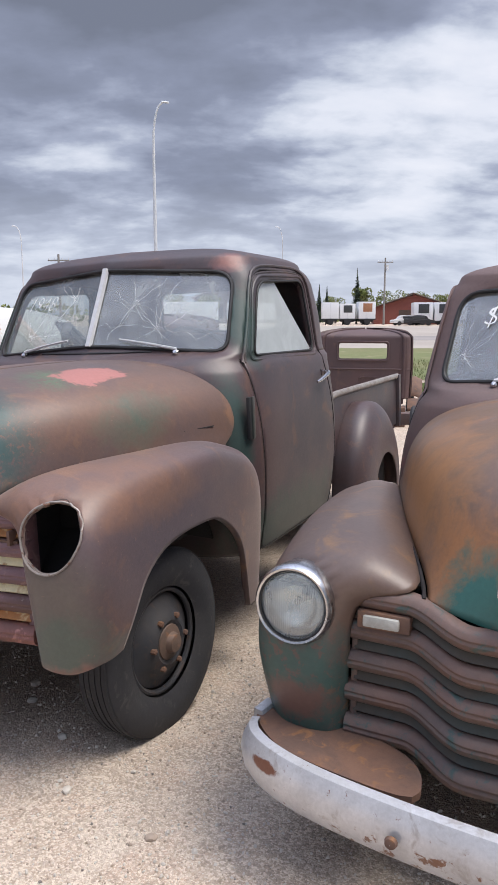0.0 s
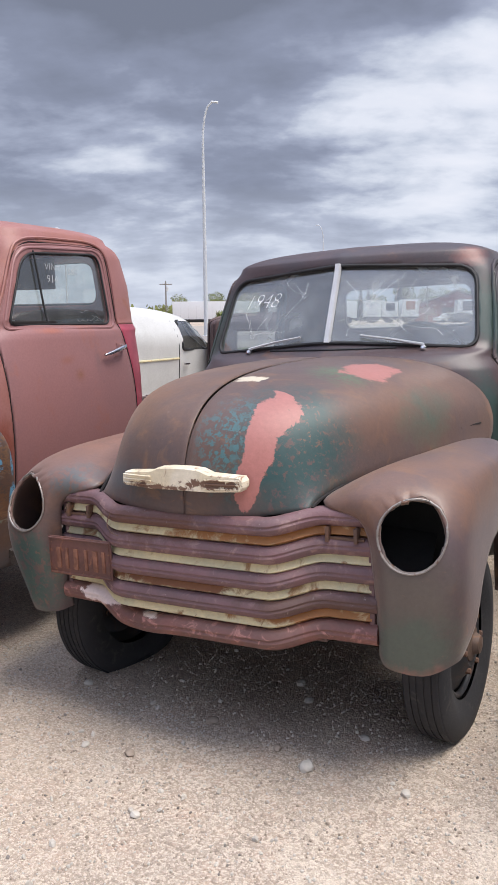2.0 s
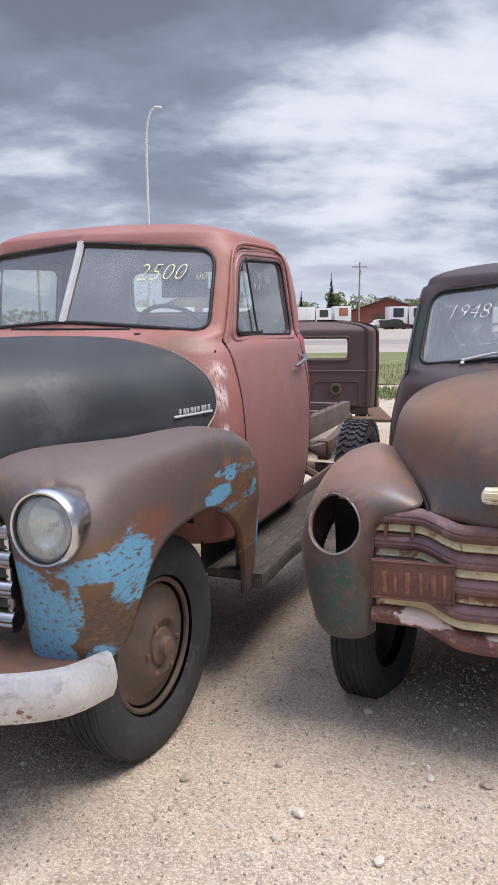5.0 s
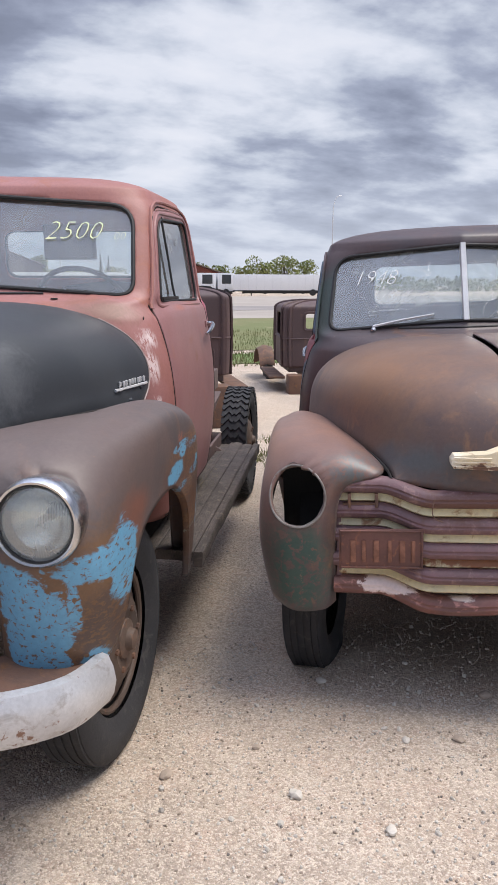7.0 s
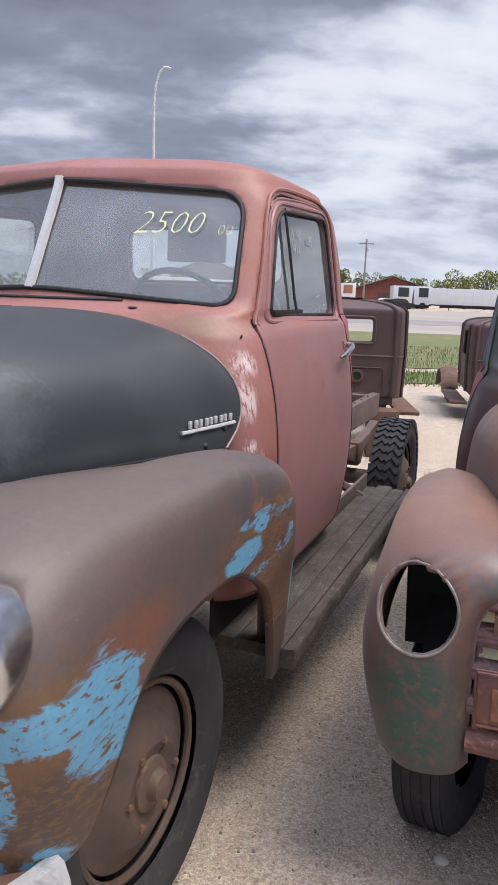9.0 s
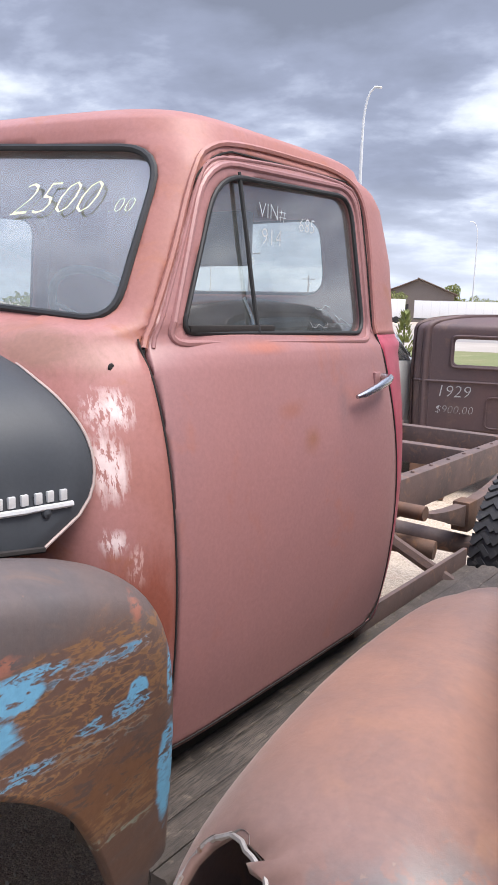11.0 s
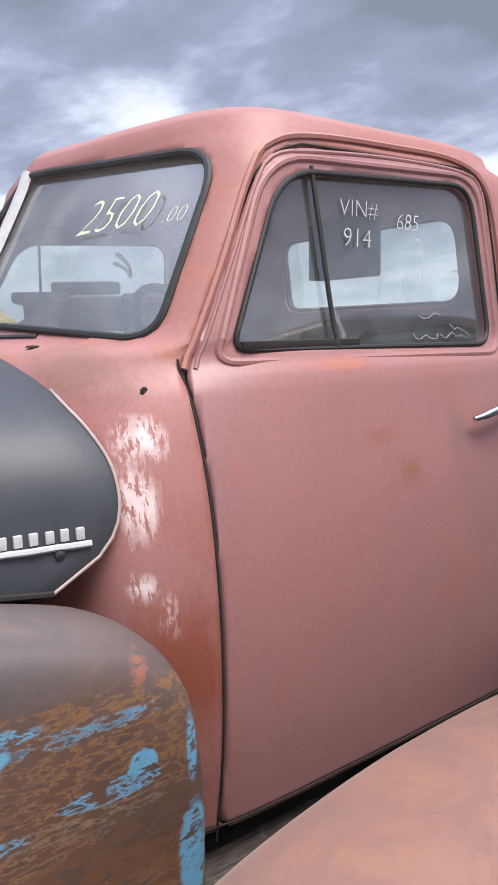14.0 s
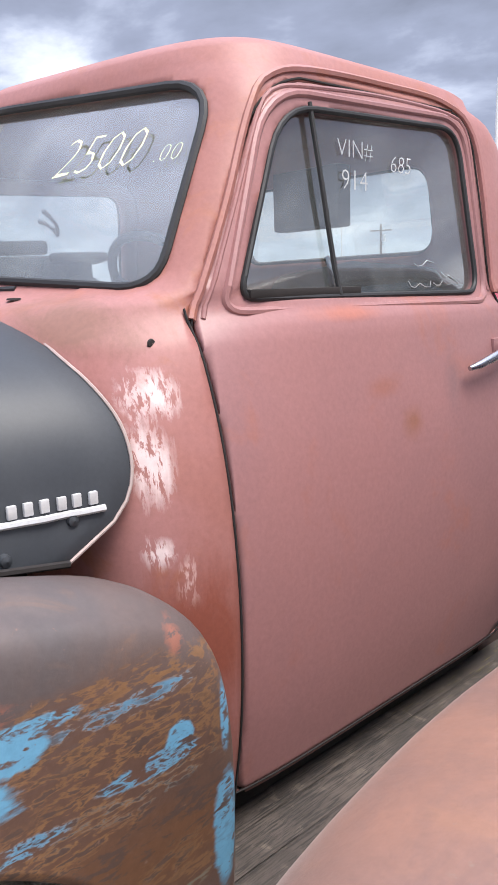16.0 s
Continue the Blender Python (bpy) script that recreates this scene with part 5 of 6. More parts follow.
# bare frame, springs and wooden running boards of the red truck
frame_c = part("ladder_frame", join(box(-0.46, -0.39, 1.9, 4.7, 0.50, 0.68, 0.008), box(0.39, 0.46, 1.9, 4.7, 0.50, 0.68, 0.008)), frame_steel, truck_c, "bare oxidised ladder frame")
for y in (2.30, 3.05, 3.95, 4.62):
    part("cross_member", box(-0.40, 0.40, y, y + 0.09, 0.54, 0.66, 0.01), frame_steel, frame_c)
for x, y, z in [(s * 0.425, y, 0.682) for s in (-1, 1) for y in np.arange(2.2, 4.6, 0.22)]:
    part("rivet", moved(lathe([(0.0, 0.011), (0.006, 0.009), (0.009, 0.001)], 10, "z"), Matrix.Translation((x, y, z))), frame_steel, frame_c)
for side in (-1, 1):
    spring = part("leaf_spring", join(*[sweep([(-0.03, -0.006), (0.03, -0.006), (0.03, 0.006), (-0.03, 0.006)], [(side * 0.55, 3.48 + u * (0.62 - 0.055 * k), 0.47 - 0.013 * k + 0.07 * u * u * (1 - 0.05 * k)) for u in np.linspace(-1, 1, 14)]) for k in range(9)]), frame_steel, frame_c)
    part("spring_clamp", join(box(side * 0.55 - 0.045, side * 0.55 + 0.045, 3.42, 3.54, 0.335, 0.49, 0.006)), rusty, spring)
    part("spring_shackle", tube([(side * 0.44, 2.86, 0.55), (side * 0.60, 2.86, 0.55)], 0.035, 12), rusty, frame_c)
    part("hanger_bracket", tube([(side * 0.47, 2.62, 0.60), (side * 0.54, 2.66, 0.46), (side * 0.78, 2.76, 0.30)], 0.028, 6), frame_steel, frame_c)
    board = part("running_board", box(side * 0.89 - 0.135, side * 0.89 + 0.135, 0.70, 2.86, 0.272, 0.288, 0.004), wood_old, truck_c, "grey weathered wooden running board")
    for k, (x0, x1, z0, z1) in enumerate(((0.752, 0.816, 0.288, 0.316), (0.8165, 0.9055, 0.288, 0.319), (0.906, 0.9855, 0.288, 0.318), (0.986, 1.030, 0.245, 0.314))):
        part("plank", turn_side(worn_plank(x0, x1, 0.70, 2.98 + 0.05 * (k % 2), z0, z1, k), side), wood_old, board, sharp=60)
    part("board_edge", box(side * 0.745 - 0.010, side * 0.745 + 0.010, 1.95, 3.0, 0.29, 0.39, 0.004), frame_steel, board)
    # near-black sheet added as the shadow between cab bottom and running board
    part("sill_shade", box(side * 0.72 - 0.006, side * 0.72 + 0.006, 0.72, 2.12, 0.27, 0.50, 0.0), black_inside, truck_c)
part("rear_axle", tube([(-0.78, 3.48, 0.25), (-0.12, 3.48, 0.25), (0.0, 3.48, 0.25), (0.12, 3.48, 0.25), (0.78, 3.48, 0.25)], [0.05, 0.06, 0.15, 0.06, 0.05], 14), frame_steel, truck_c)
part("drive_shaft", tube([(0, 1.9, 0.46), (0, 3.35, 0.28)], 0.04, 10), rusty, truck_c)
part("cross_pipe", tube([(-0.5, 2.75, 0.42), (0.62, 2.95, 0.36)], 0.045, 10), rusty, truck_c)

# stripped chassis with twin wheels behind the row
chassis = thing("truck_chassis", pose(1.74, 7.06, -0.04, 0, 0, -12), "dark stripped truck chassis on twin rear tyres", "chassis")
build_wheel(chassis, -0.13, 0, 0.40, 0.40, 0.20, wheel_dark, -1, rim=0.25)
build_wheel(chassis, 0.10, 0, 0.40, 0.40, 0.20, wheel_dark, -1, rim=0.25)
part("frame_rail", box(0.45, 0.53, -0.7, 2.2, 0.52, 0.68, 0.008), frame_steel, chassis)
part("cross_member", box(-0.35, 0.5, 0.55, 0.66, 0.54, 0.66, 0.008), frame_steel, chassis)
part("axle", tube([(-0.2, 0, 0.40), (1.2, 0, 0.40)], 0.05, 10), frame_steel, chassis)

# small things on the red truck: hood bolts, a cowl hole, cracked tint along the door glass
hood_skin = np.array(hood_mesh(1)[0])
for y, z in ((0.50, 1.020), (0.61, 1.030)):
    near = hood_skin[np.argsort(np.hypot(hood_skin[:, 1] - y, hood_skin[:, 2] - z))[:3]]
    part("hood_bolt", moved(lathe([(-0.004, 0.011), (0.006, 0.009), (0.009, 0.001)], 12), Matrix.Translation(tuple(near.mean(axis=0)))), paint_c_hood, truck_c)
part("cowl_hole", moved(lathe([(0.0, 0.016), (0.004, 0.013), (0.0045, 0.001)], 14, "z"), Matrix.Translation((0.40, cab_y(0.40, 1.395), 1.396))), door_shadow, truck_c)
part("cowl_hole", moved(lathe([(0.0, 0.009), (0.003, 0.007), (0.0035, 0.001)], 12), Matrix.Translation((cab_x(0.80, 1.315) - 0.001, 0.80, 1.315))), door_shadow, truck_c)
rng = random.Random(4)
for y0, z0, n in ((1.52, 1.41, 9), (1.62, 1.405, 8), (1.55, 1.45, 6), (1.66, 1.43, 7)):
    y, z, line = y0, z0, []
    for k in range(n):
        line.append((cab_x(y, z) - 0.009, y, z))
        y += rng.uniform(0.004, 0.022)
        z = min(max(z + rng.uniform(-0.016, 0.016), 1.395), 1.47)
    part("tint_crack", tube(line, 0.0008, 4), faint_white, truck_c)
part("seat_cover_fold", moved(lathe([(-0.30, 0.01), (-0.28, 0.09), (0.0, 0.12), (0.28, 0.09), (0.30, 0.01)], 16), Matrix.Translation((0.30, 1.92, 1.36))), black_inside, truck_c)
part("vent_ledge", box(cab_x(1.15, 1.39) - 0.02, cab_x(1.15, 1.39) + 0.004, 1.0, 1.325, 1.385, 1.402, 0.004), door_shadow, truck_c)
# slot left by the missing trim on the brown hood
near = [hood_skin[np.argmin(np.hypot(hood_skin[:, 1] - y, hood_skin[:, 2] - 1.09))] for y in np.linspace(0.36, 0.55, 6)]
part("trim_slot", tube([(p[0] + 0.001, y, 1.09) for p, y in zip(near, np.linspace(0.36, 0.55, 6))], 0.003, 5), door_shadow, truck_b)

edge_pale = plain("bare_pale_hood_edge", (0.46, 0.36, 0.33), 0.6)
rear_edge = np.array(hood_mesh(1)[0]).reshape(34, 46, 3)[8:, -1]
part("hood_edge", tube([tuple(p + np.array((0.002, 0.001, 0.0))) for p in rear_edge], 0.0032, 6), edge_pale, truck_c)

# ---- ground ----
def ground_height(x, y):
    k = min(max((y - 1.6) / 2.6, 0), 1)
    return 0.03 - 0.07 * k * k * (3 - 2 * k) + 0.012 * noise.noise((x * 0.9, y * 0.9, 0.3)) + 0.005 * noise.noise((x * 4, y * 4, 1.3))


def gravel_material():
    m, nodes, links, bsdf = shader("packed_gravel")
    here = nodes.new("ShaderNodeTexCoord").outputs["Object"]
    stones = nodes.new("ShaderNodeTexVoronoi")
    stones.inputs["Scale"].default_value, stones.inputs["Randomness"].default_value = 170.0, 1.0
    links.new(here, stones.inputs["Vector"])
    big = nodes.new("ShaderNodeTexVoronoi")
    big.inputs["Scale"].default_value = 26.0
    links.new(here, big.inputs["Vector"])
    broad = noise_node(nodes, links, 0.55, 6.0, 0.6, here, 0.3)
    mid = noise_node(nodes, links, 5.0, 8.0, 0.7, here)
    sand = mix_node(nodes, links, ramp_node(nodes, links, broad, 0.38, 0.62), (0.455, 0.365, 0.280), (0.365, 0.298, 0.238))
    sand = mix_node(nodes, links, ramp_node(nodes, links, mid, 0.46, 0.70), sand, (0.49, 0.365, 0.278))
    patch = noise_node(nodes, links, 1.9, 8.0, 0.68, here, 0.8)
    sand = mix_node(nodes, links, ramp_node(nodes, links, patch, 0.52, 0.64), sand, (0.53, 0.445, 0.355))
    grit = nodes.new("ShaderNodeTexVoronoi")
    grit.inputs["Scale"].default_value = 85.0
    bent = nodes.new("ShaderNodeVectorMath")
    bent.operation = "ADD"
    links.new(here, bent.inputs[0])
    wob = nodes.new("ShaderNodeVectorMath")
    wob.operation = "SCALE"
    wob.inputs["Scale"].default_value = 0.012
    ripple = nodes.new("ShaderNodeTexNoise")
    ripple.inputs["Scale"].default_value = 120.0
    links.new(here, ripple.inputs["Vector"])
    links.new(ripple.outputs["Color"], wob.inputs[0])
    links.new(wob.outputs[0], bent.inputs[1])
    links.new(bent.outputs[0], grit.inputs["Vector"])
    # loose grit lies thicker in drifts
    drift = ramp_node(nodes, links, noise_node(nodes, links, 1.3, 6.0, 0.65, here, 0.5), 0.40, 0.62)
    for source, light_at, dark_at, strength in ((stones, 0.58, 0.72, 0.75), (grit, 0.66, 0.80, 0.70)):
        split = nodes.new("ShaderNodeSeparateColor")
        links.new(source.outputs["Color"], split.inputs[0])
        pick = ramp_node(nodes, links, split.outputs[0], light_at, light_at + 0.10)
        dark = ramp_node(nodes, links, split.outputs[1], dark_at, dark_at + 0.08)
        if source is grit:
            pick = math_node(nodes, links, "MULTIPLY", pick, math_node(nodes, links, "ADD", math_node(nodes, links, "MULTIPLY", drift, 0.75), 0.25))
        sand = mix_node(nodes, links, math_node(nodes, links, "MULTIPLY", pick, strength), sand, (0.66, 0.56, 0.455))
        sand = mix_node(nodes, links, math_node(nodes, links, "MULTIPLY", dark, strength * 0.42), sand, (0.19, 0.145, 0.115))
    fine = noise_node(nodes, links, 240.0, 4.0, 0.7, here)
    shade = nodes.new("ShaderNodeHueSaturation")
    links.new(sand, shade.inputs["Color"])
    links.new(math_node(nodes, links, "ADD", math_node(nodes, links, "MULTIPLY", fine, 1.5), 0.25), shade.inputs["Value"])
    links.new(shade.outputs[0], bsdf.inputs["Base Color"])
    bsdf.inputs["Roughness"].default_value = 0.92
    relief = nodes.new("ShaderNodeBump")
    relief.inputs["Strength"].default_value, relief.inputs["Distance"].default_value = 0.5, 0.010
    rise = math_node(nodes, links, "ADD", math_node(nodes, links, "MULTIPLY", stones.outputs["Distance"], -0.8), math_node(nodes, links, "MULTIPLY", fine, 0.6))
    rise = math_node(nodes, links, "ADD", rise, math_node(nodes, links, "ADD", math_node(nodes, links, "MULTIPLY", big.outputs["Distance"], -0.4), math_node(nodes, links, "MULTIPLY", grit.outputs["Distance"], -0.9)))
    links.new(rise, relief.inputs["Height"])
    links.new(relief.outputs[0], bsdf.inputs["Normal"])
    return m


gravel = gravel_material()
xs = np.concatenate([[-900, -300, -100, -40, -20, -12], np.arange(-8, 6.01, 0.16), [10, 20, 40, 100, 300, 900]])
ys = np.concatenate([[-300, -60, -20, -8, -4], np.arange(-2, 9.01, 0.16), [10, 12, 15, 20, 30, 60, 120, 300, 1200]])
ground = part("ground", grid_mesh(np.array([[(x, y, ground_height(x, y) if -9 < x < 7 and -3 < y < 13 else -0.04) for x in xs] for y in ys])), gravel, smooth=True)
tagged(ground, "pale packed gravel lot with small loose stones", "ground", kind="structure")

verge_green = worn("fresh_verge_grass", (0.110, 0.185, 0.045), (0.145, 0.185, 0.065), (0.21, 0.21, 0.11), 0.6, 0.9, fine=30, bump=0.5)
grass_green = worn("spring_grass", (0.130, 0.150, 0.052), (0.165, 0.165, 0.070), (0.23, 0.21, 0.11), 0.35, 0.9, fine=30, bump=0.5)
pale_gravel = worn("pale_road_gravel", (0.36, 0.32, 0.28), (0.32, 0.285, 0.25), None, 0.2, 0.95, fine=20)
asphalt = worn("worn_grey_asphalt", (0.27, 0.245, 0.23), (0.23, 0.21, 0.20), None, 0.15, 0.9, fine=15)


def strip(name, y0, y1, z, material, label, wave=0.0):
    x = np.linspace(-160, 190, 120)
    rows = [[(a, y + wave * noise.noise((a * 0.12, y, 0)) + 0.02 * 0, z) for a in x] for y in np.linspace(y0, y1, 6)]
    return tagged(part(name, grid_mesh(np.array(rows)), material), label, name.replace("_", " "), kind="structure")


strip("grass_verge", 15.6, 17.8, -0.022, verge_green, "patchy green grass along the gravel lot", 0.8)
strip("grass_field", 19.2, 37, -0.020, grass_green, "flat mown grass field between lot and road", 0.9)
strip("gravel_shoulder", 37, 48, -0.016, pale_gravel, "pale gravel shoulder beside the road", 0.5)
strip("road", 48, 58, -0.010, asphalt, "worn grey asphalt road")
strip("far_shoulder", 58, 104, -0.014, pale_gravel, "pale gravel yard across the road")

# loose stones
stone_mats = [plain("pale_stone", (0.60, 0.55, 0.48), 0.9), plain("brown_stone", (0.40, 0.32, 0.25), 0.9), plain("grey_stone", (0.24, 0.21, 0.185), 0.9)]
rng = random.Random(11)
ico = bmesh.new()
bmesh.ops.create_icosphere(ico, subdivisions=1, radius=1.0)
ico.verts.index_update()
ICO = [v.co.copy() for v in ico.verts], [tuple(v.index for v in f.verts) for f in ico.faces]
ico.free()


def pebbles(count, size, material, label):
    verts, faces = [], []
    for _ in range(count):
        x, y = rng.uniform(-4.6, 1.7), rng.uniform(1.0, 6.5) if rng.random() < 0.5 else rng.uniform(1.2, 3.6)
        r = size * rng.uniform(0.45, 1.0) ** 1.6
        turn = Euler((rng.uniform(0, 6), rng.uniform(0, 6), rng.uniform(0, 6))).to_matrix()
        sx = Vector((rng.uniform(0.7, 1.2), rng.uniform(0.6, 1.0), rng.uniform(0.5, 0.8)))
        base = len(verts)
        c = Vector((x, y, ground_height(x, y) + r * 0.25))
        for v in ICO[0]:
            verts.append(tuple(c + turn @ (Vector((v.x * sx.x, v.y * sx.y, v.z * sx.z)) * r * rng.uniform(0.82, 1.12))))
        faces += [tuple(i + base for i in f) for f in ICO[1]]
    tagged(part("loose_stones", (verts, faces), material, smooth=False), label, "stones", kind="stuff")


pebbles(15000, 0.0080, stone_mats[0], "small pale stones scattered on the gravel")
pebbles(9000, 0.0075, stone_mats[1], "small brown stones scattered on the gravel")
pebbles(1300, 0.0075, stone_mats[2], "small dark stones scattered on the gravel")
pebbles(520, 0.016, stone_mats[0], "larger pale stones lying loose on the gravel")


def stone(x, y, r, k):
    bm = bmesh.new()
    bmesh.ops.create_icosphere(bm, subdivisions=2, radius=r)
    for v in bm.verts:
        n = noise.noise(v.co * (2.2 / r) + Vector((k * 3.1, k, 0)))
        v.co = Vector((v.co.x * 1.15, v.co.y * 0.9, v.co.z * 0.62)) * (1 + 0.32 * n)
    ob = part("stone", bm, stone_mats[0 if k % 3 else 1], sharp=30)
    ob.location = (x, y, ground_height(x, y) + r * 0.35)
    ob.rotation_euler = (0, 0, k * 1.3)
    tagged(ob, "pale rounded stone lying on the gravel", "stone", "loose stones")


for k, (x, y, r) in enumerate([(-1.31, 2.81, 0.024), (-0.945, 2.49, 0.030), (-1.89, 3.13, 0.020), (-2.64, 2.69, 0.022), (-2.26, 2.45, 0.022), (-0.92, 3.0, 0.020), (-1.05, 2.62, 0.018), (-0.72, 2.70, 0.018),
                              (-1.77, 2.62, 0.016), (-1.59, 2.56, 0.02), (-0.95, 3.16, 0.022), (-0.62, 2.35, 0.018), (-2.30, 2.75, 0.015), (-2.05, 2.2, 0.02), (-1.5, 2.2, 0.016), (-0.3, 2.1, 0.018)]):
    stone(x, y, r, k)


# ---- the two older cab shells behind ----
def old_cab(m, label, writing):
    cab = thing("truck_cab", m, label, "truck cab", "stripped older cabs")
    w, h0, h1, depth = 0.715, 0.60, 1.62, 1.25
    plan = rounded([(-w, 0.0), (w, 0.0), (w - 0.05, depth), (-w + 0.05, depth)], [0.16, 0.16, 0.05, 0.05], 10)
    ring = smooth_line(plan, 260, True)
    rows = []
    for z in np.concatenate([np.arange(h0, 1.50, 0.022), [1.51]]):
        k = 1 + 0.02 * math.sin((z - h0) * 3)
        rows.append([(x * k, y, z) for x, y in ring])
    for r in (0.99, 0.97, 0.94, 0.90, 0.84, 0.7, 0.45, 0.02):
        rows.append([(x * r, 0.6 + (y - 0.6) * r, 1.51 + 0.12 * (1 - r ** 2.4) ** (1 / 2.4)) for x, y in ring])
    rear = rounded([(-0.36, 1.20), (0.36, 1.20), (0.36, 1.43), (-0.36, 1.43)], 0.04)
    side = rounded([(0.36, 1.08), (1.0, 1.08), (0.98, 1.44), (0.36, 1.44)], 0.06)
    front = rounded([(-0.56, 1.06), (0.56, 1.06), (0.56, 1.47), (-0.56, 1.47)], 0.06)
    P = cut(np.array(rows), True, [("rear", [0, 2], lambda c: c[:, 1] < 0.1, rear), ("side_l", [1, 2], lambda c: c[:, 0] > 0.5, side), ("side_r", [1, 2], lambda c: c[:, 0] < -0.5, side), ("front", [0, 2], lambda c: c[:, 1] > 1.0, front)])
    part("cab_shell", P["shell"], maroon, cab, thick=0.025)
    part("window_frame", tube([(x, -0.004, z) for x, z in rounded([(-0.385, 1.175), (0.385, 1.175), (0.385, 1.455), (-0.385, 1.455)], 0.05)], 0.012, 8, True), maroon, cab)
    belt = [(x * 1.02, y, 1.045) for x, y in smooth_line(plan, 80, True)]
    part("belt_moulding", tube(belt, 0.014, 6, True), maroon, cab)
    for s in (-1, 1):
        part("pillar_seam", tube([(s * 0.56, 0.004, z) for z in np.linspace(0.62, 1.50, 6)], 0.008, 6), maroon, cab)
    part("floor_frame", join(box(-0.62, 0.62, 0.02, 1.2, 0.52, 0.60, 0.01), box(-0.40, -0.32, -0.35, 2.6, 0.44, 0.56, 0.01), box(0.32, 0.40, -0.35, 2.6, 0.44, 0.56, 0.01)), frame_steel, cab)
    part("fuel_tank_flange", moved(lathe([(0.0, 0.075), (-0.02, 0.070), (-0.022, 0.045), (0.0, 0.040), (0.0, 0.001)], 24, "y"), Matrix.Translation((0.22, -0.01, 0.83))), rusty, cab)
    part("filler_hole", moved(lathe([(-0.023, 0.046), (-0.024, 0.001)], 20, "y"), Matrix.Translation((0.22, -0.004, 0.83))), black_inside, cab)
    panel = rounded([(-0.05, 0.64), (0.5, 0.64), (0.5, 0.92), (-0.05, 0.92)], 0.05)
    part("panel_bead", tube([(x, -0.006, z) for x, z in panel], 0.008, 6, True), maroon, cab)
    for s in (-1, 1):
        arc = [(0.56 * math.cos(k), 0.40 + 0.36 * math.sin(k)) for k in np.linspace(0.2, math.pi - 0.1, 18)]
        v = np.array([[(s * 0.66, 2.0 - y, z), (s * 0.80, 2.0 - y, z + 0.03), (s * 0.92, 2.0 - y, z - 0.03)] for y, z in arc])
        part("front_fender", grid_mesh(v), rusty, cab, thick=0.012)
        part("running_board", box(s * 0.80 - 0.12, s * 0.80 + 0.12, 0.0, 1.45, 0.42, 0.46, 0.01), rusty, cab)
        part("rear_block", box(s * 0.5 - 0.16, s * 0.5 + 0.16, -0.30, 0.0, 0.0, 0.50, 0.02), rusty, cab)
        build_wheel(cab, s * 0.72, 2.0, 0.34, 0.36, 0.12, wheel_dark, s)
    for text, size, x, z in writing:
        part("chalk_writing", lettering(text, size, lambda a, b, x=x, z=z: (x + a, -0.008, z + b), 0.15, -0.0028), faint_white, cab, "white hand-written figures")
    return cab


old_cab(pose(-1.24, 9.30, -0.04, 0, 0, -6), "maroon stripped cab shell with white numbers painted on it", [("1929", 0.155, -0.50, 0.905), ("$900.00", 0.105, -0.50, 0.755)])
old_cab(pose(1.72, 11.55, -0.25, 0, 0, -12), "maroon stripped cab shell with an empty rear window", [])


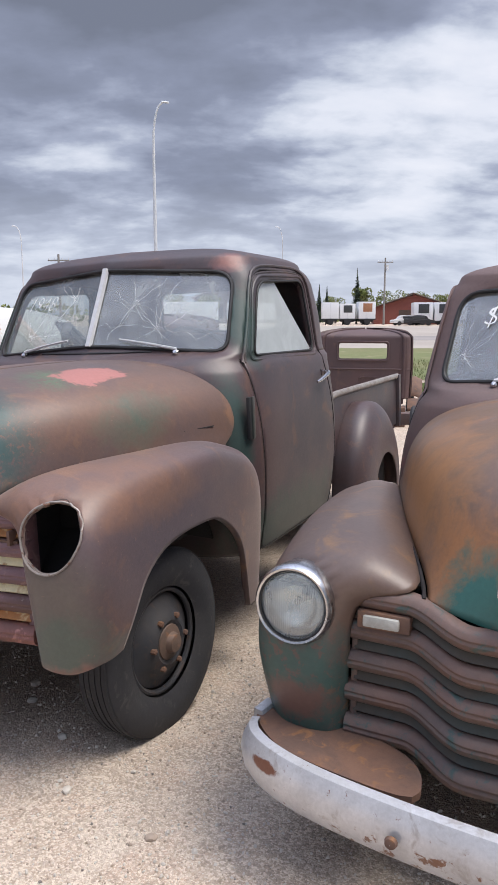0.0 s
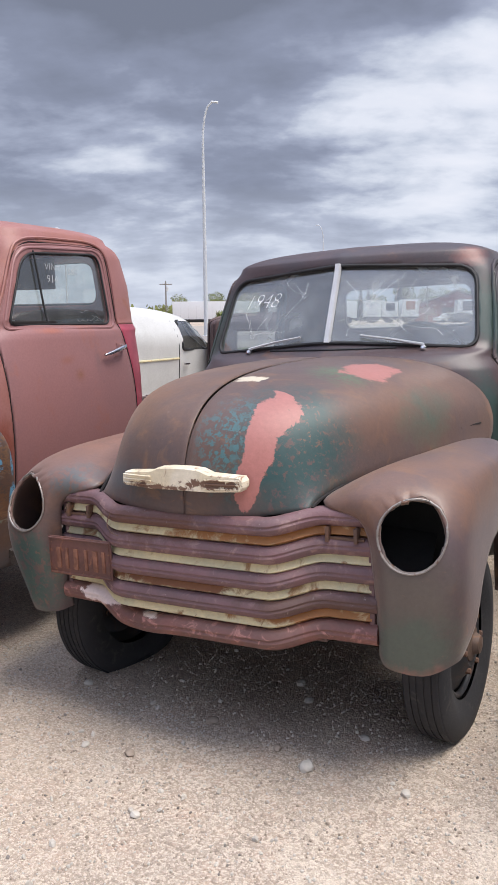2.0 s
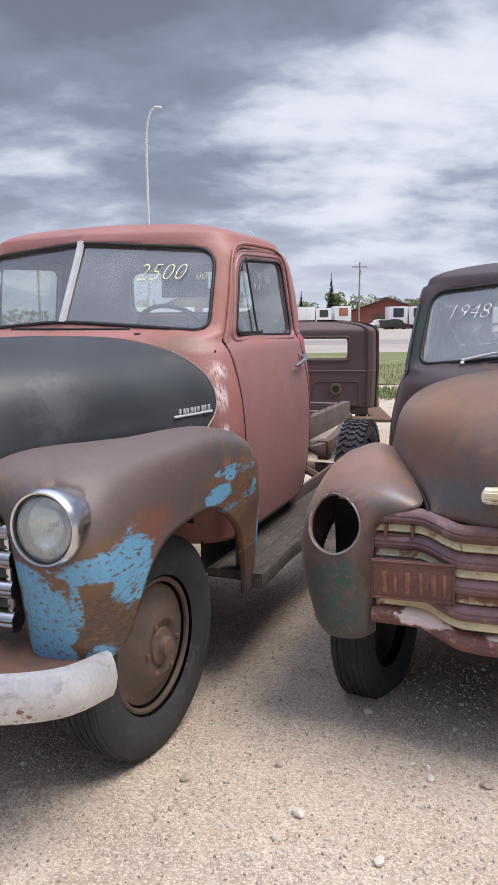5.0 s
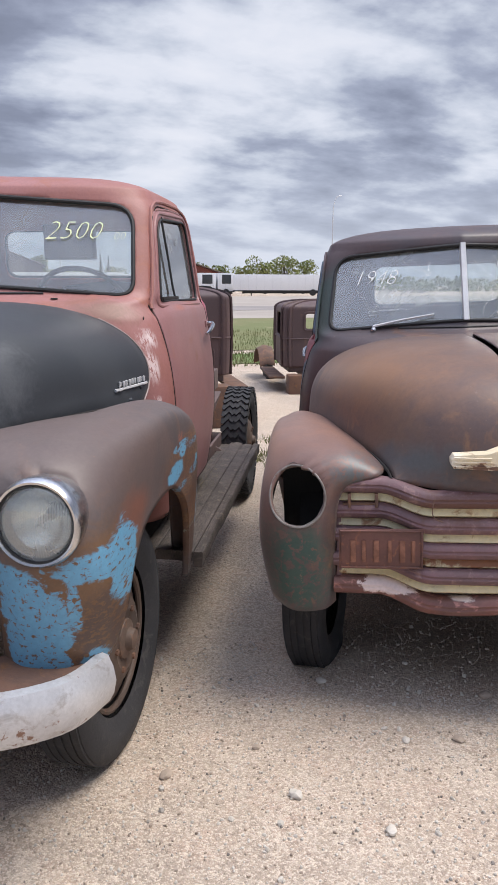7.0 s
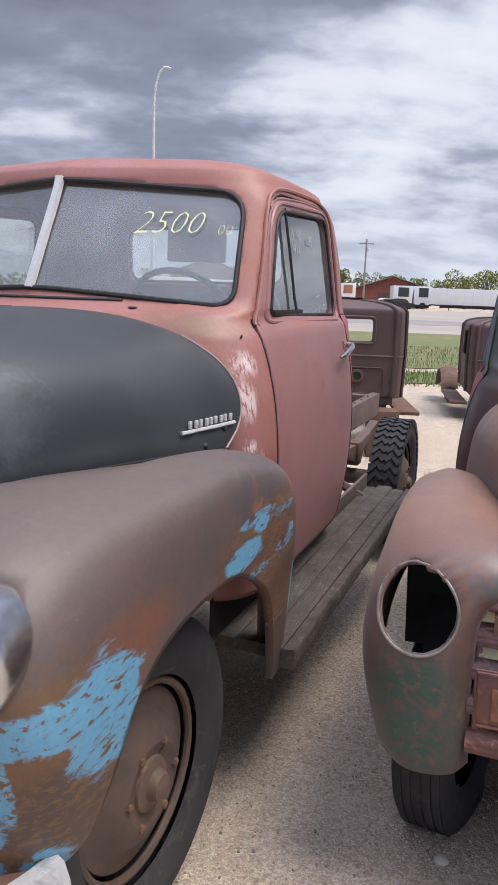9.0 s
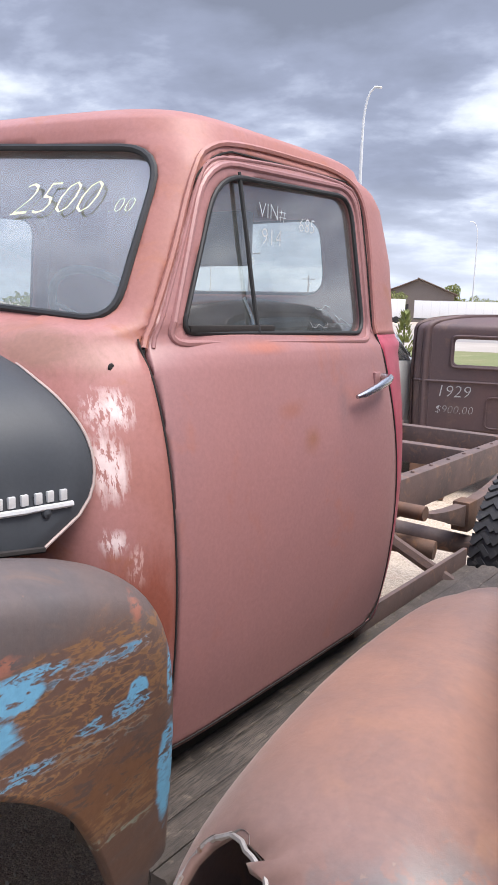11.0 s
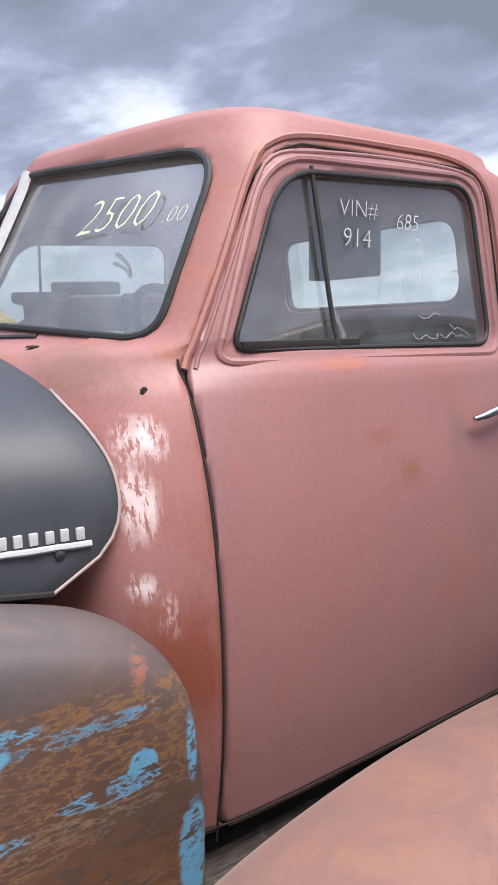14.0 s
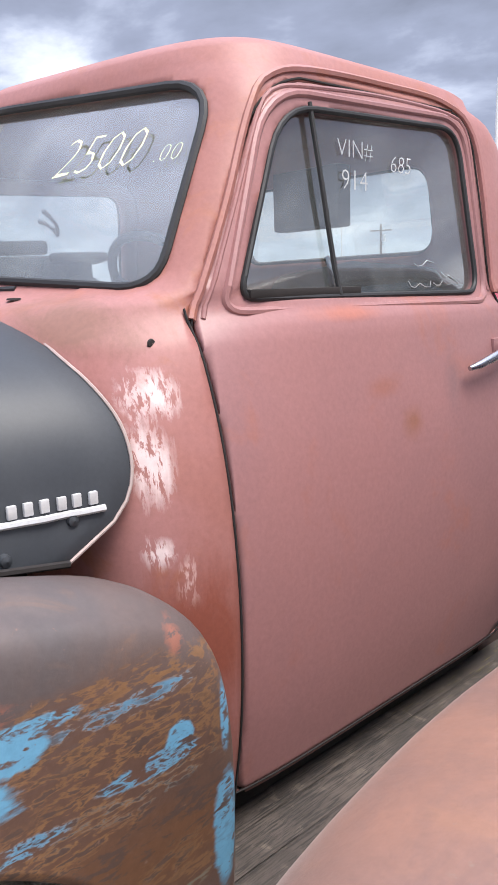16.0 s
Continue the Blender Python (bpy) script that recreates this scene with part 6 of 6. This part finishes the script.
# ---- white panel car behind the red truck ----
def panel_car(m):
    car = thing("panel_car", m, "stained white old panel van with rusty seams", "car")
    w = 0.82
    outline = [(0.0, 0.45), (0.02, 0.95), (0.06, 1.30), (0.20, 1.60), (0.55, 1.72), (1.4, 1.74), (2.0, 1.70), (2.35, 1.60), (2.62, 1.36), (2.78, 1.12), (3.3, 1.08), (3.9, 1.0), (4.15, 0.85), (4.2, 0.5)]
    spine = smooth_line(outline, 120)
    rows = []
    for y, z in spine:
        full = min(1.0, 0.72 + 0.9 * min(y, 4.2 - y))
        k = np.linspace(-1, 1, 49)
        row = []
        for a in k:
            t = abs(a)
            x = np.sign(a) * min(t * 1.5, 1.0) ** 0.8 * w * full * (1.0 if t < 0.66 else 1.0)
            drop = 0 if t < 0.45 else (t - 0.45) / 0.55
            zz = z - (z - 0.42) * drop ** 1.5 - 0.05 * min(1, t / 0.45) ** 3
            x *= 1 + 0.06 * math.sin(min(1, drop) * math.pi)
            row.append((x, y, zz))
        rows.append(row)
    window = rounded([(1.92, 1.22), (2.62, 1.20), (2.34, 1.55), (1.98, 1.56)], 0.06)
    P = cut(np.array(rows), False, [("door_glass_l", [1, 2], lambda c: c[:, 0] > 0.4, window), ("door_glass_r", [1, 2], lambda c: c[:, 0] < -0.4, window)])
    part("body", P["shell"], white_old, car)
    for tag in ("l", "r"):
        part("door_window", P["door_glass_" + tag], glass, car).visible_shadow = False
    near = np.array([p for p in P["shell"][0] if p[0] > 0.3])

    def skin(y, z):
        d = np.hypot(near[:, 1] - y, near[:, 2] - z)
        return near[np.argsort(d)[:6], 0].mean()

    for s in (-1, 1):
        part("window_seal", tube([(s * (skin(y, z) + 0.002), y, z) for y, z in window], 0.018, 6, True), gasket, car)
        part("vent_post", tube([(s * skin(2.36, z), 2.28 + (1.55 - z) * 0.25, z) for z in (1.22, 1.38, 1.54)], 0.012, 6), gasket, car)
        part("belt_moulding", tube([(s * (skin(y, 1.12) + 0.004), y, 1.12) for y in np.linspace(0.15, 1.85, 12)], 0.012, 6), cream_b, car)
        part("door_seam", tube([(s * (skin(1.86, z) + 0.001), 1.86, z) for z in np.linspace(0.5, 1.56, 12)], 0.006, 5), gasket, car)
        rows = []
        for k in np.linspace(-0.2, math.pi + 0.2, 22):
            y, z, yi, zi = 0.85 - 0.46 * math.cos(k), 0.36 + 0.46 * math.sin(k), 0.85 - 0.36 * math.cos(k), 0.34 + 0.36 * math.sin(k)
            rows.append(smooth_line([(0.72, y, z), (0.86, y, z), (0.94, yi * 0.5 + y * 0.5, zi * 0.5 + z * 0.5), (0.95, yi, zi)], 10))
        part("rear_fender", turn_side(grid_mesh(np.array(rows)), s), white_old, car, thick=0.012)
        build_wheel(car, s * 0.76, 0.85, 0.34, 0.34, 0.14, wheel_dark, s)
        build_wheel(car, s * 0.76, 3.45, 0.34, 0.34, 0.14, wheel_dark, s)
        part("door_handle", box(s * 0.90 - 0.01, s * 0.90 + 0.01, 1.92, 2.02, 1.04, 1.06, 0.004), chrome, car)
    return car


panel_car(pose(-3.95, 7.9, -0.04, 0, 0, -30))

# ---- street lamps and poles ----
def street_lamp(x, y, h, reach, label="tall grey galvanised street lamp with curved arm"):
    lamp = thing("street_lamp", pose(x, y, -0.04), label, "street lamp", "street lamps along the road")
    line = smooth_line([(0, 0, 0), (0, 0, h * 0.5), (0, 0, h * 0.80), (reach * 0.06, 0, h * 0.90), (reach * 0.35, 0, h * 0.975), (reach * 0.75, 0, h)], 40)
    part("pole", tube(line, list(np.linspace(0.17 if y < 100 else 0.14, 0.07, 40)), 10), galvanised, lamp)
    part("lamp_head", sweep([(-0.13, 0.0), (-0.08, 0.07), (0.08, 0.07), (0.13, 0.0), (0.06, -0.05), (-0.06, -0.05)], [(reach * 0.70, 0, h), (reach * 0.70 + math.copysign(0.25, reach), 0, h - 0.01), (reach * 0.70 + math.copysign(0.50, reach), 0, h - 0.05)], (0, 0, 1)), galvanised, lamp)
    part("base_plate", box(-0.25, 0.25, -0.25, 0.25, 0.0, 0.06, 0.01), galvanised, lamp)


street_lamp(-6.75, 56.5, 16.3, 0.9)
street_lamp(6.0, 140, 17.0, -1.2)
street_lamp(-39.0, 134, 16.5, -1.4)
street_lamp(-62.0, 54.0, 16.3, -0.9)
street_lamp(52.5, 129, 17.0, 1.5)


pole_wood = plain("silvered_pole_wood", (0.30, 0.28, 0.26), 0.9)


def utility_pole(x, y, h, label):
    pole = thing("utility_pole", pose(x, y, -0.04), label, "utility pole", "utility poles")
    part("post", tube([(0, 0, 0), (0, 0, h)], [0.17, 0.12], 10), pole_wood, pole)
    part("crossarm", box(-1.2, 1.2, -0.06, 0.06, h - 0.75, h - 0.6, 0.01), pole_wood, pole)
    for k in (-1.1, -0.4, 0.4, 1.1):
        part("insulator", tube([(k, 0, h - 0.6), (k, 0, h - 0.4)], 0.05, 8), galvanised, pole)
    part("transformer", tube([(0.3, 0, h - 1.9), (0.3, 0, h - 1.1)], 0.22, 12), galvanised, pole)


utility_pole(-21.5, 88, 8.3, "grey wooden utility pole with crossarm")
utility_pole(21.0, 120, 10.2, "thin wooden utility pole by the yard")
utility_pole(-24, 150, 8, "distant wooden utility pole with crossarm")


# ---- yard across the road ----
def trailer(x, y, length, h0, h1, depth, turn, label, kind_name="semi_trailer", end=None):
    t = thing(kind_name, pose(x, y, -0.04, 0, 0, turn), label, "trailer", "parked white trailers")
    part("box_body", box(0, length, 0, depth, h0, h1, 0.04), white_box, t)
    part("lower_rail", box(-0.02, length + 0.02, -0.03, 0.0, h0 - 0.12, h0 + 0.06, 0.01), dark_steel, t)
    for k in np.arange(1.2, length - 0.3, 1.22):
        part("panel_seam", box(k - 0.012, k + 0.012, -0.008, 0.004, h0 + 0.1, h1 - 0.1, 0.0), seam_grey, t)
    part("undercarriage", box(length * 0.1, length * 0.9, 0.3, depth - 0.3, h0 - 0.4, h0 - 0.1, 0.02), dark_steel, t)
    for k in (0.80, 0.91) if length > 8 else (0.5,):
        part("wheel", moved(lathe([(-0.25, 0.01), (-0.25, 0.48), (0.1, 0.5), (0.1, 0.01)], 20, "y"), Matrix.Translation((length * k, 0.12, 0.5))), rubber, t)
        part("wheel", moved(lathe([(-0.25, 0.01), (-0.25, 0.48), (0.1, 0.5), (0.1, 0.01)], 20, "y"), Matrix.Translation((length * k, depth - 0.12, 0.5))), rubber, t)
    part("landing_leg", box(length * 0.18, length * 0.18 + 0.15, 0.2, 0.35, 0.0, h0, 0.01), dark_steel, t)
    if end:
        part("window_panel", box(length * 0.25, length * 0.80, -0.03, 0.0, h0 + (h1 - h0) * 0.42, h1 - 0.25, 0.01), end, t)
    return t


dark_steel = plain("dark_chassis_steel", (0.035, 0.035, 0.038), 0.8)
seam_grey = plain("pale_grey_seam", (0.62, 0.64, 0.66), 0.6)
window_dark = plain("dark_window", (0.05, 0.055, 0.06), 0.3)
plywood = plain("orange_plywood", (0.42, 0.20, 0.11), 0.8)
trailer(-3.4, 117, 13.4, 0.75, 3.35, 2.5, -1, "long white box trailer parked in the yard")
trailer(-18.0, 117, 13.3, 0.75, 3.5, 2.5, 1, "long white box trailer parked in the yard")
trailer(29.6, 113.5, 15.2, 0.75, 3.15, 2.5, -20, "long white box trailer parked beside the road")
trailer(11.2, 117.5, 2.5, 0.9, 3.4, 5.0, -3, "short white box trailer seen end on", "box_trailer")
trailer(13.8, 117.3, 2.4, 0.9, 3.2, 5.0, -3, "short white trailer with a dark window", "box_trailer", window_dark)
trailer(16.7, 117, 2.5, 0.9, 3.5, 5.0, -3, "short white trailer with a boarded orange window", "box_trailer", plywood)
trailer(25.1, 117.5, 2.9, 0.6, 3.4, 6.0, -8, "white site cabin with a dark window", "site_cabin", window_dark)
trailer(28.2, 117.0, 2.6, 0.6, 3.4, 6.0, -8, "white site cabin with a dark window", "site_cabin", window_dark)

barn_red = plain("faded_red_barn_boards", (0.30, 0.10, 0.075), 0.85)
barn_grey = plain("weathered_grey_barn_boards", (0.21, 0.18, 0.165), 0.9)
roof_brown = plain("brown_roof_sheet", (0.135, 0.095, 0.075), 0.8)


def barn(x, y, w, depth, eave, ridge, turn, wall, label, bands=()):
    b = thing("barn", pose(x, y, -0.04, 0, 0, turn), label, "building")
    v = [(0, 0, 0), (w, 0, 0), (w, 0, eave), (w / 2, 0, ridge), (0, 0, eave), (0, depth, 0), (w, depth, 0), (w, depth, eave), (w / 2, depth, ridge), (0, depth, eave)]
    part("wall", (v, [(0, 1, 2, 3, 4), (9, 8, 7, 6, 5), (0, 4, 9, 5), (2, 1, 6, 7)]), wall, b, smooth=False)
    for k in np.arange(0.4, w, 0.6):
        top = eave + (ridge - eave) * (1 - abs(k - w / 2) / (w / 2)) - 0.1
        part("board_batten", box(k - 0.03, k + 0.03, -0.03, 0.0, 0.0, top, 0.0), wall, b)
    for s in (0, 1):
        x0, x1 = (-0.5, w / 2) if not s else (w + 0.5, w / 2)
        z0 = eave - (ridge - eave) * 0.5 / (w / 2)
        rv = [(x0, -0.5, z0), (x1, -0.5, ridge), (x1, depth + 0.5, ridge), (x0, depth + 0.5, z0)]
        part("roof", (rv, [(0, 1, 2, 3)]), roof_brown, b, smooth=False, thick=0.25)
    for x0, x1, z0, z1, m in bands:
        part("door", box(x0, x1, -0.06, 0.0, z0, z1, 0.0), m, b)


barn(20.6, 127, 12.2, 14, 2.9, 4.9, -8, barn_red, "low red barn with a brown gable roof", [(4, 6.5, 0, 2.3, roof_brown)])
barn(-9.6, 136, 12.4, 10, 4.7, 7.2, 0, barn_grey, "grey weathered timber barn with a gable roof", [(3, 5, 0, 3, dark_steel)])

# parked cars, far off in the yard
def far_car(x, y, turn, paint, label):
    c = thing("parked_car", pose(x, y, -0.04, 0, 0, turn), label, "car", "cars parked far off")
    prof = smooth_line([(0, 0.35), (0.02, 0.75), (0.8, 0.92), (1.35, 1.4), (2.9, 1.45), (3.7, 1.0), (4.35, 0.9), (4.4, 0.35)], 50)
    rows = np.array([[(yy, w * (0.86 if z > 0.95 else 1.0), z) for yy, z in prof] for w in np.linspace(-0.85, 0.85, 9)])
    part("body", grid_mesh(rows), paint, c)
    for s in (-1, 1):
        side = [(yy, s * 0.85 * (0.86 if z > 0.95 else 1.0), z) for yy, z in prof]
        part("side_panel", (side, [tuple(range(len(side)))]), paint, c, smooth=False)
        part("side_window", box(1.4, 3.2, s * 0.745 - 0.02, s * 0.745 + 0.02, 1.0, 1.34, 0.02), window_dark, c)
        for k in (0.85, 3.5):
            part("wheel", moved(lathe([(-0.1, 0.01), (-0.1, 0.31), (0.1, 0.32), (0.1, 0.01)], 18, "y"), Matrix.Translation((k, s * 0.8, 0.32))), rubber, c)


far_car(21.0, 113, 10, plain("white_car_paint", (0.7, 0.7, 0.7), 0.3), "white parked car beside the barn")
far_car(27, 112, 170, dark_steel, "dark parked pickup in the yard")
far_car(-13.6, 29.5, 178, plain("silver_car_paint", (0.55, 0.57, 0.6), 0.3, 0.3), "silver parked car beyond the white van")


# ---- trees ----
leaf_green = worn("spring_leaves", (0.165, 0.205, 0.055), (0.22, 0.235, 0.08), None, 0.5, 0.7, fine=8)
leaf_dark = worn("dark_spruce_needles", (0.022, 0.042, 0.024), (0.035, 0.055, 0.03), None, 0.6, 0.8, fine=8)
bark = plain("grey_brown_bark", (0.12, 0.10, 0.08), 0.9)


def leaf_cloud(rng, centre, radii, count, size):
    verts, faces = [], []
    for _ in range(count):
        d = Vector((rng.gauss(0, 1), rng.gauss(0, 1), rng.gauss(0, 1))).normalized() * rng.uniform(0.45, 1.0) ** 0.5
        c = Vector(centre) + Vector((d.x * radii[0], d.y * radii[1], d.z * radii[2]))
        t = Euler((rng.uniform(0, 6), rng.uniform(0, 6), rng.uniform(0, 6))).to_matrix()
        s = size * rng.uniform(0.6, 1.3)
        b = len(verts)
        for q in ((-0.5, -0.12, 0), (0.0, -0.32, 0.05), (0.5, 0, 0), (0.0, 0.32, 0.05), (-0.5, 0.12, 0)):
            verts.append(tuple(c + t @ (Vector(q) * s)))
        faces.append(tuple(range(b, b + 5)))
    return verts, faces


def tree(x, y, h, spread, seed, label="round spring-green broadleaf tree"):
    rng = random.Random(seed)
    t = thing("tree", pose(x, y, -0.04), label, "tree", "trees along the skyline")
    trunk = [tube(smooth_line([(0, 0, 0), (0.1 * spread * 0.2, 0, h * 0.3), (0, 0, h * 0.75)], 8), list(np.linspace(0.045 * h, 0.01 * h, 8)), 7)]
    clumps = []
    for k in range(9):
        a, r = rng.uniform(0, 6.28), spread * rng.uniform(0.25, 0.75)
        c = (r * math.cos(a), r * math.sin(a), h * rng.uniform(0.42, 0.86))
        trunk.append(tube([(0, 0, h * 0.28), (c[0] * 0.5, c[1] * 0.5, c[2] * 0.8), c], [0.016 * h, 0.011 * h, 0.004 * h], 6))
        clumps.append(leaf_cloud(rng, c, (spread * 0.42, spread * 0.42, h * 0.16), 150, h * 0.05))
    part("trunk", join(*trunk), bark, t)
    part("crown", join(*clumps), leaf_green, t, smooth=False)


def spruce(x, y, h, seed):
    rng = random.Random(seed)
    t = thing("spruce", pose(x, y, -0.04), "tall dark pointed spruce tree", "tree", "spruce trees behind the yard")
    part("trunk", tube([(0, 0, 0), (0, 0, h)], [0.02 * h, 0.003 * h], 7), bark, t)
    verts, faces = [], []
    for k in range(620):
        z = h * (1 - rng.random() ** 0.65 * 0.93)
        r = (h - z) * 0.19 * rng.uniform(0.5, 1.1)
        a = rng.uniform(0, 6.28)
        b = len(verts)
        tip = Vector((math.cos(a) * r, math.sin(a) * r, z - 0.25 * r))
        side = Vector((-math.sin(a), math.cos(a), 0)) * (0.10 + 0.12 * r)
        verts += [(0, 0, z + 0.1), tuple(tip * 0.75 + side + Vector((0, 0, z * 0.25))), tuple(tip), tuple(tip * 0.75 - side + Vector((0, 0, z * 0.25)))]
        faces.append((b, b + 1, b + 2, b + 3))
    part("crown", (verts, faces), leaf_dark, t, smooth=False)


spruce(18.0, 129, 9.2, 1)
spruce(11.9, 131, 6.6, 2)
spruce(13.2, 131, 6.3, 3)
for k, (x, y, h, s) in enumerate([(1.2, 148, 7.5, 3.4), (-14, 142, 5.6, 3.6), (-21, 140, 5.2, 3.4), (23, 143, 6.2, 2.4), (27, 143, 6.0, 2.6), (31, 143, 5.8, 2.8), (35, 141, 5.4, 2.6), (20.5, 140, 6.4, 1.8),
                                  (41, 132, 6.6, 3.6), (45, 133, 6.8, 3.4), (49, 134, 6.2, 3.4), (-10, 130, 4.4, 2.4), (-6.6, 126, 5.0, 2.2), (8, 146, 5.2, 2.4), (4.5, 150, 5.0, 2.5), (39, 139, 5.2, 2.4), (15.5, 138, 4.8, 2.2), (11, 140, 4.6, 2.0)]):
    tree(x, y, h, s, 20 + k)

# low woods on the far skyline
rng = random.Random(5)
verts, faces = [], []
for k in range(240):
    x = rng.uniform(-170, 190)
    v, f = leaf_cloud(rng, (x, rng.uniform(165, 200), 1.4), (4.5, 3.0, rng.uniform(1.4, 2.9)), 42, 1.1)
    faces += [tuple(i + len(verts) for i in q) for q in f]
    verts += v
tagged(part("far_woods", (verts, faces), leaf_green, smooth=False), "low green woods along the far skyline", "woods", kind="stuff")

# flat trailer with a quad bike, seen through the red truck's windows
deck = thing("flat_trailer", pose(-7.41, 9.35, -0.04, 0, 0, 40), "low flat trailer with a dark steel deck", "trailer")
part("deck", box(-1.3, 1.3, -1.0, 1.0, 1.16, 1.26, 0.01), dark_steel, deck)
for s in (-1, 1):
    part("wheel", moved(lathe([(-0.1, 0.01), (-0.1, 0.33), (0.1, 0.34), (0.1, 0.01)], 20, "y"), Matrix.Translation((0, s * 1.1, 0.34))), rubber, deck)
for x in (-1.1, 1.1):
    part("deck_support", box(x - 0.06, x + 0.06, -0.9, 0.9, 0.30, 1.16, 0.01), dark_steel, deck)
quad = thing("quad_bike", pose(-7.31, 9.30, 1.22, 0, 0, 40), "black quad bike on the flat trailer", "quad bike")
part("body", join(box(-0.75, 0.75, -0.22, 0.22, 0.40, 0.78, 0.08), box(-0.85, -0.25, -0.42, 0.42, 0.70, 0.82, 0.05), box(0.30, 0.9, -0.42, 0.42, 0.70, 0.80, 0.05)), dark_steel, quad)
part("seat", box(-0.45, 0.30, -0.17, 0.17, 0.80, 0.94, 0.05), gasket, quad)
part("handlebar", tube(smooth_line([(0.32, -0.42, 1.16), (0.40, -0.25, 1.08), (0.42, 0, 1.0), (0.40, 0.25, 1.08), (0.32, 0.42, 1.16)], 20), 0.02, 8), dark_steel, quad)
for y in (-0.42, 0.42):
    part("grip", tube([(0.32, y, 1.16), (0.27, y * 1.25, 1.19)], 0.026, 8), gasket, quad)
    for x in (-0.6, 0.6):
        part("wheel", moved(lathe([(-0.12, 0.12), (-0.12, 0.27), (0.12, 0.28), (0.12, 0.12)], 22, "y"), Matrix.Translation((x, y * 1.05, 0.29))), rubber, quad)
yellow = thing("small_loader", pose(-8.42, 8.62, -0.04, 0, 0, 33), "yellow compact machine with grey engine cover beside the trailer", "machine")
yellow_paint = plain("yellow_machine_paint", (0.62, 0.40, 0.04), 0.4)
side_line = rounded([(-0.62, 0.75), (1.25, 0.75), (1.22, 1.18), (0.70, 1.58), (0.22, 1.90), (0.06, 2.16), (-0.12, 2.20), (-0.60, 2.16)], [0.05, 0.08, 0.15, 0.2, 0.15, 0.06, 0.05, 0.06])
v, f = grid_mesh(np.array([[(x * k - 0.02, y, 1.4 + (z - 1.4) * k) for x, z in side_line] for y, k in ((-0.36, 0.90), (-0.40, 0.94), (-0.40, 0.94), (-0.34, 1.0), (0.34, 1.0), (0.40, 0.94))]), True)
n = len(side_line)
part("hood", (v, list(f) + [tuple(range(n)), tuple(range(5 * n, 6 * n))[::-1]]), yellow_paint, yellow, sharp=50)
part("engine_cover", box(-0.60, -0.16, -0.46, -0.36, 1.05, 1.78, 0.05), trim_grey, yellow, "scuffed grey plastic engine cover")
part("side_seam", tube([(0.24, -0.385, 1.86), (0.34, -0.385, 1.60), (0.42, -0.385, 1.35)], 0.012, 6), gasket, yellow)
part("handlebar", tube(smooth_line([(-0.62, -0.42, 1.85), (-0.50, -0.44, 2.02), (-0.46, -0.44, 2.25), (-0.40, -0.44, 2.34)], 14), 0.030, 8), gasket, yellow)
part("grip", tube([(-0.47, -0.44, 2.29), (-0.36, -0.44, 2.38)], 0.045, 10), gasket, yellow)
for s_ in (-1, 1):
    part("wheel", moved(lathe([(-0.14, 0.12), (-0.14, 0.42), (0.14, 0.42), (0.14, 0.12)], 22, "y"), Matrix.Translation((0.35, s_ * 0.36, 0.30))), rubber, yellow)
    part("support_skid", box(-0.55, 0.9, s_ * 0.30 - 0.06, s_ * 0.30 + 0.06, 0.0, 0.80, 0.02), dark_steel, yellow)

# bush of young conifer shoots beside the cab shell
bush = thing("young_conifer", pose(-2.15, 13.6, -0.04), "bright green young conifer on the grass edge", "bush")
part("stem", tube([(0, 0, 0), (0, 0, 1.5)], [0.03, 0.006], 6), bark, bush)
rng = random.Random(8)
verts, faces = [], []
for k in range(420):
    z = 1.62 * rng.random() ** 0.8
    a, r = rng.uniform(0, 6.28), (1.65 - z) * 0.30 * rng.uniform(0.3, 1.0) + 0.02
    c = Vector((math.cos(a) * r, math.sin(a) * r, z))
    up = Vector((math.cos(a) * 0.06, math.sin(a) * 0.06, 0.09))
    side = Vector((-math.sin(a), math.cos(a), 0)) * 0.022
    b = len(verts)
    verts += [tuple(c - side), tuple(c + side), tuple(c + up)]
    faces.append((b, b + 1, b + 2))
part("needles", (verts, faces), leaf_green, bush, smooth=False)

# grass blades on the verge and tufts in the lot
verts, faces = [], []
for k in range(15000):
    x = rng.uniform(-7, 8)
    y = rng.uniform(15.4, 18.2) if rng.random() < 0.6 else rng.uniform(19, 27)
    h = rng.uniform(0.04, 0.13)
    a = rng.uniform(0, 6.28)
    b = len(verts)
    verts += [(x - 0.008 * math.cos(a), y - 0.008 * math.sin(a), -0.03), (x + 0.008 * math.cos(a), y + 0.008 * math.sin(a), -0.03), (x + rng.uniform(-0.04, 0.04), y + rng.uniform(-0.04, 0.04), h)]
    faces.append((b, b + 1, b + 2))
for x0, y0 in ((-0.85, 7.2), (-0.70, 7.4), (-0.78, 6.9), (-0.45, 8.0)):
    for k in range(60):
        x, y, a = x0 + rng.gauss(0, 0.05), y0 + rng.gauss(0, 0.05), rng.uniform(0, 6.28)
        b = len(verts)
        verts += [(x - 0.004, y, -0.05), (x + 0.004, y, -0.05), (x + rng.uniform(-0.05, 0.05), y + rng.uniform(-0.05, 0.05), rng.uniform(0.02, 0.07))]
        faces.append((b, b + 1, b + 2))
tagged(part("grass_blades", (verts, faces), grass_green, smooth=False), "short green grass blades at the edge of the gravel", "grass", kind="stuff")
